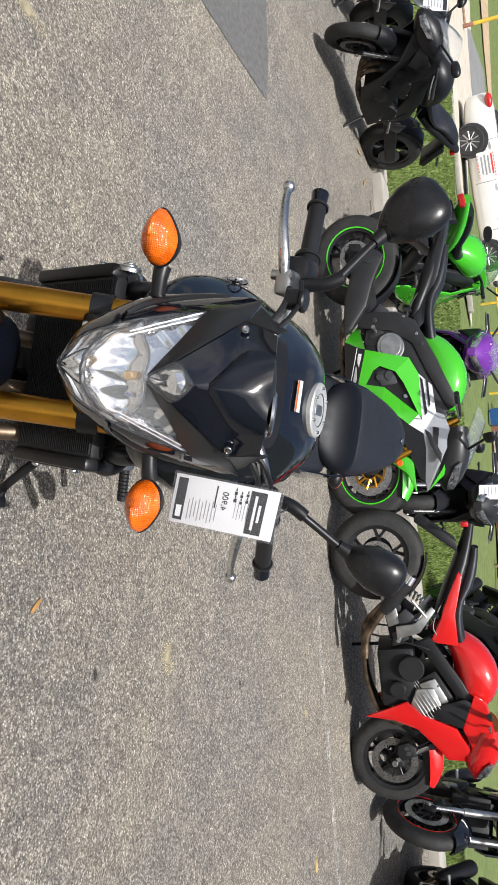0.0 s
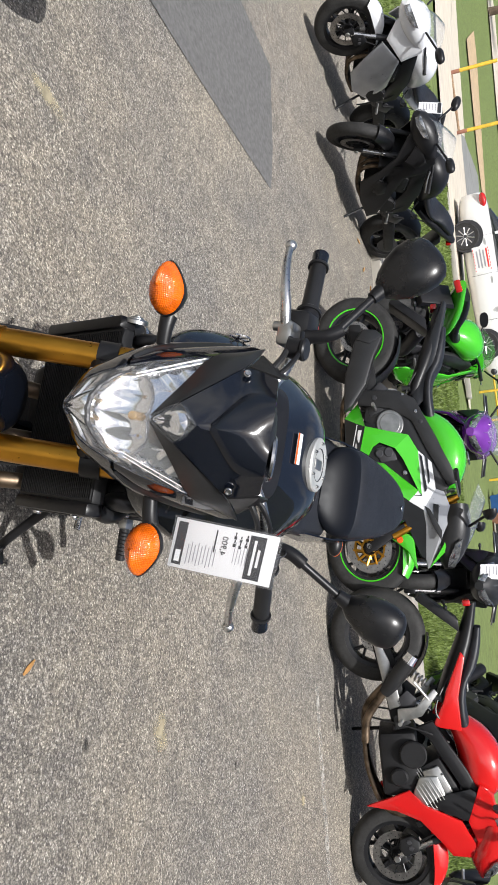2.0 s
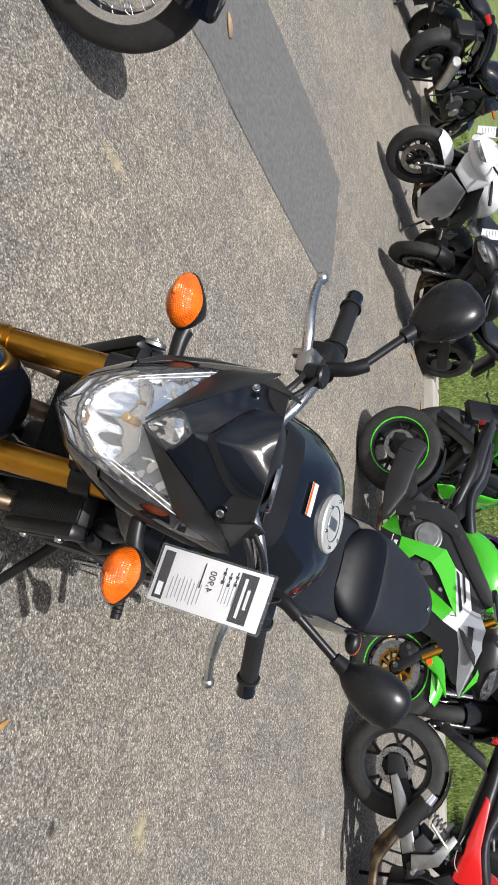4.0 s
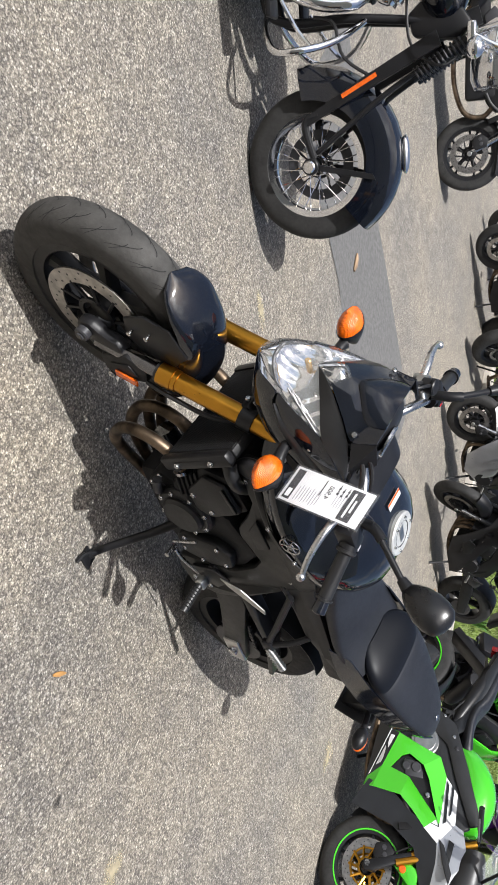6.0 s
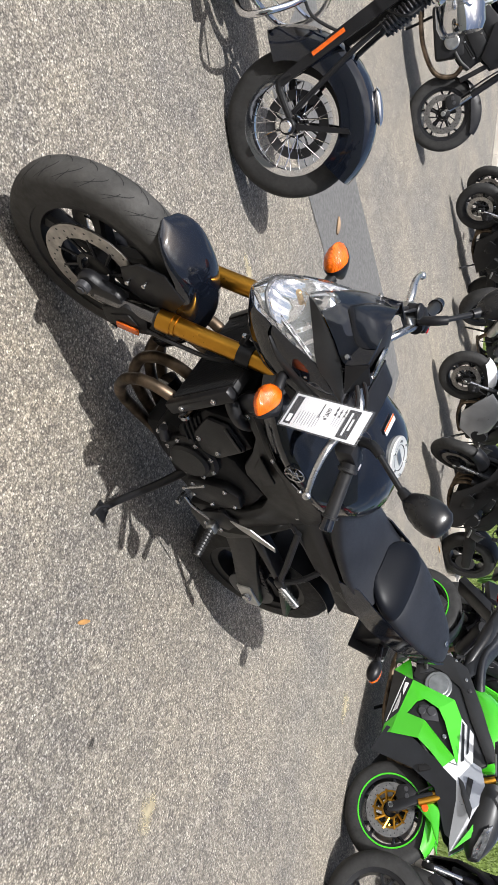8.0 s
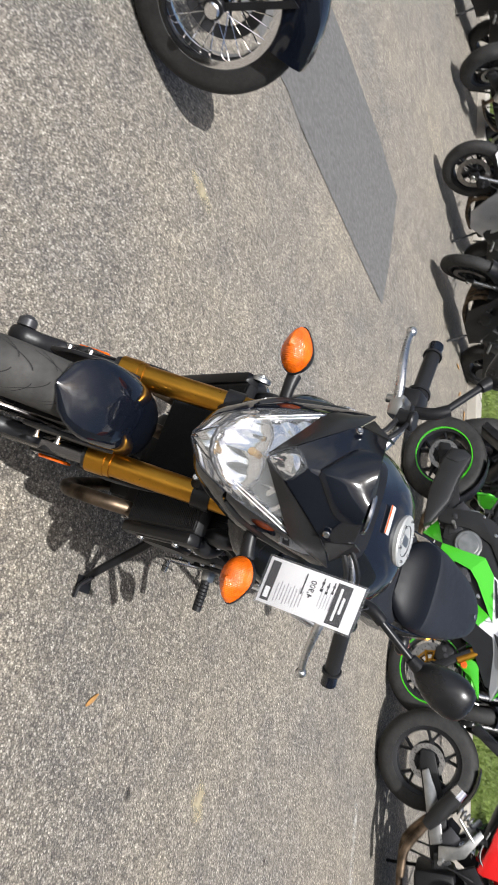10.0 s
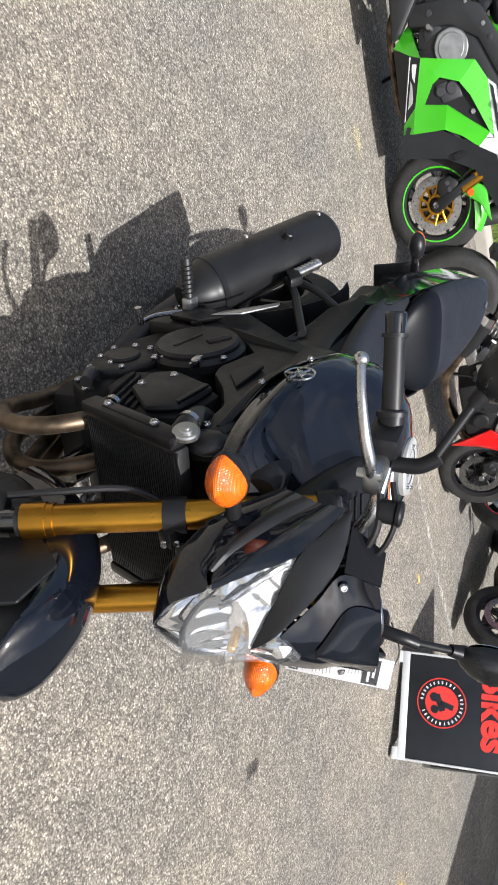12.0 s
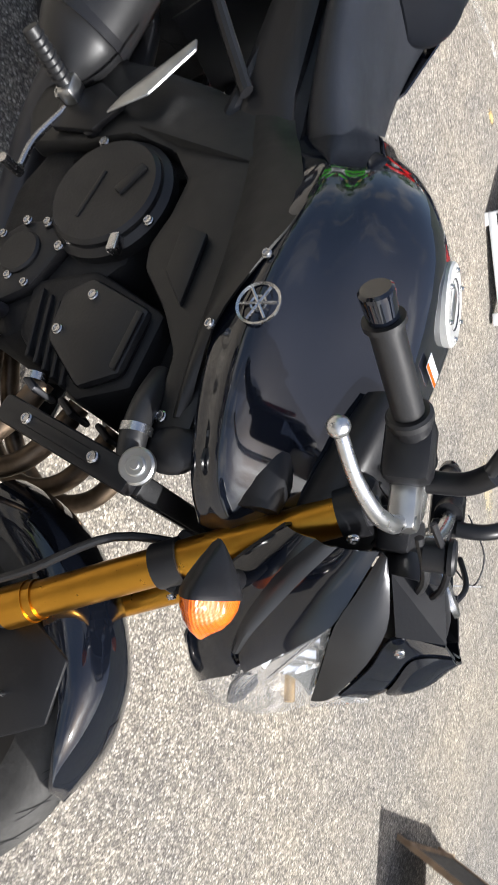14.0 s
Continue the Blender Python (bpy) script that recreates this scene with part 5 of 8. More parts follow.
        part("bar_end", join(rod(g1 + d * 0.006, g1 + d * 0.034, 0.0155, 24, 0.0175), disc(g1 + d * 0.033, d, 0.0175, 0.007, 24, 0.003)), BLACK_GLOSS, bar)
        part("switch_housing", join(box(sx * 0.205, -0.335, 1.014, sx * 0.250, -0.262, 1.068, 0.012), rod((sx * 0.195, -0.305, 1.046), (sx * 0.255, -0.268, 1.042), 0.022, 18)), BLACK_SATIN, bar)
        part("switch", box(sx * 0.222, -0.260, 1.044, sx * 0.242, -0.250, 1.062, 0.003), REDLENS if sx < 0 else GREYINK, bar)
        lev = part("lever", join(tube([(sx * 0.205, -0.372, 1.036), (sx * 0.240, -0.380, 1.034), (sx * 0.285, -0.376, 1.024), (sx * 0.335, -0.350, 1.010), (sx * 0.368, -0.318, 1.000)], [0.009, 0.0105, 0.009, 0.0075, 0.007], 12), body_sphere((sx * 0.374, -0.314, 0.999), 0.0115)), LEVER, bar, "polished aluminium lever")
        part("lever_perch", join(box(sx * 0.172, -0.382, 1.022, sx * 0.220, -0.312, 1.054, 0.009), rod((sx * 0.207, -0.372, 1.014), (sx * 0.207, -0.372, 1.054), 0.009, 12)), BLACK_SATIN if sx > 0 else ALU, bar)
        part("control_cable", tube([(sx * 0.185, -0.385, 1.055), (sx * 0.14, -0.43, 1.06), (sx * 0.085, -0.45, 1.02), (sx * 0.05, -0.42, 0.93), (sx * 0.06, -0.33, 0.86)], 0.0055, 8), GRIP, bar)
        part("brake_line", tube([(sx * 0.20, -0.37, 1.07), (sx * 0.15, -0.42, 1.085), (sx * 0.10, -0.45, 1.045), (sx * 0.08, -0.44, 0.90), (sx * 0.07, -0.46, 0.78)], 0.0045, 8), BLACK_SATIN, bar)
        # mirror
        root, tip, along_m, across = ((0.284, -0.258, 1.205), (0.325, -0.235, 1.318), 1, 0.043) if sx > 0 else ((-0.312, -0.257, 1.172), (-0.400, -0.235, 1.268), -1, 0.055)
        root, tip = Vector(root), Vector(tip)
        st = part("mirror_stalk", join(tube([(sx * 0.20, -0.325, 1.060), (sx * 0.205, -0.325, 1.10), (sx * 0.222, -0.315, 1.128)], 0.013, 14), rod((sx * 0.218, -0.318, 1.120), root, 0.0078, 14), rod(lerp((sx * 0.218, -0.318, 1.120), root, 0.82), root + (tip - root) * 0.10, 0.012, 14, 0.017)), BLACK_SATIN, bar)
        ax = (tip - root).normalized()
        wide = Vector((0, 1, 0.1)).cross(ax).normalized()
        deep = ax.cross(wide).normalized()
        if deep.y > 0:
            deep = -deep
        rings = []
        for q, ww, dd in ((-0.02, 0.10, 0.10), (0.02, 0.36, 0.34), (0.12, 0.58, 0.62), (0.30, 0.84, 0.88), (0.52, 1.0, 1.0), (0.72, 1.0, 0.95), (0.88, 0.86, 0.78), (0.96, 0.60, 0.52), (1.0, 0.25, 0.2)):
            c = lerp(root, tip, q)
            rings.append([c + wide * across * ww * math.copysign(abs(math.cos(a)) ** 0.8, math.cos(a)) + deep * (0.040 * dd * max(0.0, math.sin(a)) ** 0.8 - 0.012 * ww * max(0.0, -math.sin(a)) ** 0.5) for a in [k * 2 * math.pi / 24 for k in range(24)]])
        mr = part("mirror_shell", loft(rings), MIRRORBLACK, st, "satin black teardrop mirror shell")
        glass_rings = []
        for o in (0.0, 0.0015):
            glass_rings.append([lerp(root, tip, 0.52 + 0.40 * math.sin(a)) + wide * across * 0.86 * math.cos(a) - deep * (0.0125 + o) for a in [k * 2 * math.pi / 28 for k in range(28)]])
        part("mirror_glass", loft(glass_rings), CHROME, st)
        indicator(b, (sx * 0.120, -0.455, 0.860 if sx > 0 else 0.836), (sx * 0.280, -0.470 if sx > 0 else -0.492, 0.874 if sx > 0 else 0.846), "front_indicator")
    part("brake_reservoir", join(disc((-0.165, -0.40, 1.06), (0, 0, 1), 0.019, 0.026, 20), disc((-0.165, -0.40, 1.086), (0, 0, 1), 0.021, 0.008, 20)), BLACK_SATIN, bar)
    price_card(b)
    STEER = None
    # tank
    rings = []
    for y, zt, xs, zs, xw, zw, xl, zl in ((-0.41, 0.885, 0.060, 0.872, 0.120, 0.815, 0.115, 0.770), (-0.385, 0.928, 0.075, 0.905, 0.165, 0.815, 0.150, 0.768), (-0.34, 0.966, 0.090, 0.932, 0.200, 0.822, 0.175, 0.766), (-0.25, 0.992, 0.104, 0.944, 0.230, 0.832, 0.190, 0.764),
                                          (-0.15, 1.012, 0.128, 0.950, 0.244, 0.850, 0.200, 0.768), (-0.05, 1.033, 0.186, 0.950, 0.238, 0.868, 0.200, 0.778), (0.04, 1.035, 0.188, 0.964, 0.216, 0.880, 0.190, 0.788), (0.11, 1.012, 0.158, 0.952, 0.184, 0.872, 0.168, 0.790), (0.17, 0.982, 0.122, 0.930, 0.146, 0.858, 0.138, 0.790),
                                          (0.22, 0.944, 0.088, 0.902, 0.110, 0.842, 0.105, 0.790), (0.25, 0.905, 0.060, 0.875, 0.080, 0.832, 0.078, 0.790)):
        keys = [(0, y, zt), (xs * 0.55, y, zt - 0.10 * (zt - zs)), (xs, y, zs), (xw * 0.55 + xs * 0.45, y, zw + 0.42 * (zs - zw)), (xw, y, zw), (xl * 0.4 + xw * 0.6, y, zl + 0.45 * (zw - zl)), (xl, y, zl), (xl * 0.5, y, zl - 0.004)]
        pts = [along(keys, k / 21) for k in range(22)]
        rings.append(half_ring(y, [(p.x if k else 0.0, p.z) for k, p in enumerate(pts)]))
    tank = part("fuel_tank", finer(loft(rings), 1), BLACK_GLOSS, b, "gloss black blue-tinted fuel tank", smooth=60)
    cap = part("fuel_cap", join(lathe([(0.0, 0.004), (0.036, 0.004), (0.040, 0.006), (0.060, 0.006), (0.063, 0.003), (0.063, -0.008), (0.0, -0.008)], 36, "z", (0.008, -0.012, 1.0335), closed=False)), FUELCAP, tank, "brushed steel fuel cap")
    part("cap_flap", join(box(-0.004, -0.039, 1.0355, 0.020, 0.013, 1.0395, 0.003)), ALU, cap)
    part("cap_ring", lathe([(0.0365, 0.0042), (0.0385, 0.0062), (0.0395, 0.0042)], 36, "z", (0.008, -0.012, 1.0335)), INK, cap)
    for k in range(6):
        a = k * math.pi / 3
        bolt(cap, (0.008 + 0.05 * math.cos(a), -0.012 + 0.05 * math.sin(a), 1.038), (0, 0, 1), 0.004)
    stk = part("warning_label", moved(box(-0.034, -0.011, -0.0006, 0.034, 0.011, 0.0006, 0.0002), pose(-0.008, -0.128, 1.0225, 11)), PAPER, tank, "white and orange warning label")
    part("label_band", moved(box(-0.034, -0.011, 0.0007, 0.034, -0.004, 0.001, 0), pose(-0.008, -0.128, 1.0225, 11)), AMBER, stk)
    top = part("tank_front_cover", body_loft([(-0.40, 0.085, 0.93, 0.86, 0.5), (-0.36, 0.12, 0.975, 0.88, 0.5), (-0.28, 0.13, 1.003, 0.92, 0.5), (-0.21, 0.115, 1.018, 0.95, 0.5)], 10, 3.5), BLACK_SATIN, tank)
    for k in range(4):
        part("vent_rib", moved(box(-0.10 + 0.004 * k, -0.003, -0.002, 0.10 - 0.004 * k, 0.003, 0.003, 0.001), pose(0, -0.345 + 0.018 * k, 0.988 + 0.006 * k, 18)), BLACK_SATIN, top)
    for sx in (1, -1):
        # side panels below the tank, emblem
        ex = 0.2415
        em = part("emblem", join(lathe([(0.0262, 0), (0.030, 0.0018), (0.030, -0.0015)], 40, "x", (sx * ex, -0.154, 0.850)), lathe([(0.0085, 0), (0.0112, 0.0015), (0.0112, -0.0015)], 24, "x", (sx * ex, -0.154, 0.850)), *[rod((sx * ex, -0.154 - 0.025 * math.cos(a), 0.850 - 0.025 * math.sin(a)), (sx * ex, -0.154 + 0.025 * math.cos(a), 0.850 + 0.025 * math.sin(a)), 0.0022, 6) for a in (0.52, 1.57, 2.62)]), STEEL, tank, "round silver emblem with three crossed strokes")
        em["kind"] = "stuff"
        bolt(tank, (sx * 0.222, -0.172, 0.780), (sx, 0, -0.3), 0.0075)
        bolt(tank, (sx * 0.240, -0.083, 0.847), (sx, 0, 0), 0.0065)
        upper = [(sx * 0.166, -0.285, 0.745), (sx * 0.224, -0.175, 0.785), (sx * 0.242, -0.085, 0.842), (sx * 0.222, 0.002, 0.870), (sx * 0.172, 0.140, 0.828), (sx * 0.122, 0.232, 0.782)]
        lower = [(sx * 0.176, -0.285, 0.728), (sx * 0.190, -0.175, 0.742), (sx * 0.190, -0.085, 0.752), (sx * 0.186, 0.002, 0.756), (sx * 0.162, 0.140, 0.742), (sx * 0.128, 0.240, 0.700)]
        part("tank_lower_cover", skin(ruled(upper, lower, 20, 6, (sx * 0.010, 0, 0)), 0.004), FRAME, tank, "satin black lower tank cover")
        # frame
        fr = part("frame_spar", slab([(-0.345, 0.70), (-0.335, 0.755), (-0.20, 0.775), (0.02, 0.79), (0.13, 0.79), (0.245, 0.74), (0.29, 0.63), (0.305, 0.52), (0.338, 0.40), (0.328, 0.30), (0.26, 0.275), (0.215, 0.30), (0.207, 0.42), (0.208, 0.52), (0.185, 0.595), (0.12, 0.638), (0.05, 0.638), (-0.01, 0.612), (-0.05, 0.617), (-0.12, 0.668), (-0.19, 0.702), (-0.27, 0.697)], sx * 0.128, sx * 0.178, bevel=0.012), FRAME, b, "black cast aluminium frame")
        for v in fr.data.vertices:
            v.co.x *= 1 - 0.30 * min(1.0, max(0.0, (v.co.y - 0.06) / 0.20)) * min(1.0, max(0.0, (v.co.z - 0.52) / 0.12))
        part("frame_pocket", slab([(-0.12, 0.70), (0.0, 0.715), (0.02, 0.67), (-0.06, 0.66)], sx * 0.174, sx * 0.184, bevel=0.004), FRAME, fr)
        part("pivot_cap", disc((sx * 0.176, 0.228, 0.440), (sx, 0, 0), 0.020, 0.012, 20), BLACK_SATIN, fr)
        bolt(fr, (sx * 0.186, 0.228, 0.440), (sx, 0, 0), 0.013)
        bolt(fr, (sx * 0.178, -0.285, 0.712), (sx, 0, 0), 0.0085)
        bolt(fr, (sx * 0.132, 0.215, 0.705), (sx, 0, 0), 0.0085)
        bolt(fr, (sx * 0.178, 0.285, 0.335), (sx, 0, 0), 0.009)
        bolt(fr, (sx * 0.178, 0.297, 0.39), (sx, 0, 0), 0.009)
        part("air_duct", moved(body_loft([(-0.05, 0.02, 0.035, -0.03, 0.5), (-0.02, 0.032, 0.05, -0.045, 0.5), (0.05, 0.03, 0.045, -0.04, 0.5)]), pose(sx * 0.125, -0.335, 0.845)), BLACK_SATIN, b)
        # side cover under the seat
        part("side_cover", shell([(sx * 0.122, 0.15, 0.785), (sx * 0.130, 0.26, 0.775), (sx * 0.156, 0.50, 0.80), (sx * 0.150, 0.60, 0.79), (sx * 0.148, 0.42, 0.705), (sx * 0.124, 0.24, 0.655), (sx * 0.120, 0.20, 0.70)], 0.016), BLACK_SATIN, b)
        part("subframe_rail", tube([(sx * 0.13, 0.22, 0.66), (sx * 0.125, 0.45, 0.735), (sx * 0.10, 0.75, 0.83)], 0.014, 10), BLACK_SATIN, b)
        # tail cowl
        part("tail_cowl", skin([[(sx * 0.165, 0.42, 0.80), (sx * 0.155, 0.46, 0.865)], [(sx * 0.178, 0.55, 0.815), (sx * 0.160, 0.58, 0.915)], [(sx * 0.172, 0.70, 0.86), (sx * 0.148, 0.72, 0.965)], [(sx * 0.145, 0.87, 0.925), (sx * 0.118, 0.88, 1.010)], [(sx * 0.095, 1.02, 0.975), (sx * 0.075, 1.03, 1.040)], [(sx * 0.04, 1.10, 1.005), (sx * 0.035, 1.10, 1.050)]], 0.005), BLACK_GLOSS, b)
    # seat
    part("rider_seat", body_loft([(0.15, 0.080, 0.885, 0.79, 0.55), (0.185, 0.112, 0.882, 0.785, 0.55), (0.25, 0.132, 0.864, 0.78, 0.5), (0.36, 0.156, 0.852, 0.785, 0.5), (0.48, 0.170, 0.868, 0.80, 0.5), (0.56, 0.160, 0.905, 0.82, 0.5)], 12, 3.0, 2), VINYL, b, "dark vinyl rider seat")
    hump = part("seat_bolster", body_loft([(0.50, 0.07, 0.885, 0.86, 0.5), (0.525, 0.118, 0.918, 0.87, 0.5), (0.56, 0.145, 0.950, 0.88, 0.5), (0.60, 0.151, 0.972, 0.89, 0.5), (0.65, 0.148, 0.980, 0.90, 0.5), (0.70, 0.13, 0.975, 0.90, 0.5)], 12, 2.8, 2), BOLSTER, b, "smooth black seat bolster")
    part("pillion_seat", body_loft([(0.605, 0.140, 0.950, 0.87, 0.5), (0.625, 0.150, 0.975, 0.88, 0.5), (0.67, 0.152, 0.993, 0.89, 0.5), (0.78, 0.140, 1.018, 0.92, 0.5), (0.90, 0.115, 1.045, 0.96, 0.5), (1.00, 0.085, 1.062, 0.99, 0.5), (1.06, 0.05, 1.058, 1.01, 0.5)], 12, 3.0, 2), VINYL, b, "dark vinyl pillion seat")
    part("seat_badge", moved(disc((0, 0, 0), (0, 0, 1), 0.011, 0.002, 20, 0.0005), pose(0.0, 0.985, 1.0615, 9)), STEEL, b)
    part("seat_pan", box(-0.12, 0.20, 0.70, 0.12, 0.75, 0.80, 0.02), BLACK_MATT, b)
    part("tail_tray", body_loft([(0.70, 0.10, 0.90, 0.80, 0.5), (0.90, 0.10, 0.98, 0.88, 0.5), (1.06, 0.06, 1.02, 0.96, 0.5)]), BLACK_SATIN, b)
    part("tail_light", body_loft([(1.06, 0.05, 1.02, 0.975, 0.5), (1.10, 0.045, 1.015, 0.98, 0.5), (1.115, 0.02, 1.005, 0.99, 0.5)]), REDLENS, b)
    pl = part("plate_hanger", join(slab([(0.86, 0.93), (0.96, 0.95), (1.09, 0.80), (1.14, 0.70), (1.09, 0.66), (1.02, 0.78)], -0.055, 0.055, bevel=0.006), moved(box(-0.09, -0.008, -0.08, 0.09, 0.008, 0.08, 0.006), pose(0, 1.115, 0.735, -25))), BLACK_SATIN, b)
    part("rear_reflector", moved(box(-0.035, 0.008, -0.02, 0.035, 0.014, 0.02, 0.003), pose(0, 1.115, 0.735, -25)), REDLENS, pl)
    for sx in (1, -1):
        ri = part("rear_indicator", tube([(sx * 0.04, 1.06, 0.80), (sx * 0.13, 1.07, 0.81)], [0.010, 0.014], 10), BLACK_SATIN, b)
        part("lens", body_at((sx * 0.165, 1.085, 0.812), (0.045, 0.028, 0.026)), AMBER, ri)
        part("housing", body_at((sx * 0.163, 1.070, 0.812), (0.046, 0.030, 0.028)), BLACK_SATIN, ri)
    # rear wheel and swingarm
    rear = wheel(b, "rear_wheel", 0.765, 0.315, 0.315, 0.18, 0.215, 5, BLACK_SATIN, (-1,), 0.122)
    tread_grooves(rear, 0.765, 0.315, 0.315, 0.18, 26, 0.215)
    for sx in (1, -1):
        sw = part("swingarm", slab([(0.16, 0.50), (0.22, 0.49), (0.40, 0.47), (0.60, 0.41), (0.84, 0.35), (0.85, 0.285), (0.74, 0.27), (0.45, 0.34), (0.18, 0.38)], sx * 0.115, sx * 0.150, bevel=0.012), BLACK_SATIN, b)
        part("axle_block", box(sx * 0.112, 0.70, 0.28, sx * 0.158, 0.84, 0.35, 0.008), ALU, sw)
        part("axle_nut", disc((sx * 0.157, 0.765, 0.315), (sx, 0, 0), 0.020, 0.016, 6, 0.002), STEEL, sw)
    part("chain_guard", slab([(0.25, 0.50), (0.60, 0.53), (0.86, 0.47), (0.86, 0.45), (0.60, 0.50), (0.25, 0.47)], 0.09, 0.155, bevel=0.005), BLACK_SATIN, b)
    part("chain", join(*[moved(box(-0.008, -0.010, -0.007, 0.008, 0.010, 0.007, 0.003), pose(0.122, 0.16 + 0.0235 * k, 0.435 - 0.0012 * k)) for k in range(26)]), DARKGREY, b)
    part("rear_sprocket", lathe([(0.03, -0.004), (0.10, -0.004), (0.10, 0.004), (0.03, 0.004)], 40, "x", (0.122, 0.765, 0.315)), DARKGREY, b)
    part("hugger", skin([[(xx, 0.765 - 0.338 * math.cos(a) , 0.315 + 0.338 * math.sin(a) - 0.25 * max(0, abs(xx) - 0.07)) for xx in (-0.10, -0.08, 0, 0.08, 0.10)] for a in [radians(28 + 12 * k) for k in range(7)]], 0.004), BLACK_SATIN, b)
    # engine
    eng = part("engine", join(slab([(-0.165, 0.345), (-0.115, 0.285), (0.0, 0.270), (0.16, 0.275), (0.235, 0.33), (0.235, 0.52), (0.13, 0.62), (-0.02, 0.56), (-0.10, 0.47)], -0.150, 0.150, bevel=0.022), slab([(-0.035, 0.52), (-0.118, 0.668), (-0.240, 0.640), (-0.262, 0.548), (-0.150, 0.40), (-0.05, 0.40)], -0.163, 0.163, bevel=0.016), box(-0.10, -0.09, 0.195, 0.10, 0.10, 0.285, 0.025)), BLACK_MATT, b, "black cast engine")
    # dark blocks added inside the frame so that nothing shows through it
    part("airbox", box(-0.125, -0.24, 0.63, 0.125, 0.22, 0.79, 0.03), BLACK_MATT, b)
    part("battery_box", box(-0.115, 0.16, 0.33, 0.115, 0.30, 0.70, 0.03), BLACK_MATT, b)
    for k in range(5):
        part("cooling_fin", slab([(-0.075 - 0.012 * k, 0.43 + 0.020 * k), (-0.072 - 0.012 * k, 0.437 + 0.020 * k), (-0.190 - 0.012 * k, 0.487 + 0.020 * k - 0.04), (-0.193 - 0.012 * k, 0.480 + 0.020 * k - 0.04)], -0.170, 0.170, bevel=0.002), BLACK_MATT, eng)
    for sx in (1, -1):
        part("head_cover", join(slab([(-0.062, 0.535), (-0.122, 0.652), (-0.225, 0.628), (-0.248, 0.560), (-0.165, 0.478), (-0.085, 0.485)], sx * 0.160, sx * 0.182, bevel=0.012), slab([(-0.215, 0.612), (-0.222, 0.622), (-0.130, 0.645), (-0.126, 0.634)], sx * 0.181, sx * 0.187, bevel=0.002)), ENGINEBLACK, eng)
        for y, z in ((-0.097, 0.547), (-0.154, 0.500)):
            bolt(eng, (sx * 0.181, y, z), (sx, 0, 0), 0.0085)
        for y, z in ((-0.109, 0.306), (-0.150, 0.352)):
            bolt(eng, (sx * 0.150, y, z), (sx, 0, 0), 0.0085)
        part("elbow", tube([(sx * 0.150, -0.100, 0.345), (sx * 0.178, -0.118, 0.352), (sx * 0.176, -0.165, 0.368)], 0.014, 12), DARKGREY, eng)
        part("hose_clip", lathe([(0.0165, -0.006), (0.019, -0.006), (0.019, 0.006), (0.0165, 0.006)], 24, "y", (sx * 0.165, -0.228, 0.472)), STEEL, eng)
    cl = part("clutch_cover", join(disc((-0.146, 0.092, 0.510), (-1, 0, 0), 0.112, 0.030, 48, 0.010), moved(disc((0, 0, 0), (-1, 0, 0), 0.100, 0.016, 48, 0.008), pose(-0.174, 0.092, 0.510))), ENGINEBLACK, eng)
    part("cover_rib", join(moved(box(-0.006, -0.030, -0.010, 0.004, 0.03, 0.010, 0.004), pose(-0.190, 0.105, 0.560, 40)), moved(box(-0.004, -0.045, -0.004, 0.003, 0.045, 0.004, 0.002), pose(-0.189, 0.085, 0.49, 20))), ENGINEBLACK, cl)
    for y, z in ((0.055, 0.362), (0.048, 0.407), (0.0, 0.445), (0.010, 0.464), (-0.011, 0.548), (0.035, 0.602), (0.20, 0.470)):
        bolt(cl, (-0.174, y, z), (-1, 0, 0), 0.0085)
    part("bracket", box(-0.190, -0.022, 0.548, -0.170, 0.010, 0.566, 0.004), STEEL, eng)
    part("pickup_cover", join(slab([(0.060, 0.350), (0.060, 0.410), (0.010, 0.455), (-0.070, 0.405), (-0.100, 0.335), (-0.06, 0.300), (0.03, 0.300)], -0.145, -0.172, bevel=0.010), disc((-0.170, -0.005, 0.365), (-1, 0, 0), 0.040, 0.010, 30, 0.004)), ENGINEBLACK, eng)
    for y, z in ((-0.048, 0.356), (-0.063, 0.395), (0.035, 0.315), (-0.02, 0.312), (-0.085, 0.325)):
        bolt(eng, (-0.171, y, z), (-1, 0, 0), 0.0075)
    st = part("stator_cover", join(disc((0.146, -0.030, 0.415), (1, 0, 0), 0.095, 0.030, 44, 0.010), disc((0.172, -0.030, 0.415), (1, 0, 0), 0.070, 0.022, 40, 0.010)), ENGINEBLACK, eng)
    for k in range(8):
        a = k * 0.785 + 0.2
        bolt(st, (0.174, -0.030 + 0.084 * math.cos(a), 0.415 + 0.084 * math.sin(a)), (1, 0, 0), 0.0080)
    sp = part("sprocket_cover", slab([(0.075, 0.36), (0.085, 0.50), (0.12, 0.545), (0.185, 0.535), (0.205, 0.44), (0.18, 0.35), (0.11, 0.335)], 0.145, 0.185, bevel=0.012), ENGINEBLACK, eng)
    for y, z in ((0.090, 0.38), (0.10, 0.50), (0.170, 0.515), (0.185, 0.42), (0.15, 0.36)):
        bolt(sp, (0.184, y, z), (1, 0, 0), 0.008)
    part("oil_filter", rod((0.03, -0.12, 0.33), (0.03, -0.22, 0.31), 0.035, 20), BLACK_GLOSS, eng)
    # radiator
    lean = pose(0, -0.338, 0.590, 21)
    rad = part("radiator", moved(box(-0.180, -0.014, -0.135, 0.180, 0.018, 0.130, 0.006), lean), BLACK_MATT, b)
    part("radiator_core", join(*[moved(box(-0.172, -0.0165, -0.128 + 0.0066 * k, 0.172, -0.0135, -0.1255 + 0.0066 * k, 0), lean) for k in range(39)]), RADFIN, rad)["kind"] = "stuff"
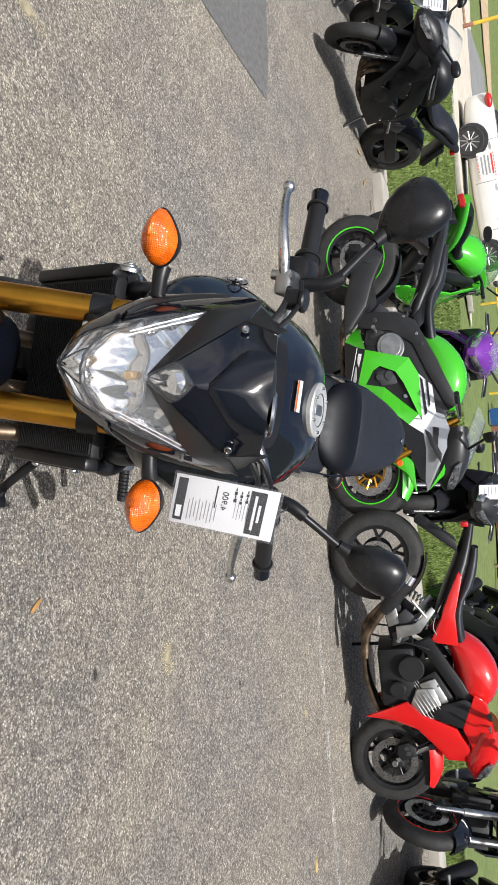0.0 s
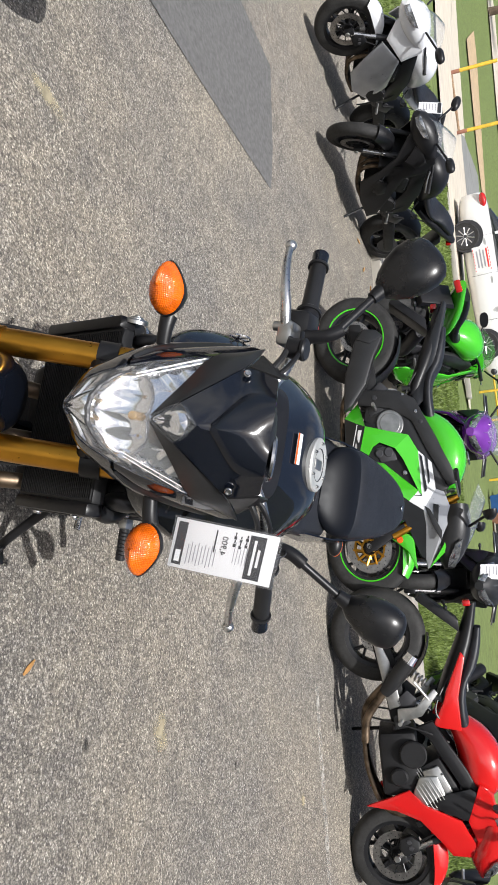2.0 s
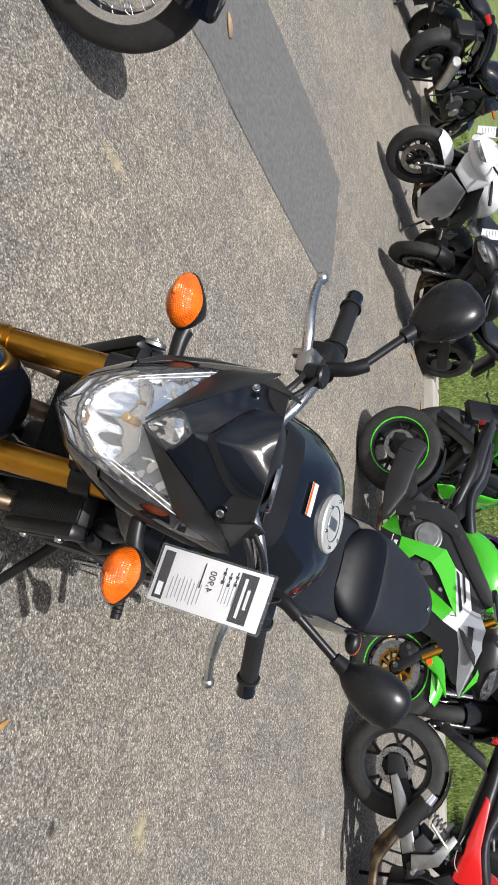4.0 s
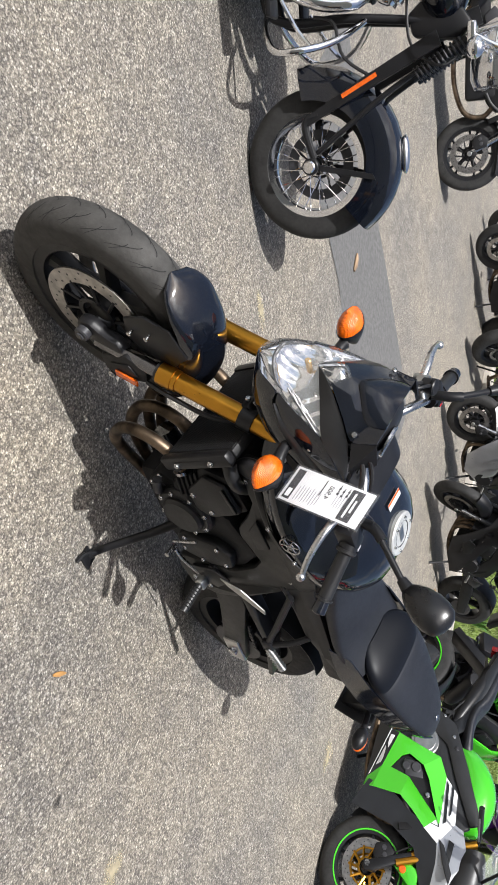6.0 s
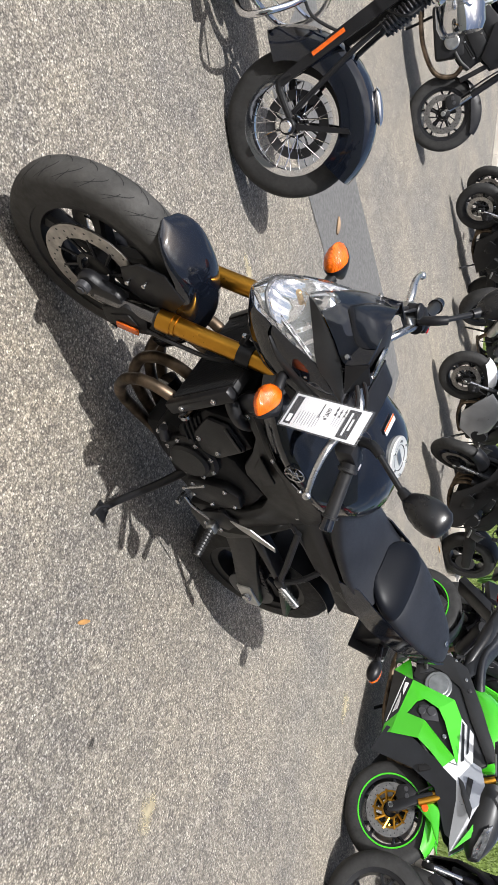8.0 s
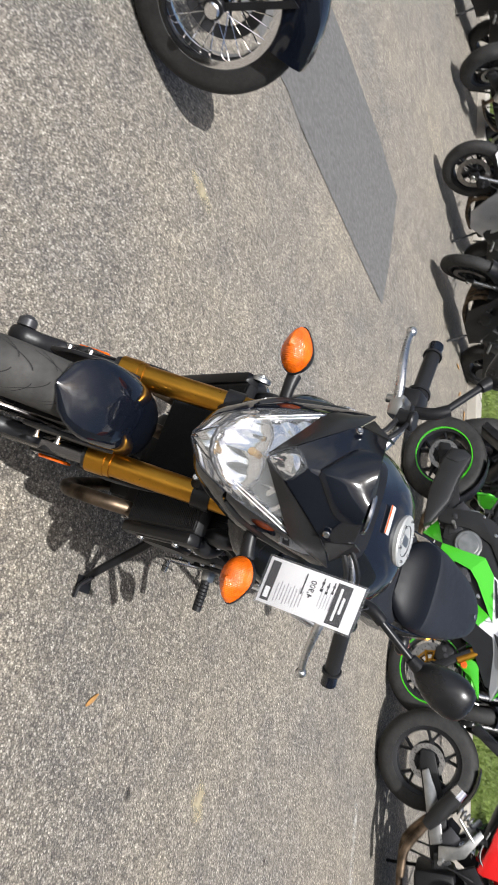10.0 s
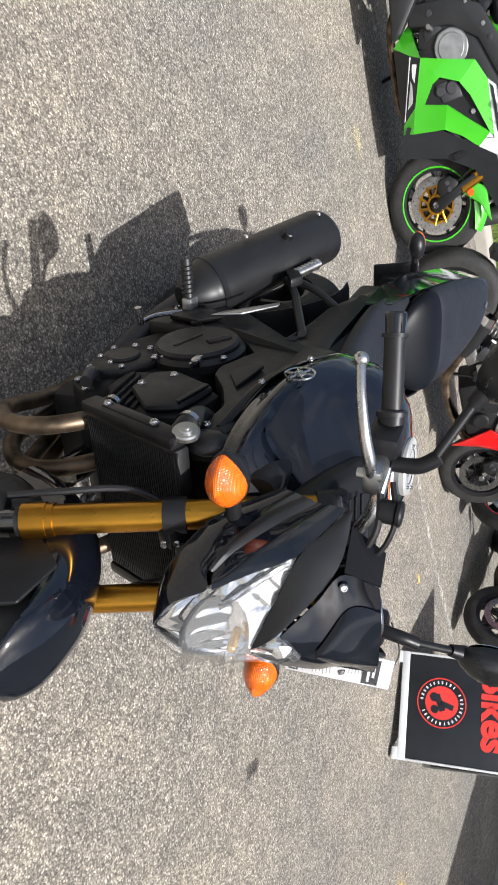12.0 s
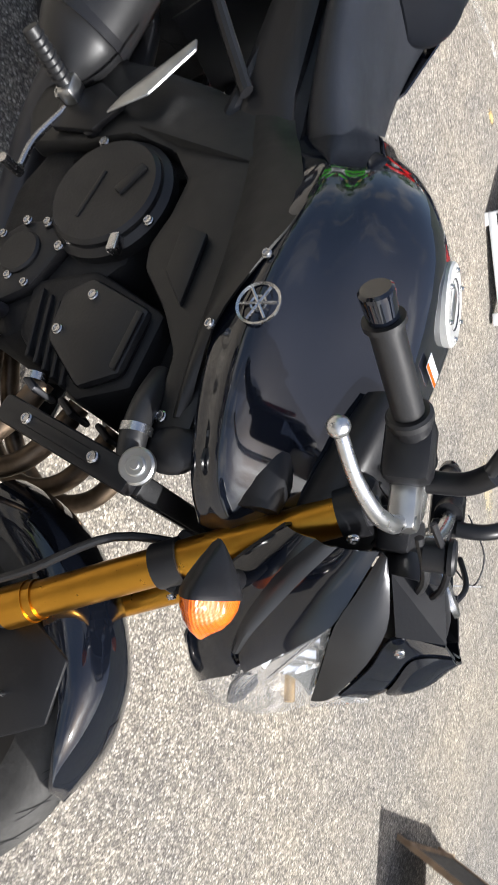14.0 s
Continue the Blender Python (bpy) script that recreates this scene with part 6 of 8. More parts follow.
    for sx in (1, -1):
        part("radiator_tank", moved(join(box(sx * 0.178, -0.020, -0.140, sx * 0.206, 0.022, 0.125, 0.008), box(sx * 0.204, -0.008, -0.085, sx * 0.209, 0.010, 0.060, 0.003)), lean), BLACK_SATIN, rad)
        for z in (-0.075, 0.060):
            bolt(rad, lean @ Vector((sx * 0.208, 0.002, z)), (sx, 0, 0), 0.0085)
        part("coolant_hose", tube([(sx * 0.185, -0.345, 0.685), (sx * 0.195, -0.310, 0.690), (sx * 0.185, -0.265, 0.690), (sx * 0.150, -0.215, 0.680)], 0.019, 14), GRIP, rad)
        part("air_scoop", body_at((sx * 0.165, -0.325, 0.735), (0.022, 0.035, 0.045)), BLACK_SATIN, rad)
    part("filler_neck", join(disc((-0.198, -0.362, 0.711), (-1, -0.2, 0.15), 0.025, 0.010, 24, 0.003), disc((-0.207, -0.364, 0.713), (-1, -0.2, 0.15), 0.014, 0.005, 20, 0.002), disc((-0.211, -0.364, 0.714), (-1, -0.2, 0.15), 0.007, 0.004, 12, 0.001)), ALU, rad, "pressed steel radiator cap")
    part("hose_clip", lathe([(0.0195, -0.006), (0.0225, -0.006), (0.0225, 0.006), (0.0195, 0.006)], 24, "y", (-0.193, -0.312, 0.690)), STEEL, rad)
    # exhaust
    for k, x in enumerate((-0.150, -0.055, 0.055, 0.150)):
        part("header_pipe", tube([(x, -0.225, 0.475), (x, -0.275, 0.445), (x * 1.03, -0.325, 0.395), (x * 1.02, -0.340, 0.330), (x * 0.97, -0.312, 0.262), (x * 0.8, -0.22, 0.190), (x * 0.45, -0.05, 0.165), (-0.02 + x * 0.2, 0.15, 0.165)], 0.0185, 16), PIPE, b, "heat-stained steel header pipe")
        part("pipe_flange", moved(box(-0.028, -0.006, -0.022, 0.028, 0.006, 0.022, 0.005), pose(x, -0.236, 0.468, 40)), DARKGREY, b)
    part("collector", tube([(-0.02, 0.12, 0.165), (-0.05, 0.22, 0.18), (-0.13, 0.30, 0.25), (-0.19, 0.34, 0.34)], [0.05, 0.045, 0.033, 0.03], 14), DARKGREY, b)
    ms = []
    for t, r in ((-0.03, 0.036), (0.01, 0.056), (0.05, 0.072), (0.085, 0.081), (0.105, 0.084), (0.11, 0.087), (0.965, 0.087), (0.985, 0.084), (1.0, 0.078), (1.0, 0.052), (0.97, 0.048)):
        c0 = lerp((-0.205, 0.30, 0.355), (-0.262, 0.755, 0.575), t)
        dd = Vector((-0.057, 0.455, 0.22)).normalized()
        uu = Vector((0, -0.435, 0.90)).normalized()
        vv = uu.cross(dd)
        ms.append([c0 + uu * r * 1.04 * math.sin(a) + vv * r * 0.94 * math.cos(a) for a in [k * 2 * math.pi / 40 for k in range(40)]])
    mf = part("muffler", loft(ms), MUFFLER, b, "satin black stubby muffler")
    part("band", loft([[c + (p - c) * 1.02 for p in ring] for ring, c in ((r_, sum((Vector(p) for p in r_), Vector()) / len(r_)) for r_ in (ms[5], [lerp(p, q, 0.05) for p, q in zip(ms[5], ms[6])]))]), BLACK_SATIN, mf)
    bolt(mf, (-0.318, 0.47, 0.445), (-1, 0, 0), 0.008)
    bolt(mf, (-0.335, 0.70, 0.585), (-1, 0, 0), 0.007)
    part("muffler_bracket", join(disc((-0.30, 0.545, 0.535), (-0.7, -0.3, 0.6), 0.016, 0.03, 16), slab([(0.40, 0.60), (0.44, 0.62), (0.57, 0.55), (0.55, 0.52)], -0.20, -0.225, bevel=0.004)), BLACK_SATIN, mf)
    # foot controls
    for sx in (1, -1):
        rs = part("rear_set", slab([(0.16, 0.36), (0.14, 0.45), (0.19, 0.50), (0.245, 0.44), (0.225, 0.36)], sx * 0.180, sx * 0.194, bevel=0.004), BLACK_SATIN, b)
        part("heel_guard", slab([(0.165, 0.475), (0.20, 0.50), (0.295, 0.615), (0.27, 0.62), (0.19, 0.55)], sx * 0.196, sx * 0.202, bevel=0.003), ALU, rs, "brushed aluminium heel guard")
        part("peg_knuckle", box(sx * 0.185, 0.20, 0.375, sx * 0.225, 0.245, 0.405, 0.008), ALU, rs)
        pg = part("foot_peg", rod((sx * 0.215, 0.222, 0.388), (sx * 0.315, 0.245, 0.378), 0.0145, 16), GRIP, rs, "ribbed rubber foot peg")
        part("peg_rubber", join(*[moved(lathe([(0.0145, -0.002), (0.0175, 0), (0.0145, 0.002)], 14, "x"), Matrix.Translation((sx * (0.235 + 0.011 * k), 0.2265 + 0.0025 * k, 0.386 - 0.001 * k))) for k in range(7)]), GRIP, pg)["kind"] = "stuff"
        lv = part("pedal" if sx < 0 else "shift_lever", join(tube([(sx * 0.19, 0.20, 0.375), (sx * 0.20, 0.13, 0.34), (sx * 0.205, 0.07, 0.335)], 0.0065, 10), rod((sx * 0.20, 0.06, 0.335), (sx * 0.245, 0.055, 0.335), 0.009, 12)), STEEL, rs)
        pb = part("pillion_bracket", join(tube([(sx * 0.15, 0.26, 0.70), (sx * 0.185, 0.38, 0.62), (sx * 0.20, 0.47, 0.575)], 0.011, 10), tube([(sx * 0.14, 0.42, 0.73), (sx * 0.18, 0.45, 0.66), (sx * 0.20, 0.48, 0.575)], 0.011, 10), box(sx * 0.19, 0.455, 0.555, sx * 0.215, 0.505, 0.595, 0.008)), BLACK_SATIN, b)
        part("pillion_peg", join(rod((sx * 0.21, 0.49, 0.575), (sx * 0.225, 0.575, 0.625), 0.012, 14), *[moved(box(-0.016, -0.003, -0.008, 0.016, 0.003, 0.008, 0.002), Matrix.Translation((sx * (0.212 + 0.002 * k), 0.50 + 0.011 * k, 0.581 + 0.0065 * k))) for k in range(7)]), ALU, pb, "folded aluminium pillion peg")["kind"] = "stuff"
    part("shift_rod", rod((0.205, 0.10, 0.345), (0.205, 0.06, 0.45), 0.005, 8), STEEL, b)
    ks = part("kickstand", tube([(0.13, 0.10, 0.32), (0.20, 0.115, 0.24), (0.305, 0.125, 0.115), (0.345, 0.13, 0.082)], [0.018, 0.015, 0.013, 0.012], 12), BLACK_SATIN, b, "black side stand folded out")
    part("stand_foot", moved(box(-0.022, -0.035, -0.006, 0.028, 0.03, 0.004, 0.003), pose(0.352, 0.13, 0.083, 0, -12.4, 0)), BLACK_SATIN, ks)
    part("stand_tang", tube([(0.325, 0.125, 0.11), (0.36, 0.09, 0.10), (0.40, 0.085, 0.10)], 0.006, 8), BLACK_SATIN, ks)
    # tail, rear wheel and muffler sit a little further back, the foot controls with them
    for ob in b.children_recursive:
        if ob.type == "MESH":
            foot = ob.name.split(".")[0] in ("rear_set", "heel_guard", "peg_knuckle", "foot_peg", "peg_rubber", "pedal", "shift_lever")
            for v in ob.data.vertices:
                v.co.y += 0.075 if foot else 0.095 * min(1.0, max(0.0, (v.co.y - 0.20) / 0.18))
    return b


def price_card(b):
    """White card in a clear sleeve, tied to the left bar."""
    o, ux, uy = Vector((0.262, -0.425, 0.903)), Vector((-0.092, -0.005, 0.008)), Vector((0.0, 0.02, 0.195))
    x, y = ux.normalized(), uy.normalized()
    z = y.cross(x).normalized() * -1
    if z.y > 0:
        z = -z
    m = Matrix((x, y, z)).transposed().to_4x4()
    m.translation = o
    w, h = ux.length, uy.length
    # reading runs down the card, the heading at the upper end
    card = part("price_tag", moved(box(0.0, 0.0, -0.0006, w, h, 0.0006, 0.0002), m), PAPER, b, "white price card in a clear sleeve")
    part("heading", moved(box(0.006, h - 0.052, 0.0008, w - 0.006, h - 0.022, 0.0011, 0), m), INK, card)
    part("heading_writing", moved(box(0.014, h - 0.043, 0.0012, w - 0.014, h - 0.038, 0.0014, 0), m), PAPER, card)
    part("heading_writing", moved(box(0.030, h - 0.034, 0.0012, w - 0.030, h - 0.029, 0.0014, 0), m), PAPER, card)
    part("footer", moved(box(0.006, 0.006, 0.0008, w - 0.006, 0.024, 0.0011, 0), m), INK, card)
    part("footer_writing", moved(box(0.012, 0.010, 0.0012, 0.034, 0.020, 0.0014, 0), m), PAPER, card)
    for k in range(9):
        part("writing", moved(box(0.010 + 0.003 * (k % 3), 0.032 + 0.0065 * k, 0.0008, w * (0.52 + 0.05 * (k % 2)), 0.0336 + 0.0065 * k, 0.001, 0), m), GREYINK, card)
    for k in range(6):
        part("writing", moved(box(w * 0.30 + 0.002 * (k % 2), 0.1480 - 0.0058 * k, 0.0008, w * (0.62 + 0.06 * (k % 3)), 0.1492 - 0.0058 * k, 0.001, 0), m), GREYINK, card)
    for k, (x0, x1) in enumerate(((0.66, 0.92), (0.62, 0.88), (0.64, 0.94))):
        for q in range(4):
            part("handwriting", moved(box(w * (x0 + (x1 - x0) * q / 4), 0.136 - 0.011 * k + 0.0016 * (q % 2), 0.0008, w * (x0 + (x1 - x0) * (q + 0.88) / 4), 0.1412 - 0.011 * k - 0.0012 * (q % 2), 0.001, 0), m), INK, card)
    part("price", moved(text_mesh("4,900", 0.016, 0.0003), m @ Matrix.Translation((w * 0.62, 0.098, 0.0012))), INK, card)
    part("handwriting", moved(box(w * 0.45, 0.080, 0.0008, w * 0.90, 0.0826, 0.001, 0), m), INK, card)
    part("sleeve", moved(box(-0.004, -0.004, -0.0012, w + 0.004, h + 0.006, 0.0018, 0.0003), m), SLEEVE, card, "clear plastic sleeve")
    part("tie", tube([(0.200, -0.30, 1.076), (0.205, -0.36, 1.105), (0.215, -0.408, 1.092), (0.215, -0.380, 1.060), (0.21, -0.32, 1.04)], 0.0014, 6), INK, card)


def body_sphere(c, r):
    bm = bmesh.new()
    bmesh.ops.create_uvsphere(bm, u_segments=16, v_segments=10, radius=r)
    return moved(bm, Matrix.Translation(c))


def body_at(c, half):
    bm = bmesh.new()
    bmesh.ops.create_uvsphere(bm, u_segments=18, v_segments=12, radius=1.0)
    return moved(bm, Matrix.Translation(c) @ Matrix.Diagonal((*half, 1)))


AMBERLENS = mat("moulded_amber_lens", (0.78, 0.13, 0.004), 0.14, 0.0, 0.35, 45, coat=0.6)
_nt = AMBERLENS.node_tree
_tc = _nt.nodes.new("ShaderNodeTexCoord")
_w1, _w2 = _nt.nodes.new("ShaderNodeTexWave"), _nt.nodes.new("ShaderNodeTexWave")
_w1.bands_direction, _w2.bands_direction = "X", "Z"
_add = _nt.nodes.new("ShaderNodeMath")
for _w in (_w1, _w2):
    _w.inputs["Scale"].default_value = 95.0
    _nt.links.new(_tc.outputs["Object"], _w.inputs["Vector"])
_nt.links.new(_w1.outputs["Fac"], _add.inputs[0])
_nt.links.new(_w2.outputs["Fac"], _add.inputs[1])
_bp = _nt.nodes.new("ShaderNodeBump")
_bp.inputs["Strength"].default_value, _bp.inputs["Distance"].default_value = 0.30, 0.002
_nt.links.new(_add.outputs[0], _bp.inputs["Height"])
_nt.links.new(_bp.outputs[0], _nt.nodes["Principled BSDF"].inputs["Normal"])
REFLECTOR = mat("silvered_reflector", (0.97, 0.97, 0.98), 0.09, 0.97, 0.0, 6)
FUELCAP = mat("brushed_cap_steel", (0.66, 0.66, 0.64), 0.42, 0.55, 0.1, 30)
BOWL = mat("polished_bowl", (0.96, 0.96, 0.97), 0.07, 0.97, 0.0, 6)
GROOVE = mat("tread_groove", (0.008, 0.008, 0.008), 0.9, 0.0, 0.1)
TREAD = mat("grooved_tyre", (0.045, 0.043, 0.040), 0.75, 0.0, 0.3, 14, bump=0.3, bump_scale=90)
SATINGREY = mat("satin_grey_plastic", (0.042, 0.043, 0.046), 0.33, 0.6, 0.2)
BUBBLE = mat("smoked_bubble", (0.007, 0.009, 0.014), 0.12, 0.0, 0.2, 8, coat=0.15, spec=0.35)
MIRRORBLACK = mat("satin_black_shell", (0.010, 0.010, 0.011), 0.28, 0.0, 0.2)
LEVER = mat("polished_lever", (0.68, 0.68, 0.68), 0.28, 1.0, 0.1, 20)
FRAME = mat("black_frame_paint", (0.008, 0.008, 0.008), 0.45, 0.0, 0.25, bump=0.06, bump_scale=300)
ENGINEBLACK = mat("black_engine_paint", (0.009, 0.009, 0.010), 0.42, 0.0, 0.3, bump=0.12, bump_scale=180)
BOLSTER = mat("smooth_black_vinyl", (0.006, 0.007, 0.010), 0.40, 0.0, 0.1, 4, spec=0.12)
MUFFLER = mat("satin_black_muffler", (0.012, 0.012, 0.013), 0.42, 0.1, 0.2)
AMBERBULB = mat("tinted_bulb", (0.80, 0.55, 0.28), 0.15, 0.7, 0.1)
main_bike()

# ---- the black cruiser ----
def cruiser():
    """Local: front axle at y = 0, forward -y, right side -x."""
    global STEER
    STEER = None
    b = thing("motorcycle", pose(-1.80, -0.213, 0, 0, 4, 156.5), "black cruiser motorcycle with chrome engine and wire wheels", "motorcycle")
    wheel(b, "front_wheel", 0.0, 0.315, 0.318, 0.120, 0.218, 0, CHROME, (1,), 0.15, wire=True, disc_mat=DARKGREY)
    # wide fender
    rows = []
    for k in range(17):
        a = radians(38 + k * 9.3)
        rr = 0.365 + 0.045 * (k / 16)
        rows.append([(xx, -rr * math.cos(a) + d * math.cos(a), 0.315 + rr * math.sin(a) - d * math.sin(a)) for xx, d in ((-0.100, 0.145), (-0.099, 0.10), (-0.094, 0.05), (-0.078, 0.018), (-0.04, 0.004), (0, 0), (0.04, 0.004), (0.078, 0.018), (0.094, 0.05), (0.099, 0.10), (0.100, 0.145))])
    f = part("front_fender", skin(rows, 0.004), BLACK_GLOSS, b, "deep gloss black mudguard")
    part("fender_light", body_at((0, 0.015, 0.702), (0.028, 0.080, 0.020)), CHROME, f, "chrome fender trim")
    for sx in (1, -1):
        part("fender_stay", loft([[(sx * 0.105, 0.015, 0.30), (sx * 0.105, -0.015, 0.32), (sx * 0.112, -0.015, 0.32), (sx * 0.112, 0.015, 0.30)], [(sx * 0.105, -0.05, 0.58), (sx * 0.105, -0.075, 0.59), (sx * 0.112, -0.075, 0.59), (sx * 0.112, -0.05, 0.58)]]), BLACK_SATIN, f)
        part("fork_arm", join(tube([(sx * 0.115, 0.03, 0.33), (sx * 0.12, 0.17, 0.30), (sx * 0.12, 0.20, 0.36)], 0.016, 10), disc((sx * 0.10, 0.0, 0.315), (sx, 0, 0), 0.035, 0.035, 20)), BLACK_SATIN, b)
        part("axle_cap", disc((sx * 0.135, 0.0, 0.315), (sx, 0, 0), 0.026, 0.02, 20, 0.006), CHROME, b)
        leg = part("fork_leg", loft([[(sx * 0.108, 0.155, 0.30), (sx * 0.108, 0.192, 0.30), (sx * 0.132, 0.192, 0.30), (sx * 0.132, 0.155, 0.30)], [(sx * 0.104, 0.270, 0.56), (sx * 0.104, 0.318, 0.545), (sx * 0.134, 0.318, 0.545), (sx * 0.134, 0.270, 0.56)], [(sx * 0.10, 0.400, 0.86), (sx * 0.10, 0.455, 0.84), (sx * 0.135, 0.455, 0.84), (sx * 0.135, 0.400, 0.86)]]), BLACK_SATIN, b)
        part("reflector", loft([[(sx * 0.134, 0.252, 0.468), (sx * 0.134, 0.268, 0.462), (sx * 0.140, 0.268, 0.462), (sx * 0.140, 0.252, 0.468)], [(sx * 0.136, 0.318, 0.612), (sx * 0.136, 0.334, 0.606), (sx * 0.142, 0.334, 0.606), (sx * 0.142, 0.318, 0.612)]]), AMBER, leg, "long amber reflector")
        part("front_strut", tube([(sx * 0.10, 0.05, 0.34), (sx * 0.10, 0.24, 0.62), (sx * 0.09, 0.33, 0.78)], 0.012, 8), BLACK_SATIN, leg)
        coil = []
        for k in range(85):
            t = k / 84
            c0 = lerp((sx * 0.075, 0.305, 0.755), (sx * 0.075, 0.405, 0.945), t)
            ang = t * 12 * 2 * math.pi
            coil.append(c0 + Vector((math.cos(ang), math.sin(ang) * 0.88, -math.sin(ang) * 0.47)) * 0.028)
        part("spring", tube_raw(coil, 0.0045, 6), DARKGREY, leg, "steel coil spring")
        part("spring_core", rod((sx * 0.075, 0.30, 0.745), (sx * 0.075, 0.41, 0.955), 0.022, 12), BLACK_SATIN, leg)
        part("handlebar", tube([(sx * 0.05, 0.44, 1.00), (sx * 0.10, 0.47, 1.14), (sx * 0.30, 0.55, 1.20), (sx * 0.42, 0.72, 1.13)], 0.0135, 12), CHROME, b)
        part("grip", rod((sx * 0.40, 0.68, 1.145), (sx * 0.43, 0.80, 1.10), 0.019, 14), GRIP, b)
        part("front_indicator", body_at((sx * 0.20, 0.37, 0.99), (0.035, 0.04, 0.035)), CHROME, b)
        part("mirror", body_at((sx * 0.40, 0.55, 1.32), (0.075, 0.02, 0.045)), CHROME, b)
        part("mirror_stalk", rod((sx * 0.36, 0.62, 1.17), (sx * 0.40, 0.56, 1.30), 0.006, 8), CHROME, b)
    part("headlight", join(body_loft_y([(0.24, 0.085), (0.27, 0.098), (0.33, 0.098), (0.40, 0.085), (0.46, 0.05), (0.48, 0.01)], 1.06)), CHROME, b, "chrome bullet headlight")
    part("headlight_lens", disc((0, 0.245, 1.06), (0, -1, 0.05), 0.084, 0.012, 28, 0.006), CLEAR, b)
    part("windscreen_bracket", join(tube([(-0.13, 0.42, 0.98), (-0.14, 0.34, 1.15), (-0.16, 0.40, 1.30)], 0.01, 8), tube([(0.13, 0.42, 0.98), (0.14, 0.34, 1.15), (0.16, 0.40, 1.30)], 0.01, 8)), CHROME, b)
    scr = [[(0.27 * u, 0.30 + 0.12 * t + 0.09 * u * u, 1.02 + 0.42 * t - 0.05 * u * u) for u in (-1, -0.6, -0.2, 0.2, 0.6, 1)] for t in (0, 0.33, 0.66, 1)]
    part("windscreen", skin(scr, 0.004), CLEAR, b, "clear touring windscreen")
    part("steering_head", rod((0, 0.44, 0.78), (0, 0.50, 1.0), 0.035, 16), BLACK_SATIN, b)
    part("fork_clamp", box(-0.14, 0.38, 0.955, 0.14, 0.47, 0.99, 0.01), CHROME, b)
    part("neck_cover", slab([(0.45, 0.74), (0.42, 0.92), (0.48, 0.97), (0.58, 0.90), (0.58, 0.78), (0.53, 0.72)], -0.05, 0.05, bevel=0.015), BLACK_SATIN, b)
    # frame, tank, seat
    for sx in (1, -1):
        part("frame_tube", tube([(sx * 0.03, 0.50, 0.80), (sx * 0.06, 0.545, 0.50), (sx * 0.09, 0.565, 0.22), (sx * 0.11, 0.70, 0.15), (sx * 0.12, 1.2, 0.16), (sx * 0.12, 1.40, 0.35)], 0.018, 12), BLACK_SATIN, b)
    part("fuel_tank", body_loft([(0.50, 0.05, 0.92, 0.80, 0.5), (0.56, 0.11, 0.97, 0.76, 0.5), (0.70, 0.165, 0.99, 0.74, 0.5), (0.88, 0.165, 0.97, 0.74, 0.5), (1.02, 0.11, 0.91, 0.75, 0.5), (1.10, 0.05, 0.86, 0.77, 0.5)]), BLACK_GLOSS, b, "gloss black teardrop fuel tank")
    for sx in (1, -1):
        bd = part("tank_badge", moved(body_at((0, 0, 0), (0.006, 0.085, 0.022)), pose(sx * 0.160, 0.76, 0.865, 0, 0, 4 * sx)), CHROME, b)
        part("badge_bar", moved(box(-0.002, -0.06, -0.006, 0.004, 0.06, 0.006, 0.001), pose(sx * 0.1665, 0.76, 0.865, 0, 0, 4 * sx)), INK, bd)
    part("fuel_cap", disc((0, 0.76, 0.985), (0, 0, 1), 0.04, 0.015, 24), CHROME, b)
    part("seat", body_loft([(1.02, 0.07, 0.80, 0.70, 0.5), (1.10, 0.14, 0.77, 0.68, 0.5), (1.28, 0.185, 0.72, 0.63, 0.5), (1.45, 0.17, 0.76, 0.65, 0.5), (1.55, 0.13, 0.82, 0.70, 0.5), (1.80, 0.11, 0.82, 0.74, 0.5)]), VINYL, b, "black leather seat")
    # engine
    eng = part("engine", join(box(-0.13, 0.66, 0.15, 0.13, 1.15, 0.42, 0.05), disc((-0.13, 0.84, 0.27), (-1, 0, 0), 0.085, 0.05, 32, 0.015), disc((-0.13, 1.02, 0.30), (-1, 0, 0), 0.10, 0.045, 32, 0.015)), BLACK_MATT, b, "black and chrome v-twin engine")
    part("engine_cover", join(disc((-0.18, 0.84, 0.27), (-1, 0, 0), 0.066, 0.02, 32, 0.01)), CHROME, eng)
    part("cover_emblem", join(disc((-0.20, 0.84, 0.27), (-1, 0, 0), 0.046, 0.004, 28, 0.001)), BLACK_GLOSS, eng)
    part("engine_cover", disc((-0.175, 1.02, 0.30), (-1, 0, 0), 0.08, 0.02, 32, 0.01), CHROME, eng)
    for base, lean in (((0, 0.74, 0.44), 22), ((0, 0.98, 0.46), -26)):
        mm = pose(*base, lean)
        cy = part("cylinder", moved(join(rod((0, 0, -0.05), (0, 0, 0.24), 0.06, 20), *[disc((0, 0, 0.012 * k), (0, 0, 1), 0.088 if k % 2 else 0.084, 0.005, 24, 0.001) for k in range(16)]), mm), BLACK_MATT, eng, "black finned cylinder")
        part("rocker_cover", moved(join(box(-0.085, -0.08, 0.20, 0.085, 0.08, 0.27, 0.02), box(-0.06, -0.06, 0.27, 0.06, 0.06, 0.295, 0.015)), mm), CHROME, cy, "chrome rocker cover")
    part("air_cleaner", join(body_at((-0.17, 0.80, 0.56), (0.055, 0.115, 0.085)), disc((-0.215, 0.80, 0.56), (-1, 0, 0), 0.05, 0.012, 24, 0.004)), CHROME, b, "chrome teardrop air cleaner")
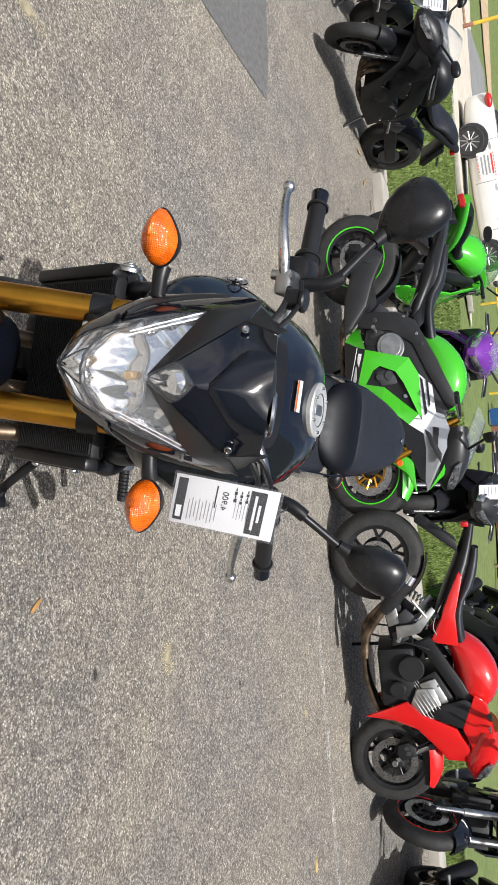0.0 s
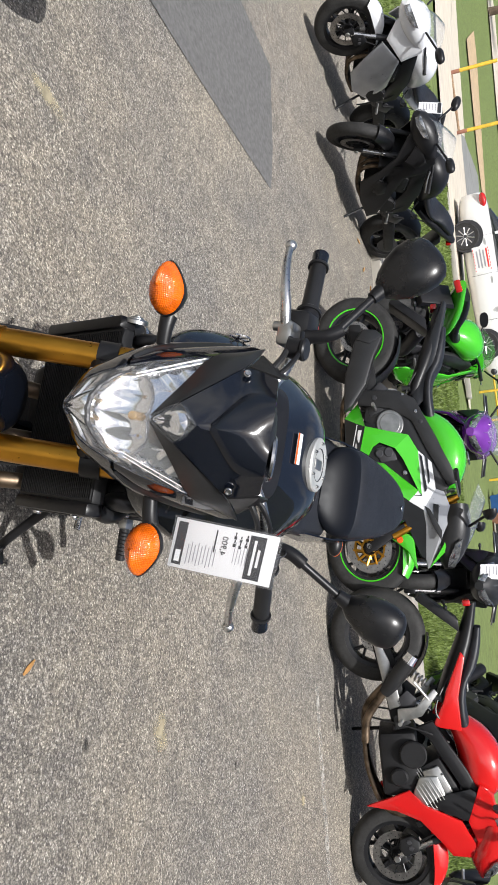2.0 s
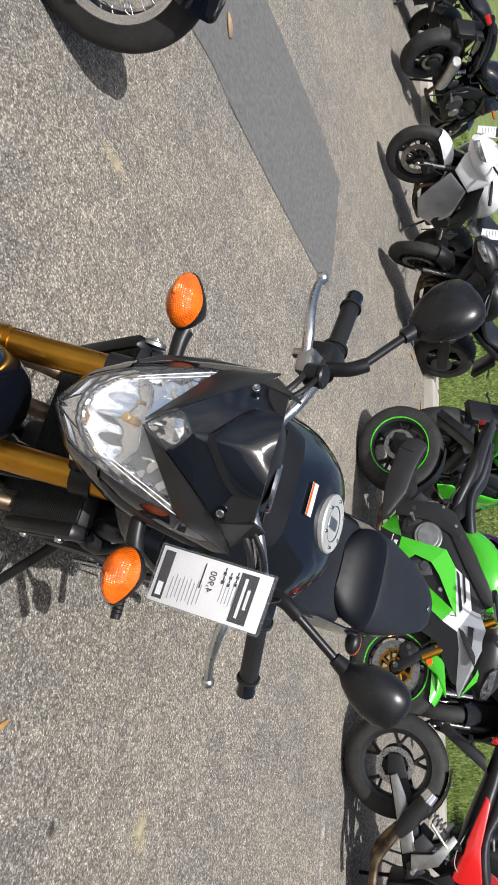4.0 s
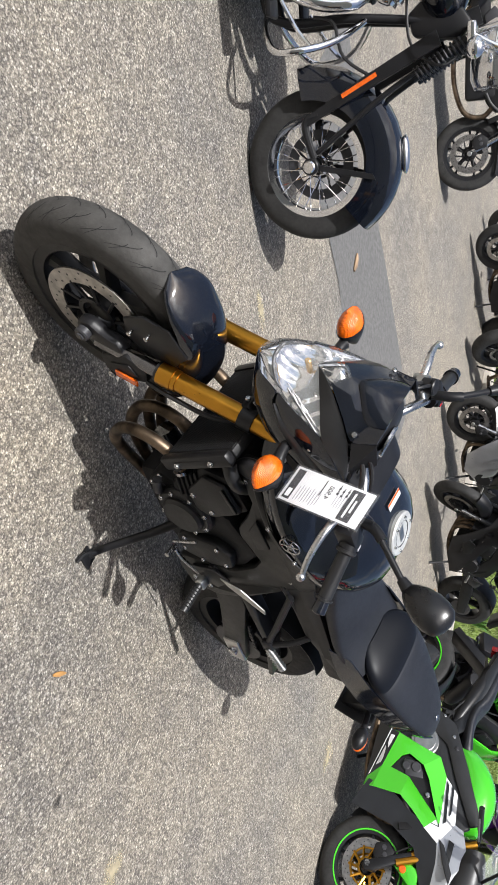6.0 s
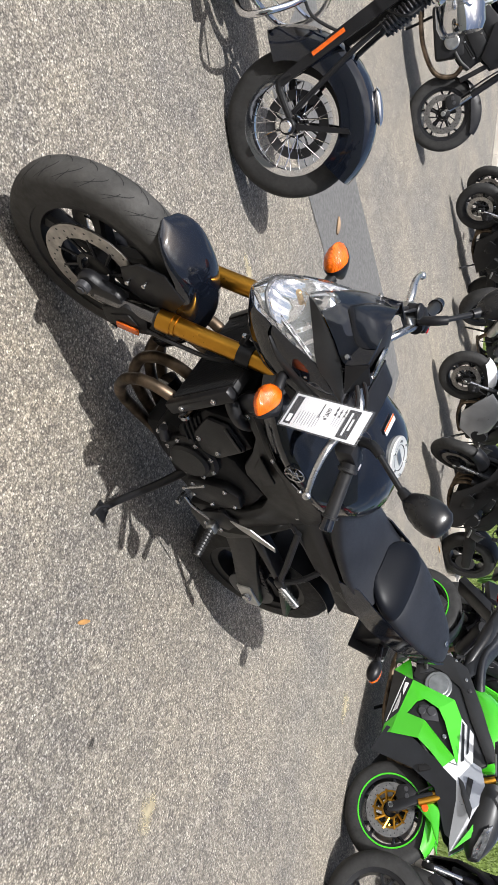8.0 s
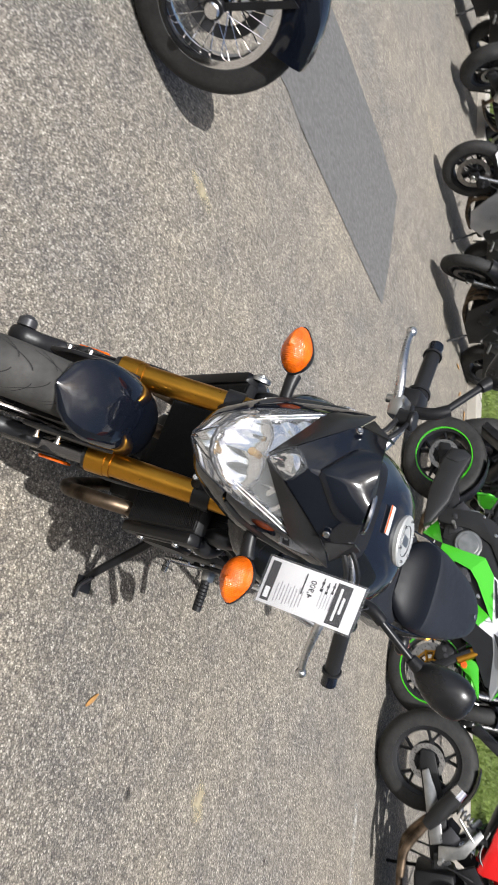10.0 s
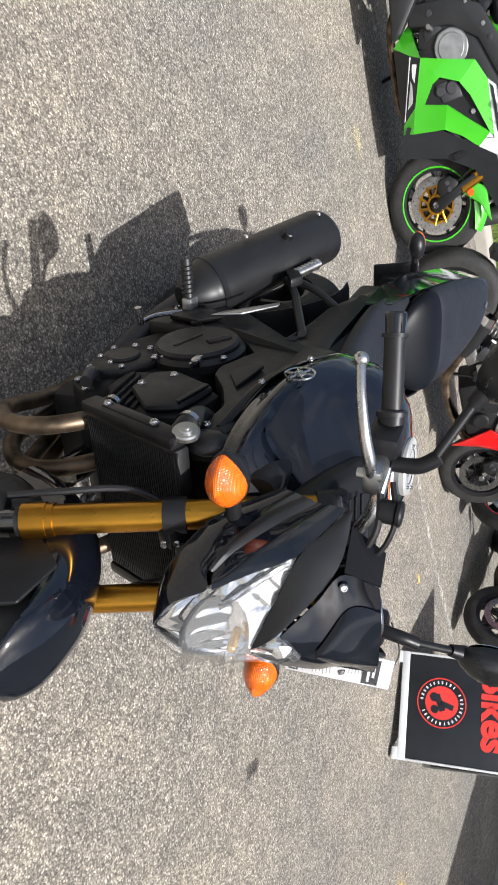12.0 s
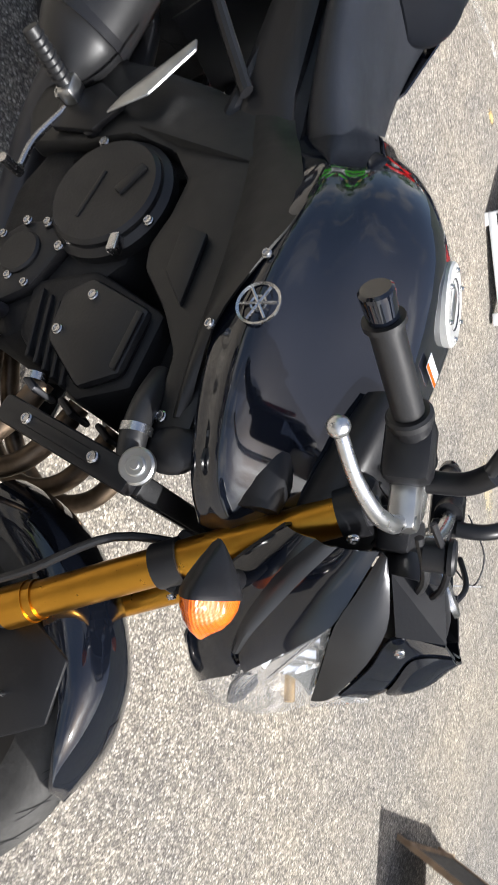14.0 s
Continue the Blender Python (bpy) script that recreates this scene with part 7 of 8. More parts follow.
    part("exhaust_pipe", tube([(-0.06, 0.66, 0.60), (-0.12, 0.59, 0.53), (-0.155, 0.605, 0.38), (-0.165, 0.70, 0.23), (-0.17, 0.82, 0.155), (-0.17, 1.2, 0.145), (-0.17, 1.5, 0.17)], 0.027, 16), CHROME, b, "chrome exhaust pipe")
    part("exhaust_pipe", tube([(-0.07, 1.06, 0.58), (-0.15, 1.12, 0.50), (-0.17, 1.10, 0.35), (-0.175, 1.2, 0.235), (-0.175, 1.5, 0.24)], 0.027, 16), CHROME, b)
    for z0 in (0.17, 0.25):
        part("muffler", tube([(-0.172, 1.45, z0), (-0.175, 1.55, z0 + 0.005), (-0.18, 2.1, z0 + 0.03), (-0.18, 2.15, z0 + 0.032)], [0.03, 0.046, 0.05, 0.042], 18), CHROME, b)
    part("engine_guard", tube([(-0.05, 0.535, 0.56), (-0.20, 0.46, 0.47), (-0.30, 0.43, 0.36), (-0.30, 0.44, 0.24), (-0.18, 0.54, 0.17), (-0.08, 0.60, 0.16)], 0.014, 12), CHROME, b, "chrome crash bar")
    part("engine_guard", tube([(0.05, 0.535, 0.56), (0.20, 0.46, 0.47), (0.30, 0.43, 0.36), (0.30, 0.44, 0.24), (0.18, 0.54, 0.17), (0.08, 0.60, 0.16)], 0.014, 12), CHROME, b)
    for sx in (1, -1):
        part("floorboard", join(box(sx * 0.20, 0.56, 0.215, sx * 0.31, 0.86, 0.24, 0.01), rod((sx * 0.12, 0.70, 0.20), (sx * 0.24, 0.70, 0.22), 0.012, 8)), BLACK_SATIN, b)
        part("pedal", tube([(sx * 0.22, 0.62, 0.26), (sx * 0.26, 0.50, 0.33), (sx * 0.29, 0.44, 0.38)], 0.009, 8), CHROME, b)
    part("throttle_cable", tube([(-0.06, 0.40, 0.96), (-0.10, 0.33, 0.86), (-0.09, 0.42, 0.74), (-0.05, 0.60, 0.72)], 0.006, 8), GRIP, b)
    part("brake_hose", tube([(-0.11, 0.30, 0.62), (-0.13, 0.40, 0.48), (-0.12, 0.53, 0.44), (-0.12, 0.56, 0.36)], 0.007, 8), GRIP, b)
    # rear
    wheel(b, "rear_wheel", 1.66, 0.33, 0.335, 0.16, 0.205, 0, CHROME, (-1,), 0.14, wire=True)
    rows = []
    for k in range(15):
        a = radians(8 + k * 12)
        rows.append([(xx, 1.66 - (0.375 - d) * math.cos(a), 0.33 + (0.375 - d) * math.sin(a)) for xx, d in ((-0.115, 0.09), (-0.11, 0.04), (-0.08, 0.01), (0, 0), (0.08, 0.01), (0.11, 0.04), (0.115, 0.09))])
    part("rear_fender", skin(rows, 0.004), BLACK_GLOSS, b)
    part("tail_light", body_at((0, 2.04, 0.50), (0.045, 0.03, 0.03)), REDLENS, b)
    for sx in (1, -1):
        part("rear_shock", rod((sx * 0.15, 1.25, 0.62), (sx * 0.15, 1.55, 0.36), 0.022, 12), CHROME, b)
        part("saddle_bag", body_loft_box((sx * 0.24, 1.68, 0.50), (0.09, 0.24, 0.15)), BLACK_SATIN, b)
    part("kickstand", tube([(0.12, 0.85, 0.2), (0.24, 0.80, 0.10), (0.31, 0.78, 0.005)], 0.012, 8), BLACK_SATIN, b)


def tube_raw(pts, r, n):
    bm = bmesh.new()
    rings = []
    for i, p in enumerate(pts):
        d = (pts[min(i + 1, len(pts) - 1)] - pts[max(i - 1, 0)]).normalized()
        a, c = frame_of(d)
        rings.append([bm.verts.new(p + (a * math.cos(k * 2 * math.pi / n) + c * math.sin(k * 2 * math.pi / n)) * r) for k in range(n)])
    for q, s in zip(rings, rings[1:]):
        for k in range(n):
            bm.faces.new((q[k], q[(k + 1) % n], s[(k + 1) % n], s[k]))
    return bm


def body_loft_y(prof, z):
    return loft([[(r * math.sin(a), y, z + r * math.cos(a)) for a in [k * 2 * math.pi / 28 for k in range(28)]] for y, r in prof])


def body_loft_box(c, half):
    return box(c[0] - half[0], c[1] - half[1], c[2] - half[2], c[0] + half[0], c[1] + half[1], c[2] + half[2], 0.04)


cruiser()

# ---- other motorcycles ----


HEADGLASS = mat("silvered_headlight", (0.34, 0.35, 0.37), 0.12, 0.75, 0.7, 22, coat=1.0)


def green_fairing(b):
    """Creased lime green lower fairing, white and silver upper fairing, grey spar and angular muffler."""
    A, B, C, D = (0.225, 0.302, 0.150), (0.136, 0.195, 0.125), (0.079, 0.283, 0.187), (0.053, 0.343, 0.198)
    E, E2, F = (-0.024, 0.635, 0.196), (-0.129, 0.691, 0.186), (-0.422, 0.689, 0.184)
    V1, V2, V3, V4, V5, V6 = (-0.173, 0.329, 0.214), (-0.086, 0.387, 0.214), (-0.061, 0.433, 0.214), (-0.106, 0.535, 0.214), (-0.187, 0.588, 0.212), (-0.385, 0.668, 0.200)
    H, HB, FB, F2, F3, F4 = (-0.202, 0.453, 0.226), (-0.318, 0.420, 0.224), (-0.295, 0.174, 0.140), (-0.303, 0.236, 0.180), (-0.371, 0.512, 0.192), (-0.445, 0.599, 0.186)
    S0, S1 = (-0.248, 0.189, 0.162), (-0.175, 0.272, 0.204)

    def pair(name, polys, material, thick=0.006, label=""):
        for q in (1, -1):
            bm = facets(polys, thick)
            if q < 0:
                bmesh.ops.transform(bm, verts=bm.verts, matrix=Matrix.Diagonal((-1, 1, 1, 1)))
                bmesh.ops.reverse_faces(bm, faces=bm.faces)
            ob = part(name, bm, material, b, label, smooth=14)
        return ob
    pair("side_fairing", [[A, B, C, D], [D, E, V4, V3, V2], [D, V2, V1, S1], [E, E2, F, V6, V5, V4], [V1, H, HB, F2], [V1, F2, S1], [H, V6, F4, F3, HB], [S1, F2, FB, S0]], GREEN, 0.006, "creased lime green side fairing")
    pair("fairing_vent", [[(y, z, 0.186) for y, z, x in (V1, V2, V3, V4, V5, V6, H)]], BLACK_MATT)
    pair("lower_strip", [[C, D, S1, S0], [B, C, S0, FB]], SIGNBLACK)
    pair("strip_mark", [[tuple(lerp(lerp(C, D, u), lerp(S0, S1, u), q) + Vector((0, 0, 0.005))) for u, q in ((0.30, 0.12), (0.68, 0.12), (0.68, 0.82), (0.30, 0.82))]], SIGNWHITE, 0.003)
    pair("strip_edge", [[tuple(lerp(lerp(C, D, u), lerp(S0, S1, u), q) + Vector((0, 0, 0.004))) for u, q in ((0.02, 0.02), (0.10, 0.02), (0.10, 0.96), (0.02, 0.96))]], SIGNWHITE, 0.003)
    pair("white_graphic", [[E2, (-0.210, 0.775, 0.184), (-0.380, 0.785, 0.180), F], [F, (-0.380, 0.785, 0.180), (-0.505, 0.690, 0.180), F4, (-0.405, 0.575, 0.189), V6]], WHITE)
    pair("black_stripe", [[(-0.150, 0.698, 0.1895), (-0.170, 0.714, 0.1895), (-0.380, 0.728, 0.1870), (-0.395, 0.710, 0.1870)]], SIGNBLACK, 0.003)
    pair("black_stripe", [[(-0.160, 0.735, 0.1895), (-0.185, 0.750, 0.1890), (-0.330, 0.752, 0.1865), (-0.345, 0.740, 0.1870)]], SIGNBLACK, 0.003)
    pair("black_stripe", [[(-0.395, 0.600, 0.1905), (-0.410, 0.614, 0.1900), (-0.420, 0.690, 0.1870), (-0.400, 0.685, 0.1880)]], SIGNBLACK, 0.003)
    pair("upper_fairing", [[(-0.380, 0.785, 0.180), (-0.399, 0.838, 0.176), (-0.553, 0.891, 0.150), (-0.640, 0.800, 0.168), (-0.505, 0.690, 0.180)], [(-0.553, 0.891, 0.150), (-0.720, 0.860, 0.110), (-0.858, 0.690, 0.050), (-0.640, 0.800, 0.168)], [(-0.640, 0.800, 0.168), (-0.858, 0.690, 0.050), (-0.800, 0.680, 0.100), (-0.600, 0.700, 0.160), (-0.505, 0.690, 0.180)]], SILVER, 0.006, "silver upper fairing")
    pair("fairing_mark", [[(-0.470, 0.760, 0.1855), (-0.480, 0.795, 0.1830), (-0.590, 0.780, 0.1780), (-0.570, 0.755, 0.1795)]], SPAR, 0.003)
    pair("nose_edge", [[(-0.600, 0.868, 0.143), (-0.740, 0.842, 0.108), (-0.850, 0.705, 0.056), (-0.730, 0.800, 0.124)]], GREEN, 0.004)
    pair("inner_fairing", [[(-0.412, 0.120, 0.120), (-0.262, 0.206, 0.176), (-0.302, 0.375, 0.190), (-0.387, 0.512, 0.186), (-0.416, 0.601, 0.184), (-0.505, 0.690, 0.178), (-0.600, 0.700, 0.158), (-0.560, 0.560, 0.150), (-0.470, 0.400, 0.140)], [(-0.600, 0.700, 0.158), (-0.800, 0.680, 0.098), (-0.780, 0.650, 0.080), (-0.560, 0.560, 0.150)]], SIGNBLACK)
    for q in (1, -1):
        part("frame_spar", slab([(0.31, 0.30), (0.285, 0.58), (0.22, 0.70), (-0.05, 0.825), (-0.34, 0.945), (-0.37, 0.87), (-0.12, 0.745), (0.07, 0.665), (0.165, 0.52), (0.20, 0.30)], q * 0.150, q * 0.180, bevel=0.012), SPAR, b, "dark grey twin-spar frame")
        for y, z, r in ((0.245, 0.42, 0.018), (0.13, 0.70, 0.012), (0.06, 0.73, 0.014), (0.25, 0.62, 0.010)):
            part("bolt", join(disc((q * 0.179, y, z), (q, 0, 0), r, 0.006, 18, 0.002), disc((q * 0.184, y, z), (q, 0, 0), r * 0.5, 0.004, 12, 0.001)), DARKGREY if r > 0.013 else STEEL, b)
        part("engine_cover", join(disc((q * 0.165, 0.062, 0.515), (q, 0, 0), 0.095, 0.016, 36, 0.006), disc((q * 0.178, 0.062, 0.515), (q, 0, 0), 0.072, 0.010, 36, 0.005)), DARKGREY if q > 0 else ALU, b)
        part("pump_cover", join(disc((q * 0.184, -0.125, 0.490), (q, 0, 0), 0.034, 0.018, 24, 0.006), disc((q * 0.184, -0.130, 0.425), (q, 0, 0), 0.028, 0.016, 20, 0.006), slab([(-0.095, 0.40), (-0.085, 0.46), (-0.125, 0.535), (-0.180, 0.545), (-0.190, 0.43)], q * 0.180, q * 0.196, bevel=0.008)), DARKGREY, b)
        part("bolt", disc((q * 0.186, -0.265, 0.590), (q, 0, 0), 0.016, 0.012, 16, 0.004), STEEL, b)
    part("muffler_shell", slab([(0.155, 0.199), (0.187, 0.262), (0.328, 0.374), (0.50, 0.44), (0.650, 0.525), (0.70, 0.475), (0.715, 0.375), (0.642, 0.317), (0.40, 0.225)], -0.150, -0.232, bevel=0.022), SPAR, b, "angular dark grey muffler")
    part("muffler_end", slab([(0.645, 0.515), (0.690, 0.468), (0.703, 0.385), (0.635, 0.330), (0.60, 0.42)], -0.228, -0.238, bevel=0.004), SATINGREY, b)
    part("tail_panel", slab([(0.167, 0.705), (0.228, 0.672), (0.467, 0.775), (0.69, 0.868), (0.90, 0.975), (0.87, 1.0), (0.57, 0.905), (0.36, 0.835), (0.22, 0.78)], -0.108, 0.108, bevel=0.018), SIGNBLACK, b)
    for q in (1, -1):
        part("shock_bracket", slab([(0.205, 0.485), (0.235, 0.555), (0.290, 0.590), (0.300, 0.530), (0.262, 0.455)], q * 0.150, q * 0.162, bevel=0.004), ALU, b, "bare silver bracket")
        part("fork_lower", slab([(-0.745, 0.285), (-0.735, 0.345), (-0.610, 0.565), (-0.575, 0.550), (-0.665, 0.340), (-0.700, 0.270)], q * 0.098, q * 0.132, bevel=0.010), BLACK_SATIN, b)
        part("fork_sleeve", rod((q * 0.118, -0.655, 0.47), (q * 0.118, -0.600, 0.60), 0.022, 14), GOLD, b)
        part("fender_wing", slab([(-0.665, 0.455), (-0.620, 0.515), (-0.655, 0.610), (-0.860, 0.618), (-0.800, 0.585), (-0.745, 0.560)], q * 0.092, q * 0.112, bevel=0.008), GREEN, b)
        part("front_reflector", disc((q * 0.112, -0.675, 0.515), (q, 0, 0), 0.022, 0.008, 20, 0.003), AMBER, b)
        part("grey_flash", slab([(-0.480, 0.700), (-0.505, 0.735), (-0.640, 0.800), (-0.700, 0.790), (-0.590, 0.735)], q * 0.168, q * 0.186, bevel=0.002), SPAR, b)


def red_extras(b):
    """Bare silver engine head, shock linkage and short upswept silencer."""
    for q in (1, -1):
        part("cylinder_head", moved(join(slab([(-0.13, -0.05), (-0.12, 0.09), (0.05, 0.12), (0.10, 0.02), (0.03, -0.07)], q * 0.175, q * 0.192, bevel=0.010), *[box(q * 0.190, -0.11, -0.035 + 0.022 * k, q * 0.198, 0.06, -0.028 + 0.022 * k, 0.002) for k in range(6)]), pose(0, -0.27, 0.52, -28)), ALU, b, "bare silver cylinder head")
        part("clutch_cover", join(disc((q * 0.19, -0.03, 0.47), (q, 0, 0), 0.085, 0.024, 36, 0.008), *[disc((q * 0.205, -0.03 + 0.074 * math.cos(k), 0.47 + 0.074 * math.sin(k)), (q, 0, 0), 0.006, 0.012, 8, 0.001) for k in range(6)]), BLACK_MATT, b)
        part("alternator_cover", disc((q * 0.18, -0.17, 0.37), (q, 0, 0), 0.055, 0.030, 30, 0.010), BLACK_MATT, b)
        part("foot_bracket", join(slab([(0.16, 0.40), (0.20, 0.55), (0.34, 0.66), (0.37, 0.64), (0.26, 0.52), (0.25, 0.40)], q * 0.165, q * 0.178, bevel=0.004), rod((q * 0.17, 0.30, 0.60), (q * 0.18, 0.42, 0.52), 0.010, 8)), ALU, b)
        part("seat_cowl", slab([(0.088, 0.785), (0.113, 0.656), (0.133, 0.611), (0.279, 0.690), (0.352, 0.715), (0.590, 0.828), (0.550, 0.852), (0.300, 0.785)], q * 0.120, q * 0.150, bevel=0.012), RED, b)
    part("silencer", tube([(-0.19, 0.36, 0.33), (-0.205, 0.44, 0.40), (-0.215, 0.56, 0.50)], [0.036, 0.052, 0.052], 20), SPAR, b, "black and chrome silencer")
    part("link_pipe", tube([(-0.17, 0.05, 0.18), (-0.185, 0.20, 0.205), (-0.19, 0.33, 0.30), (-0.19, 0.38, 0.345)], 0.026, 12), PIPE, b, "heat-stained link pipe")
    for k in range(5):
        part("spring_coil", disc((-0.12, 0.40 + 0.018 * k, 0.585 - 0.02 * k), (0, 0.66, -0.75), 0.030, 0.010, 18, 0.003), ALU, b)
    part("swingarm_plate", slab([(0.24, 0.35), (0.26, 0.43), (0.55, 0.38), (0.68, 0.33), (0.66, 0.29)], -0.137, -0.150, bevel=0.006), ALU, b, "bare aluminium swingarm")
    part("silencer_tip", rod((-0.214, 0.555, 0.497), (-0.218, 0.60, 0.535), 0.053, 20, 0.046), CHROME, b)


RED_PANELS = [
    ("side_fairing", RED, 0.205, [(-0.354, 0.149), (-0.300, 0.300), (-0.251, 0.421), (-0.345, 0.510), (-0.443, 0.723), (-0.600, 0.790), (-0.720, 0.800), (-0.700, 0.650), (-0.586, 0.585), (-0.437, 0.475), (-0.378, 0.336)]),
    ("upper_fairing", RED, 0.20, [(-0.228, 0.849), (-0.280, 0.925), (-0.450, 0.950), (-0.620, 0.990), (-0.800, 0.880), (-0.740, 0.790), (-0.590, 0.805), (-0.443, 0.760)]),
    ("infill_panel", BLACK_SATIN, 0.192, [(-0.250, 0.790), (-0.300, 0.860), (-0.450, 0.770), (-0.345, 0.525), (-0.295, 0.600)]),
]
RED_SPAR = [(0.12, 0.49), (0.165, 0.61), (-0.15, 0.79), (-0.40, 0.90), (-0.43, 0.84), (-0.20, 0.715), (0.06, 0.57)]
sport_bike("motorcycle", (0.01, 3.36), (-1.49, 3.40), 8, "lime green sport motorcycle with white and black graphics", GREEN, SILVER, WHITE, GREEN, gold=True, panels=[], muffler="none", extra=green_fairing, zs=0.93, tail_mat=BLACK_SATIN, fender_mat=GREEN, frame_mat=SPAR, nose_mat=SPAR)
sport_bike("motorcycle", (1.92, 3.42), (0.57, 3.27), 8, "bright red sport motorcycle with bare engine", RED, RED, panels=RED_PANELS, cover=ALU, muffler="none", tail_mat=BLACK_SATIN, extra=red_extras, spar=RED_SPAR)
sport_bike("motorcycle", (-3.5, 3.95), (-3.15, 5.15), 8, "black sport motorcycle with a white price tag", BLACK_SATIN, tag=True, steer=28)
sport_bike("motorcycle", (-4.5, 3.84), (-4.4, 5.15), 8, "white and silver sport motorcycle", WHITE, WHITE, fender_mat=WHITE, steer=-12, tag=True, panels=[("side_fairing", SILVER, 0.21, [(-0.60, 0.60), (-0.40, 0.72), (-0.10, 0.55), (0.05, 0.35), (-0.10, 0.22), (-0.34, 0.26), (-0.50, 0.42)]), ("upper_fairing", WHITE, 0.212, [(-0.78, 0.84), (-0.68, 0.97), (-0.45, 0.93), (-0.40, 0.74), (-0.62, 0.64), (-0.74, 0.74)])])
sport_bike("motorcycle", (-6.45, 5.65), (-6.10, 4.28), 8, "black naked motorcycle with bright muffler", BLACK_GLOSS, faired=False, muffler="alu")
sport_bike("motorcycle", (-7.23, 3.52), (-7.3, 4.95), 8, "black sport motorcycle with a white price tag", BLACK_SATIN, tag=True, steer=-10)
sport_bike("motorcycle", (-8.3, 3.85), (-8.4, 5.25), 8, "black sport motorcycle in the row", BLACK_GLOSS)
sport_bike("motorcycle", (-6.20, 1.84), (-6.86, 0.29), 8, "black naked motorcycle standing behind the cruiser", BLACK_GLOSS, faired=False, accent=BLACK_SATIN, zs=1.083)
sport_bike("motorcycle", (-1.70, 5.58), (-1.85, 4.15), 8, "green sport motorcycle with red tail light", GREEN, GREEN, frame_mat=SPAR)
sport_bike("motorcycle", (-1.05, 4.52), (-1.22, 5.92), 8, "purple sport motorcycle with tall screen", PURPLE, PURPLE)
sport_bike("motorcycle", (0.16, 4.12), (-0.02, 5.50), 8, "black sport motorcycle with clear screen and price tag", BLACK_SATIN, SPAR, tag=True)
sport_bike("motorcycle", (1.62, 5.25), (1.25, 6.6), 8, "black sport motorcycle on the grass edge", BLACK_SATIN, SPAR)
sport_bike("motorcycle", (2.42, 3.86), (2.75, 5.22), 8, "black naked motorcycle with silver forks and price tag", BLACK_GLOSS, faired=False, slider=ALU, stripe=REDLENS, tag=True, steer=20)
sport_bike("motorcycle", (3.02, 3.22), (3.25, 4.60), 8, "dark blue sport motorcycle beside the line", BLUE, BLUE, steer=25)

# ---- loose things on the lot ----
def ramp_mat():
    r = thing("ramp", pose(4.42, -0.15, 0.0), "dark rubber kerb ramp lying before the wall", "ramp")
    bm = bmesh.new()
    a = [bm.verts.new(v) for v in ((0, 0, 0), (0.10, 0.97, 0), (1.12, 0.97, 0), (1.12, 0, 0))]
    b_ = [bm.verts.new(v) for v in ((0.02, 0.01, 0.045), (0.12, 0.96, 0.045), (1.12, 0.96, 0.115), (1.12, 0.01, 0.115))]
    bm.faces.new(a)
    bm.faces.new(b_)
    for k in range(4):
        bm.faces.new((a[k], a[(k + 1) % 4], b_[(k + 1) % 4], b_[k]))
    bmesh.ops.recalc_face_normals(bm, faces=bm.faces)
    bmesh.ops.bevel(bm, geom=list(bm.edges), offset=0.006, segments=2, affect="EDGES")
    part("body", bm, RAMPGREY, r)
    part("edge_rail", rod((-0.006, 0.0, 0.035), (0.096, 0.98, 0.035), 0.018, 10), BLACK_SATIN, r)
    part("edge_rail", rod((0.03, 0.0, 0.052), (0.132, 0.97, 0.052), 0.010, 10), DARKGREY, r)
    part("side_rail", loft([[(0.0, -0.012, 0.0), (0.0, 0.012, 0.0), (0.0, 0.012, 0.05), (0.0, -0.012, 0.05)], [(1.12, -0.012, 0.0), (1.12, 0.012, 0.0), (1.12, 0.012, 0.125), (1.12, -0.012, 0.125)]]), BLACK_SATIN, r)


def weed(name, x, y, z, n, tall, seed):
    r = random.Random(seed)
    bm = bmesh.new()
    for _ in range(n):
        a, ln = r.uniform(0, 6.28), tall * r.uniform(0.5, 1.1)
        out = Vector((math.cos(a), math.sin(a), 0))
        base = Vector((x, y, z)) + out * r.uniform(0, 0.05)
        side = Vector((-out.y, out.x, 0)) * 0.008
        spread = r.uniform(0.2, 0.9)
        p1, p2 = base + out * ln * 0.3 * spread + Vector((0, 0, ln * 0.55)), base + out * ln * 0.8 * spread + Vector((0, 0, ln * 0.85))
        v = [bm.verts.new(q) for q in (base - side, base + side, p1 + side * 1.3, p1 - side * 1.3, p2)]
        bm.faces.new(v[:4])
        bm.faces.new((v[3], v[2], v[4]))
    return tagged(link(name, bm, LEAF, smooth=0), "tuft of green weeds at the foot of a wall", "weeds")


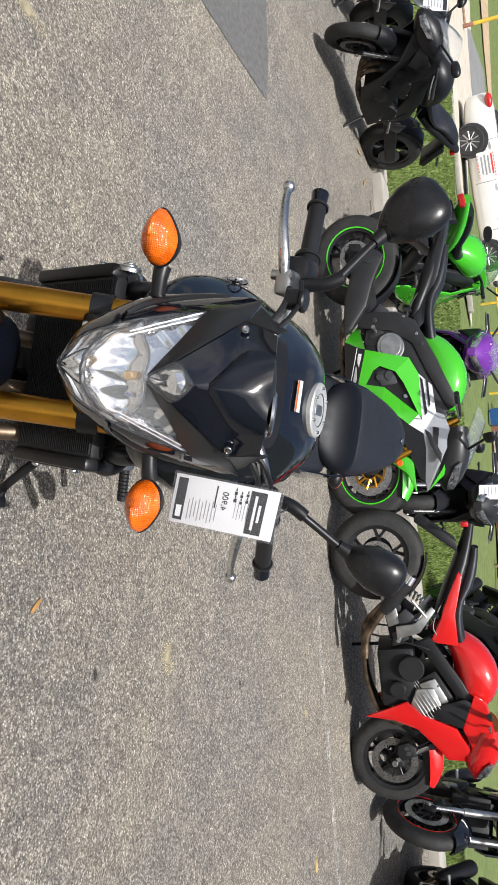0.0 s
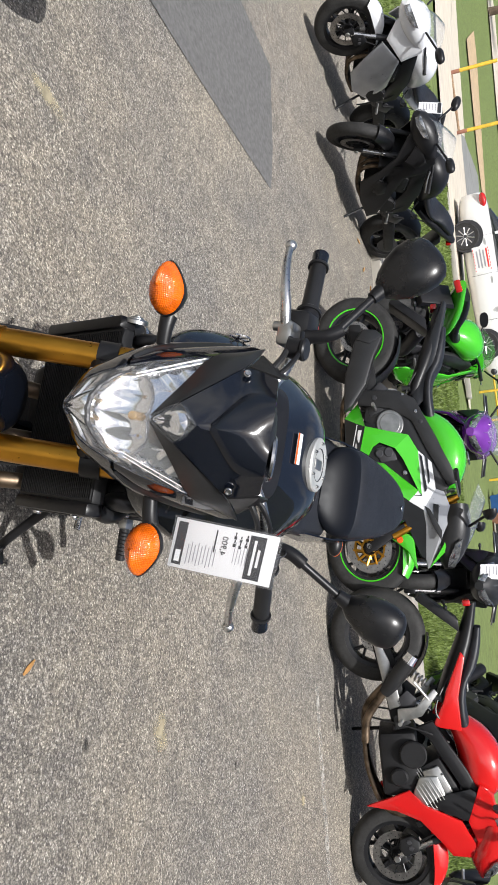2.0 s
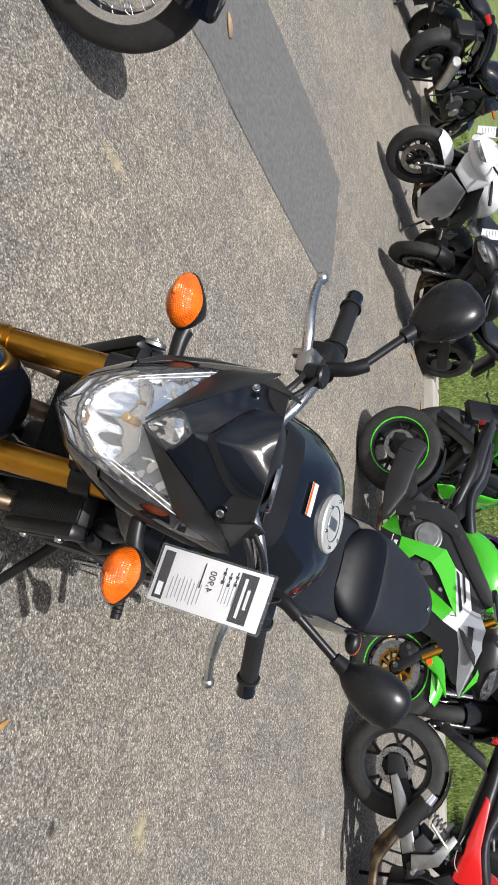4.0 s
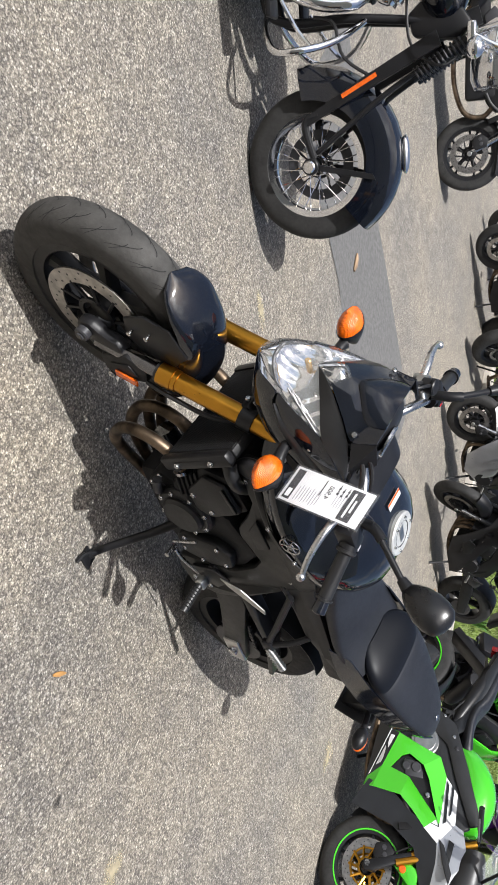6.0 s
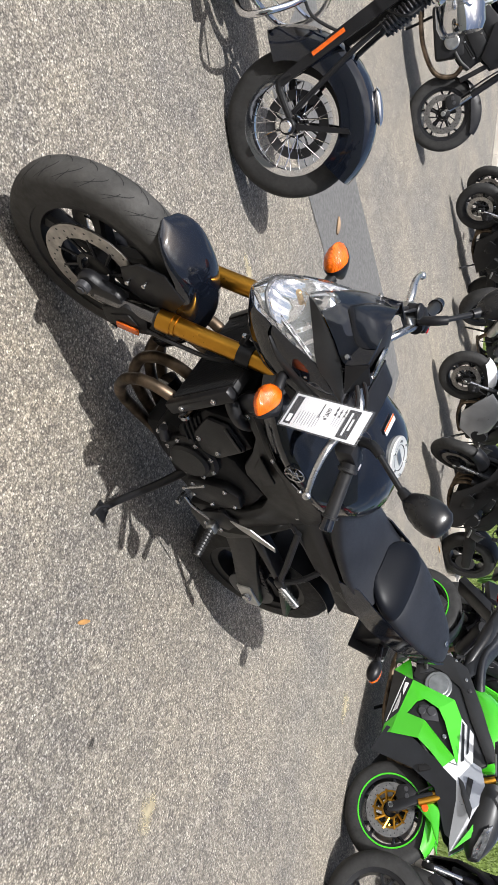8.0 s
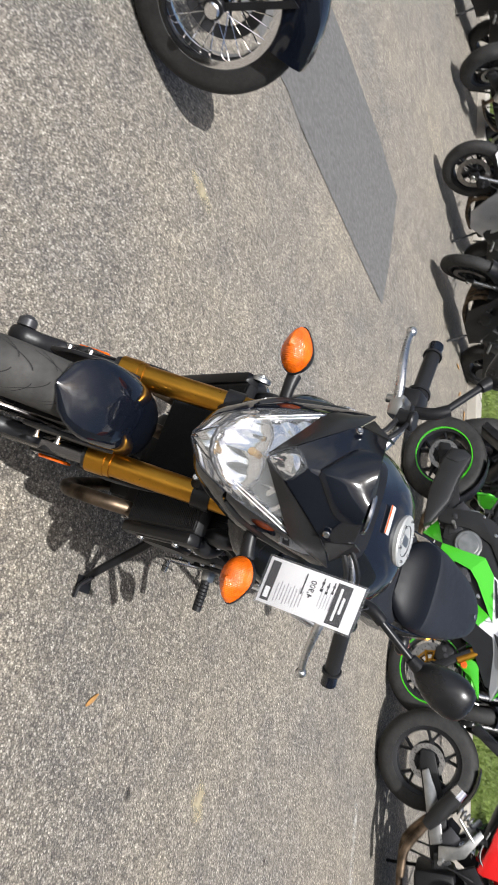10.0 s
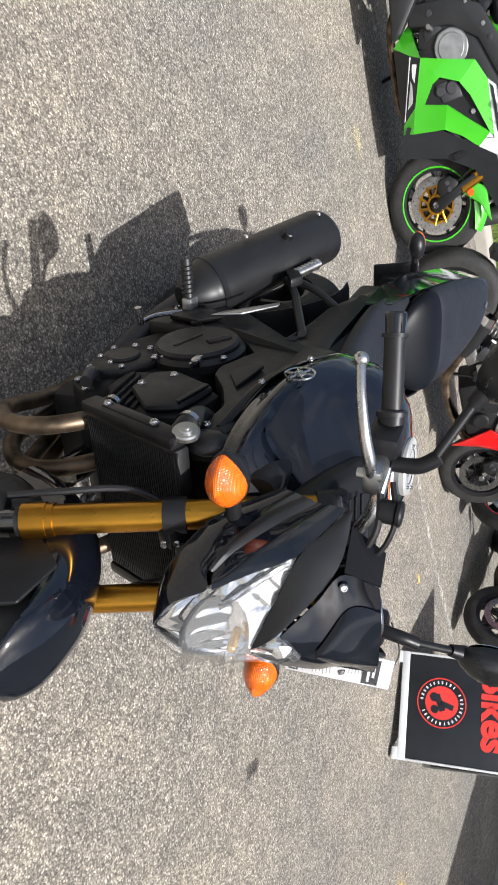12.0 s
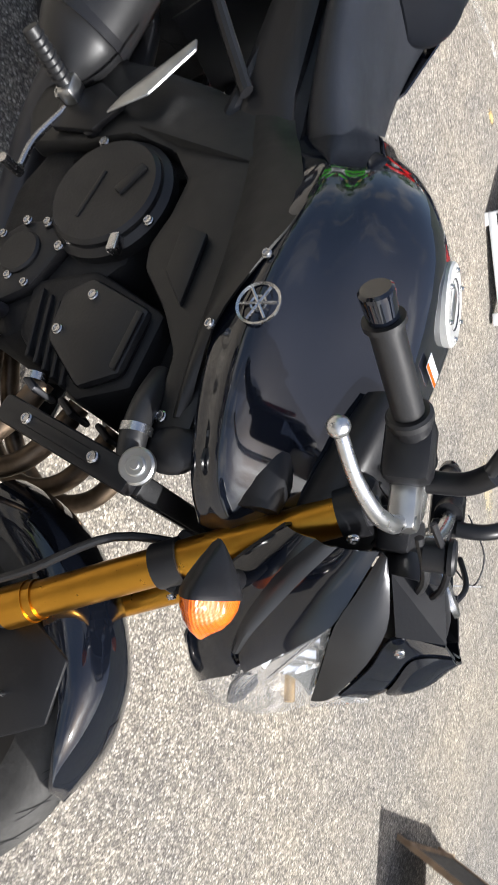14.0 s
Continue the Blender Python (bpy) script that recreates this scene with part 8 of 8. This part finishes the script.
def a_frame_sign(name, f1, f2, label, front_mat, full=True):
    """Folding board: two slanted panels in white frames, on four feet."""
    a, c = Vector((*f1, 0)), Vector((*f2, 0))
    u = (c - a).normalized()
    back = Vector((-u.y, u.x, 0))
    wd = (c - a).length
    gap, slope = 0.70, 1.12
    hgt = math.sqrt(slope * slope - (gap / 2) ** 2)
    z = ground_height(a.y) * 0.5 + ground_height(c.y) * 0.5
    rot = Matrix((u, back, Vector((0, 0, 1)))).transposed().to_4x4()
    s = thing(name, Matrix.Translation((a.x, a.y, z)) @ rot, label, "sign")
    tilt = math.atan2(gap / 2, hgt)
    for side in (0, 1):
        # panel frame: x across, y up the slope, z out of the face
        m = Matrix.Translation((0, 0, 0)) @ Matrix.Rotation(math.pi / 2 - tilt, 4, "X") if side == 0 else Matrix.Translation((wd, gap, 0)) @ Matrix.Rotation(math.pi, 4, "Z") @ Matrix.Rotation(math.pi / 2 - tilt, 4, "X")
        fm = SIGNWHITE if side == 0 else SIGNGREY
        fr = part("board_frame", moved(join(box(0, 0.03, -0.015, wd, 0.075, 0.02, 0.004), box(0, 0.075, -0.015, 0.012, slope, 0.02, 0.003), box(wd - 0.012, 0.075, -0.015, wd, slope, 0.02, 0.003), box(0, slope - 0.03, -0.015, wd, slope, 0.02, 0.004), box(0.0, -0.005, -0.018, 0.07, 0.03, 0.022, 0.004), box(wd - 0.07, -0.005, -0.018, wd, 0.03, 0.022, 0.004)), m), fm, s, "white plastic frame" if side == 0 else "grey inner side of the frame")
        pn = part("panel", moved(box(0.0125, 0.0755, -0.006, wd - 0.0125, slope - 0.0305, 0.014, 0.001), m), front_mat, s)
        if side == 0 and full:
            for body, v, size, wide in (("WE", 0.955, 0.21, 0.28), ("BUY", 0.775, 0.22, 0.35), ("Bikes", 0.580, 0.22, 0.45)):
                bm = text_mesh(body, size, 0.0008, 0.008)
                span = max(p.co.x for p in bm.verts) - min(p.co.x for p in bm.verts)
                part("lettering", moved(bm, m @ Matrix.Translation((wd / 2 - 0.02, v, 0.0155)) @ Matrix.Diagonal((wide / span, 1, 1, 1))), SIGNRED, pn, "bold red lettering")
            cx, cy = wd / 2 - 0.035, 0.275
            part("logo_ring", moved(lathe([(0.139, 0.0), (0.146, 0.0), (0.146, 0.0015), (0.139, 0.0015)], 48, "z", (cx, cy, 0.0142)), m), SIGNRED, pn)
            part("logo_disc", moved(disc((cx, cy, 0.0142), (0, 0, 1), 0.098, 0.0012, 40, 0.0003), m), SIGNRED, pn, "round red emblem")
            part("logo_shape", moved(join(disc((cx - 0.03, cy - 0.045, 0.0156), (0, 0, 1), 0.026, 0.0008, 20, 0.0001), disc((cx + 0.04, cy - 0.04, 0.0156), (0, 0, 1), 0.024, 0.0008, 20, 0.0001), moved(box(-0.05, -0.018, 0, 0.05, 0.018, 0.0008, 0), Matrix.Translation((cx, cy - 0.012, 0.0157)) @ Matrix.Rotation(0.4, 4, "Z")), moved(box(-0.016, -0.04, 0, 0.016, 0.04, 0.0008, 0), Matrix.Translation((cx + 0.012, cy + 0.03, 0.0157)) @ Matrix.Rotation(-0.3, 4, "Z"))), m), SIGNBLACK, pn)
            for k in range(27):
                ang = math.radians(-62 + k * 360 / 30 + (14 if k > 15 else 0))
                part("logo_writing", moved(moved(box(-0.0032 - 0.0012 * (k % 3), -0.0085, 0, 0.0032 + 0.0012 * (k % 2), 0.0085, 0.0009, 0), Matrix.Translation((cx + 0.119 * math.cos(ang), cy + 0.119 * math.sin(ang), 0.0142)) @ Matrix.Rotation(ang + math.pi / 2, 4, "Z")), m), SIGNWHITE, pn)
    part("hinge", rod((0.03, gap / 2, hgt - 0.01), (wd - 0.03, gap / 2, hgt - 0.01), 0.014, 10), SIGNWHITE, s)
    for x in (0.05, wd - 0.05):
        part("spreader", rod((x, gap * 0.28, hgt * 0.45), (x, gap * 0.72, hgt * 0.45), 0.006, 6), SIGNGREY, s)
    return s


def wooden_board(name, f1, f2):
    a, c = Vector((*f1, 0)), Vector((*f2, 0))
    u = (c - a).normalized()
    back = Vector((-u.y, u.x, 0))
    rot = Matrix((u, back, Vector((0, 0, 1)))).transposed().to_4x4()
    s = thing(name, Matrix.Translation(a) @ rot, "brown wooden folding board on the asphalt", "sign")
    wd, gap, hgt = (c - a).length, 0.55, 0.75
    for y0, y1 in ((0, gap / 2), (gap, gap / 2)):
        for x in (0.02, wd - 0.02):
            part("leg", loft([[(x - 0.02, y0 - 0.012, 0), (x + 0.02, y0 - 0.012, 0), (x + 0.02, y0 + 0.012, 0), (x - 0.02, y0 + 0.012, 0)], [(x - 0.02, y1 - 0.012, hgt), (x + 0.02, y1 - 0.012, hgt), (x + 0.02, y1 + 0.012, hgt), (x - 0.02, y1 + 0.012, hgt)]]), WOOD, s)
        part("board", loft([[(0.042, y0 + (y1 - y0) * 0.1 - 0.006, 0.08), (wd - 0.042, y0 + (y1 - y0) * 0.1 - 0.006, 0.08), (wd - 0.042, y0 + (y1 - y0) * 0.1 + 0.006, 0.08), (0.042, y0 + (y1 - y0) * 0.1 + 0.006, 0.08)], [(0.042, y1 - 0.006, hgt), (wd - 0.042, y1 - 0.006, hgt), (wd - 0.042, y1 + 0.006, hgt), (0.042, y1 + 0.006, hgt)]]), INK, s)
        part("rail", box(0.0, y0 - 0.012 + (y1 - y0) * 0.05, 0.03, wd, y0 + 0.012 + (y1 - y0) * 0.05, 0.075, 0.003), WOOD, s)


DRYLEAF = mat("dry_leaf", (0.42, 0.22, 0.07), 0.8, 0.0, 0.3, 25)
RAMPGREY = mat("grey_rubber_ramp", (0.075, 0.08, 0.09), 0.5, 0.0, 0.2, 6, bump=0.15)
ramp_mat()
weed("weeds", 5.50, 1.05, 0.0, 60, 0.30, 3)
a_frame_sign("sidewalk_sign", (2.475, 2.145), (2.862, 1.642), "black folding sidewalk sign with red lettering", SIGNBLACK)
wooden_board("folding_board", (2.42, -1.62), (2.98, -1.70))
chip = tagged(link("wood_chip", moved(body_loft([(-0.07, 0.008, 0.008, 0.0, 0.5), (-0.03, 0.018, 0.016, 0.0, 0.5), (0.04, 0.016, 0.014, 0.0, 0.5), (0.07, 0.006, 0.008, 0.0, 0.5)]), pose(-3.10, 1.10, 0.004, 0, 0, 112) @ Matrix.Diagonal((1.5, 1.0, 1.5, 1))), WOOD), "brown chip of wood lying on the patch", "wood chip")
tagged(link("leaf", moved(body_loft([(-0.03, 0.004, 0.004, 0.0, 0.5), (0.0, 0.012, 0.006, 0.0, 0.5), (0.035, 0.003, 0.004, 0.0, 0.5)]), pose(0.475, 0.29, 0.003, 0, 0, 35)), DRYLEAF), "dry orange leaf on the asphalt", "leaf")
for k, (x, y) in enumerate([(-3.0, 4.9), (-2.75, 5.0), (-2.6, 5.2)]):
    tagged(link("leaf", moved(body_loft([(-0.06, 0.004, 0.006, 0.0, 0.5), (0.0, 0.02, 0.012, 0.0, 0.5), (0.06, 0.003, 0.006, 0.0, 0.5)]), pose(x, y, ground_height(y) + 0.004, 0, 0, 40 * k)), DRYLEAF), "dry brown leaf beside the kerb", "leaf")

# ---- beyond the lawn ----
def car():
    c = thing("car", pose(-7.05, 16.9, far_height(-7.05, 16.9) + 0.03, 0, 0, 112.4) @ pose(0, 0, 0, -3.0, 0, 0), "white sedan with a printed door sign", "car")
    # local: forward -y, front axle y = -1.32, rear axle 1.32
    sec = [(-2.15, 0.55, 0.62, 0.30, 0.5), (-2.05, 0.76, 0.74, 0.24, 0.5), (-1.75, 0.86, 0.84, 0.20, 0.55), (-1.0, 0.90, 0.93, 0.18, 0.55), (0.0, 0.91, 0.95, 0.18, 0.55), (1.2, 0.90, 0.98, 0.19, 0.55), (1.9, 0.84, 1.0, 0.24, 0.55), (2.2, 0.74, 0.96, 0.32, 0.5), (2.28, 0.62, 0.86, 0.38, 0.5)]
    body = part("body", body_loft(sec, 10, 4.0), CARWHITE, c)
    part("cabin_glass", body_loft([(-0.95, 0.66, 0.98, 0.88, 0.3), (-0.45, 0.70, 1.28, 0.88, 0.3), (0.0, 0.71, 1.42, 0.88, 0.3), (0.8, 0.70, 1.42, 0.88, 0.3), (1.35, 0.66, 1.30, 0.90, 0.3), (1.85, 0.60, 1.02, 0.92, 0.3)], 10, 3.5), TARGLASS, body)
    part("roof", body_loft([(-0.35, 0.60, 1.36, 1.32, 0.5), (0.0, 0.64, 1.455, 1.40, 0.5), (0.8, 0.63, 1.455, 1.40, 0.5), (1.25, 0.58, 1.36, 1.32, 0.5)], 8, 3.5), CARWHITE, body)
    for sx in (1, -1):
        for y0, y1, z0, z1 in ((-0.95, -0.30, 0.96, 1.39), (0.35, 0.40, 0.95, 1.42), (1.25, 1.75, 1.0, 1.36)):
            part("pillar", rod((sx * 0.70, y0, z0), (sx * 0.66, (y0 + y1) / 2 if y0 > 0 and y0 < 1 else (y1 if y0 < 0 else y0), z1), 0.035, 8), CARWHITE, body)
        for y in (-1.32, 1.32):
            part("wheel_arch", disc((sx * 0.80, y, 0.36), (sx, 0, 0), 0.385, 0.115, 32, 0.01), INK, body)
            w_ = part("wheel", lathe([(0.0, 0.06), (0.10, 0.06), (0.215, 0.05), (0.225, 0.09), (0.225, -0.10), (0.0, -0.10)], 36, "x", (sx * 0.845 if sx > 0 else -0.845, y, 0.33), closed=False), DARKGREY, c)
            part("tyre", lathe([(0.222, -0.11), (0.30, -0.115), (0.33, -0.08), (0.33, 0.08), (0.30, 0.115), (0.222, 0.11)], 36, "x", (sx * 0.83, y, 0.33)), RUBBER, w_)
            for k in range(10):
                a = k * 2 * math.pi / 10
                part("spoke", rod((sx * 0.935, y + 0.04 * math.cos(a), 0.33 + 0.04 * math.sin(a)), (sx * 0.935, y + 0.215 * math.cos(a), 0.33 + 0.215 * math.sin(a)), 0.017, 6), ALU, w_)
        part("tail_lamp", body_at((sx * 0.74, 2.08, 0.86), (0.10, 0.17, 0.085)), REDLENS, body)
        part("headlamp", body_at((sx * 0.70, -1.92, 0.68), (0.12, 0.20, 0.075)), TARGLASS, body)
        part("fog_vent", body_at((sx * 0.68, -2.02, 0.42), (0.10, 0.10, 0.08)), INK, body)
        part("door_mirror", body_at((sx * 0.98, -0.55, 1.0), (0.10, 0.07, 0.07)), CARWHITE, body)
        for y in (-0.75, 0.35, 1.25):
            part("door_seam", box(sx * 0.905, y - 0.004, 0.32, sx * 0.9145, y + 0.004, 0.92, 0), INK, body)
        for y in (0.10, 1.02):
            part("door_handle", box(sx * 0.90, y, 0.80, sx * 0.935, y + 0.16, 0.825, 0.008), CARWHITE, body)
    part("grille", body_at((0, -2.12, 0.50), (0.42, 0.06, 0.10)), INK, body)
    part("door_sign", box(-0.9175, 0.42, 0.42, -0.9155, 1.02, 0.80, 0), CARWHITE, body)
    for k in range(4):
        part("sign_writing", box(-0.9205, 0.50 + 0.02 * (k % 2), 0.72 - 0.075 * k, -0.918, 0.95 - 0.03 * (k % 2), 0.755 - 0.075 * k, 0), SIGNRED if k == 0 else GREYINK, body)
    for k in range(8):
        part("sign_border", box(-0.9205, 0.44 + 0.07 * k, 0.425, -0.918, 0.475 + 0.07 * k, 0.445, 0), SIGNRED, body)
        part("sign_border", box(-0.9205, 0.44 + 0.07 * k, 0.775, -0.918, 0.475 + 0.07 * k, 0.795, 0), SIGNRED, body)
    part("door_sign_other_side", box(0.9155, 0.42, 0.42, 0.9175, 1.02, 0.80, 0), CARWHITE, body)


CARWHITE = mat("white_car_paint", (0.78, 0.78, 0.77), 0.2, 0.0, 0.03, 2, coat=0.8)
car()
tagged(link("car_stop_kerb", box(-10.5, 14.0, far_height(-7, 14.2) - 0.02, -3.6, 14.22, far_height(-7, 14.2) + 0.09, 0.02), CONCRETE), "low pale kerb before the parked car", "kerb", kind="structure")


def barrier_gate():
    g = thing("barrier_gate", pose(-13.3, 18.1, far_height(-13.3, 18.1), 0, 0, 35), "yellow and rust post gate beside the drive", "gate")
    for x in (-0.8, 0.8):
        p = part("post", rod((x, 0, 0), (x, 0, 1.3), 0.05, 12), YELLOW, g)
        part("rusty_base", rod((x, 0, 0.0), (x, 0, 0.28), 0.054, 12), BRICKRED, p)
    part("low_rail", rod((-0.8, 0, 0.06), (0.8, 0, 0.06), 0.035, 10), WOOD, g)


def rail_fence():
    f = thing("rail_fence", pose(-5.2, 24.0, far_height(-5.2, 24.0), 0, 0, 8), "yellow painted rail fence", "fence")
    for k in range(5):
        part("post", rod((-2.0 + 1.0 * k, 0, 0), (-2.0 + 1.0 * k, 0, 1.3), 0.045, 10), YELLOW if k != 3 else SIGNWHITE, f)
    for z in (0.55, 1.0):
        part("rail", rod((-2.0, 0, z), (2.0, 0, z), 0.035, 10), YELLOW, f)


def brick_house():
    x0, x1, y0 = -2.6, 3.4, 28.3
    z = far_height(0, 28.3) - 0.05
    hh = 3.2
    h = thing("house", Matrix.Translation((0, y0, z)), "red brick house with dark windows", "house")
    part("wall", box(x0, 0, 0, x1, 6, hh, 0.01), BRICKRED, h)
    part("roof", loft([[(x0 - 0.3, -0.3, hh), (x1 + 0.3, -0.3, hh), (x1 + 0.3, 6.3, hh), (x0 - 0.3, 6.3, hh)], [(x0 + 0.5, 2.8, hh + 1.3), (x1 - 0.5, 2.8, hh + 1.3), (x1 - 0.5, 3.2, hh + 1.3), (x0 + 0.5, 3.2, hh + 1.3)]]), DARKGREY, h)
    for k in range(4):
        xx = x0 + 0.55 + 1.4 * k
        wn_ = part("window", box(xx, -0.05, 0.25, xx + 0.95, 0.02, 2.3, 0.01), DARKGREY, h)
        part("pane", box(xx + 0.06, -0.065, 0.31, xx + 0.89, -0.052, 2.24, 0.0), TARGLASS, wn_)
        part("sill", box(xx - 0.05, -0.12, 0.19, xx + 1.0, -0.001, 0.245, 0.01), CONCRETE, wn_)
    n_ = 0
    bricks = bpy.data.meshes.new("brick")
    bmk = box(-0.11, -0.006, -0.034, 0.11, 0.006, 0.034, 0.003)
    bmk.to_mesh(bricks)
    bmk.free()
    bricks.materials.append(BRICKRED)
    return h


def porch_house():
    z = far_height(7.0, 28) - 0.05
    h = thing("house", Matrix.Translation((7.0, 28.6, z)), "beige house with a timber porch", "house")
    part("wall", box(-3.2, 0, 0, 6, 5, 3.0, 0.01), WALLPAINT, h)
    part("roof", loft([[(-3.5, -0.4, 3.0), (6.3, -0.4, 3.0), (6.3, 5.4, 3.0), (-3.5, 5.4, 3.0)], [(-2.5, 2.3, 4.2), (5.3, 2.3, 4.2), (5.3, 2.7, 4.2), (-2.5, 2.7, 4.2)]]), DARKGREY, h)
    for x in (-1.5, 1.2, 3.8):
        wn_ = part("window", box(x, -0.05, 0.9, x + 1.0, 0.01, 2.0, 0.01), SIGNWHITE, h)
        part("pane", box(x + 0.07, -0.06, 0.97, x + 0.93, -0.052, 1.93, 0), TARGLASS, wn_)
    b = thing("bench", Matrix.Translation((3.4, 26.2, far_height(3.4, 26.2))), "weathered wooden bench on the lawn", "bench")
    for k in range(4):
        part("seat_slat", box(-0.8, 0.1 * k, 0.42, 0.8, 0.1 * k + 0.085, 0.46, 0.005), WOOD, b)
    for k in range(3):
        part("back_slat", box(-0.8, 0.40, 0.55 + 0.13 * k, 0.8, 0.43, 0.65 + 0.13 * k, 0.005), WOOD, b)
    for x in (-0.7, 0.7):
        part("leg", box(x - 0.04, 0.02, 0, x + 0.04, 0.08, 0.42, 0.005), WOOD, b)
        part("leg", box(x - 0.04, 0.36, 0, x + 0.04, 0.42, 0.95, 0.005), WOOD, b)


def bin_blue():
    b = thing("waste_bin", Matrix.Translation((-2.6, 26.2, far_height(-2.6, 26.2))), "blue plastic waste bin on the lawn", "bin")
    part("body", loft([[(-0.28, -0.28, 0.05), (0.28, -0.28, 0.05), (0.28, 0.28, 0.05), (-0.28, 0.28, 0.05)], [(-0.36, -0.36, 0.98), (0.36, -0.36, 0.98), (0.36, 0.36, 0.98), (-0.36, 0.36, 0.98)]]), BLUEBOX, b)
    part("lid", box(-0.39, -0.39, 0.98, 0.39, 0.39, 1.05, 0.02), BLUEBOX, b)
    for x in (-0.26, 0.26):
        part("wheel", rod((x - 0.03, 0.26, 0.1), (x + 0.03, 0.26, 0.1), 0.1, 14), RUBBER, b)


def tree(name, x, y, tall, wide, seed):
    r = random.Random(seed)
    z = far_height(x, y) - 0.1
    t = thing(name, Matrix.Translation((x, y, z)), "broad green leafy tree in the distance", "tree", "trees")
    trunk = [tube([(0, 0, 0), (0.1, 0.05, tall * 0.25), (0.0, 0.1, tall * 0.5)], [tall * 0.035, tall * 0.028, tall * 0.016], 8)]
    for k in range(6):
        a = k * 1.05 + r.random()
        trunk.append(tube([(0.03, 0.05, tall * (0.28 + 0.03 * k)), (math.cos(a) * wide * 0.35, math.sin(a) * wide * 0.35, tall * (0.45 + 0.05 * k)), (math.cos(a) * wide * 0.7, math.sin(a) * wide * 0.7, tall * (0.55 + 0.06 * k))], [tall * 0.013, tall * 0.008, tall * 0.003], 6))
    part("trunk", join(*trunk), BARK, t)
    verts, faces = [], []
    clumps = [(Vector((r.gauss(0, 0.42) * wide, r.gauss(0, 0.42) * wide, tall * r.uniform(0.38, 0.98))), r.uniform(0.12, 0.26) * wide) for _ in range(45)]
    for c, rad in clumps:
        for _ in range(70):
            d = Vector((r.gauss(0, 1), r.gauss(0, 1), r.gauss(0, 0.8))).normalized() * rad * r.uniform(0.6, 1.05)
            p, s = c + d, wide * 0.028 * r.uniform(0.7, 1.4)
            a, b_ = Vector((r.gauss(0, 1), r.gauss(0, 1), r.gauss(0, 1))).normalized() * s, Vector((r.gauss(0, 1), r.gauss(0, 1), r.gauss(0, 1))).normalized() * s
            i = len(verts)
            verts += [p - a, p + b_, p + a, p - b_]
            faces.append((i, i + 1, i + 2, i + 3))
    me = bpy.data.meshes.new("crown")
    me.from_pydata(verts, [], faces)
    me.materials.append(LEAF)
    cr = new("crown", me)
    cr.parent = t


barrier_gate()
rail_fence()
brick_house()
porch_house()
bin_blue()
for k, (x, y, tl, wd) in enumerate([(-52, 62, 11, 4.5), (-40, 70, 12, 5), (-64, 50, 12, 5), (-18, 62, 13, 5.5), (-6, 60, 12, 5), (12, 48, 11, 4.5), (20, 42, 10, 4.5), (-30, 80, 13, 6)]):
    tree("tree", x, y, tl, wd, 70 + k)
# leafy seedlings at the kerb
for k, (x, y) in enumerate([(-4.6, 7.2), (-4.3, 7.5), (1.2, 6.3), (1.5, 6.1)]):
    weed("weeds", x, y, far_height(x, y), 26, 0.32, 90 + k)


def tree_belt(name, y0, x0, x1, count, seed):
    """Distant woods: many small uneven clumps."""
    r = random.Random(seed)
    verts, faces = [], []
    for _ in range(count):
        x, y = r.uniform(x0, x1), y0 + r.uniform(0, 18)
        base = far_height(x, y)
        crown = 5.5 + 3.5 * noise.noise((x * 0.06, y * 0.06, seed)) + 2.0 * noise.noise((x * 0.25, 0, seed))
        z, q = base + crown * r.random() ** 0.6, r.uniform(0.5, 1.3)
        i = len(verts)
        for _k in range(4):
            verts.append((x + r.uniform(-q, q), y + r.uniform(-q, q), z + r.uniform(-q, q)))
        faces += [(i, i + 1, i + 2), (i, i + 2, i + 3), (i + 1, i + 2, i + 3)]
    me = bpy.data.meshes.new(name)
    me.from_pydata(verts, [], faces)
    me.materials.append(LEAF)
    return tagged(new(name, me), "distant belt of green trees beyond the road", "woods", kind="stuff")


tree_belt("far_woods", 105.0, -120.0, 70.0, 16000, 8)
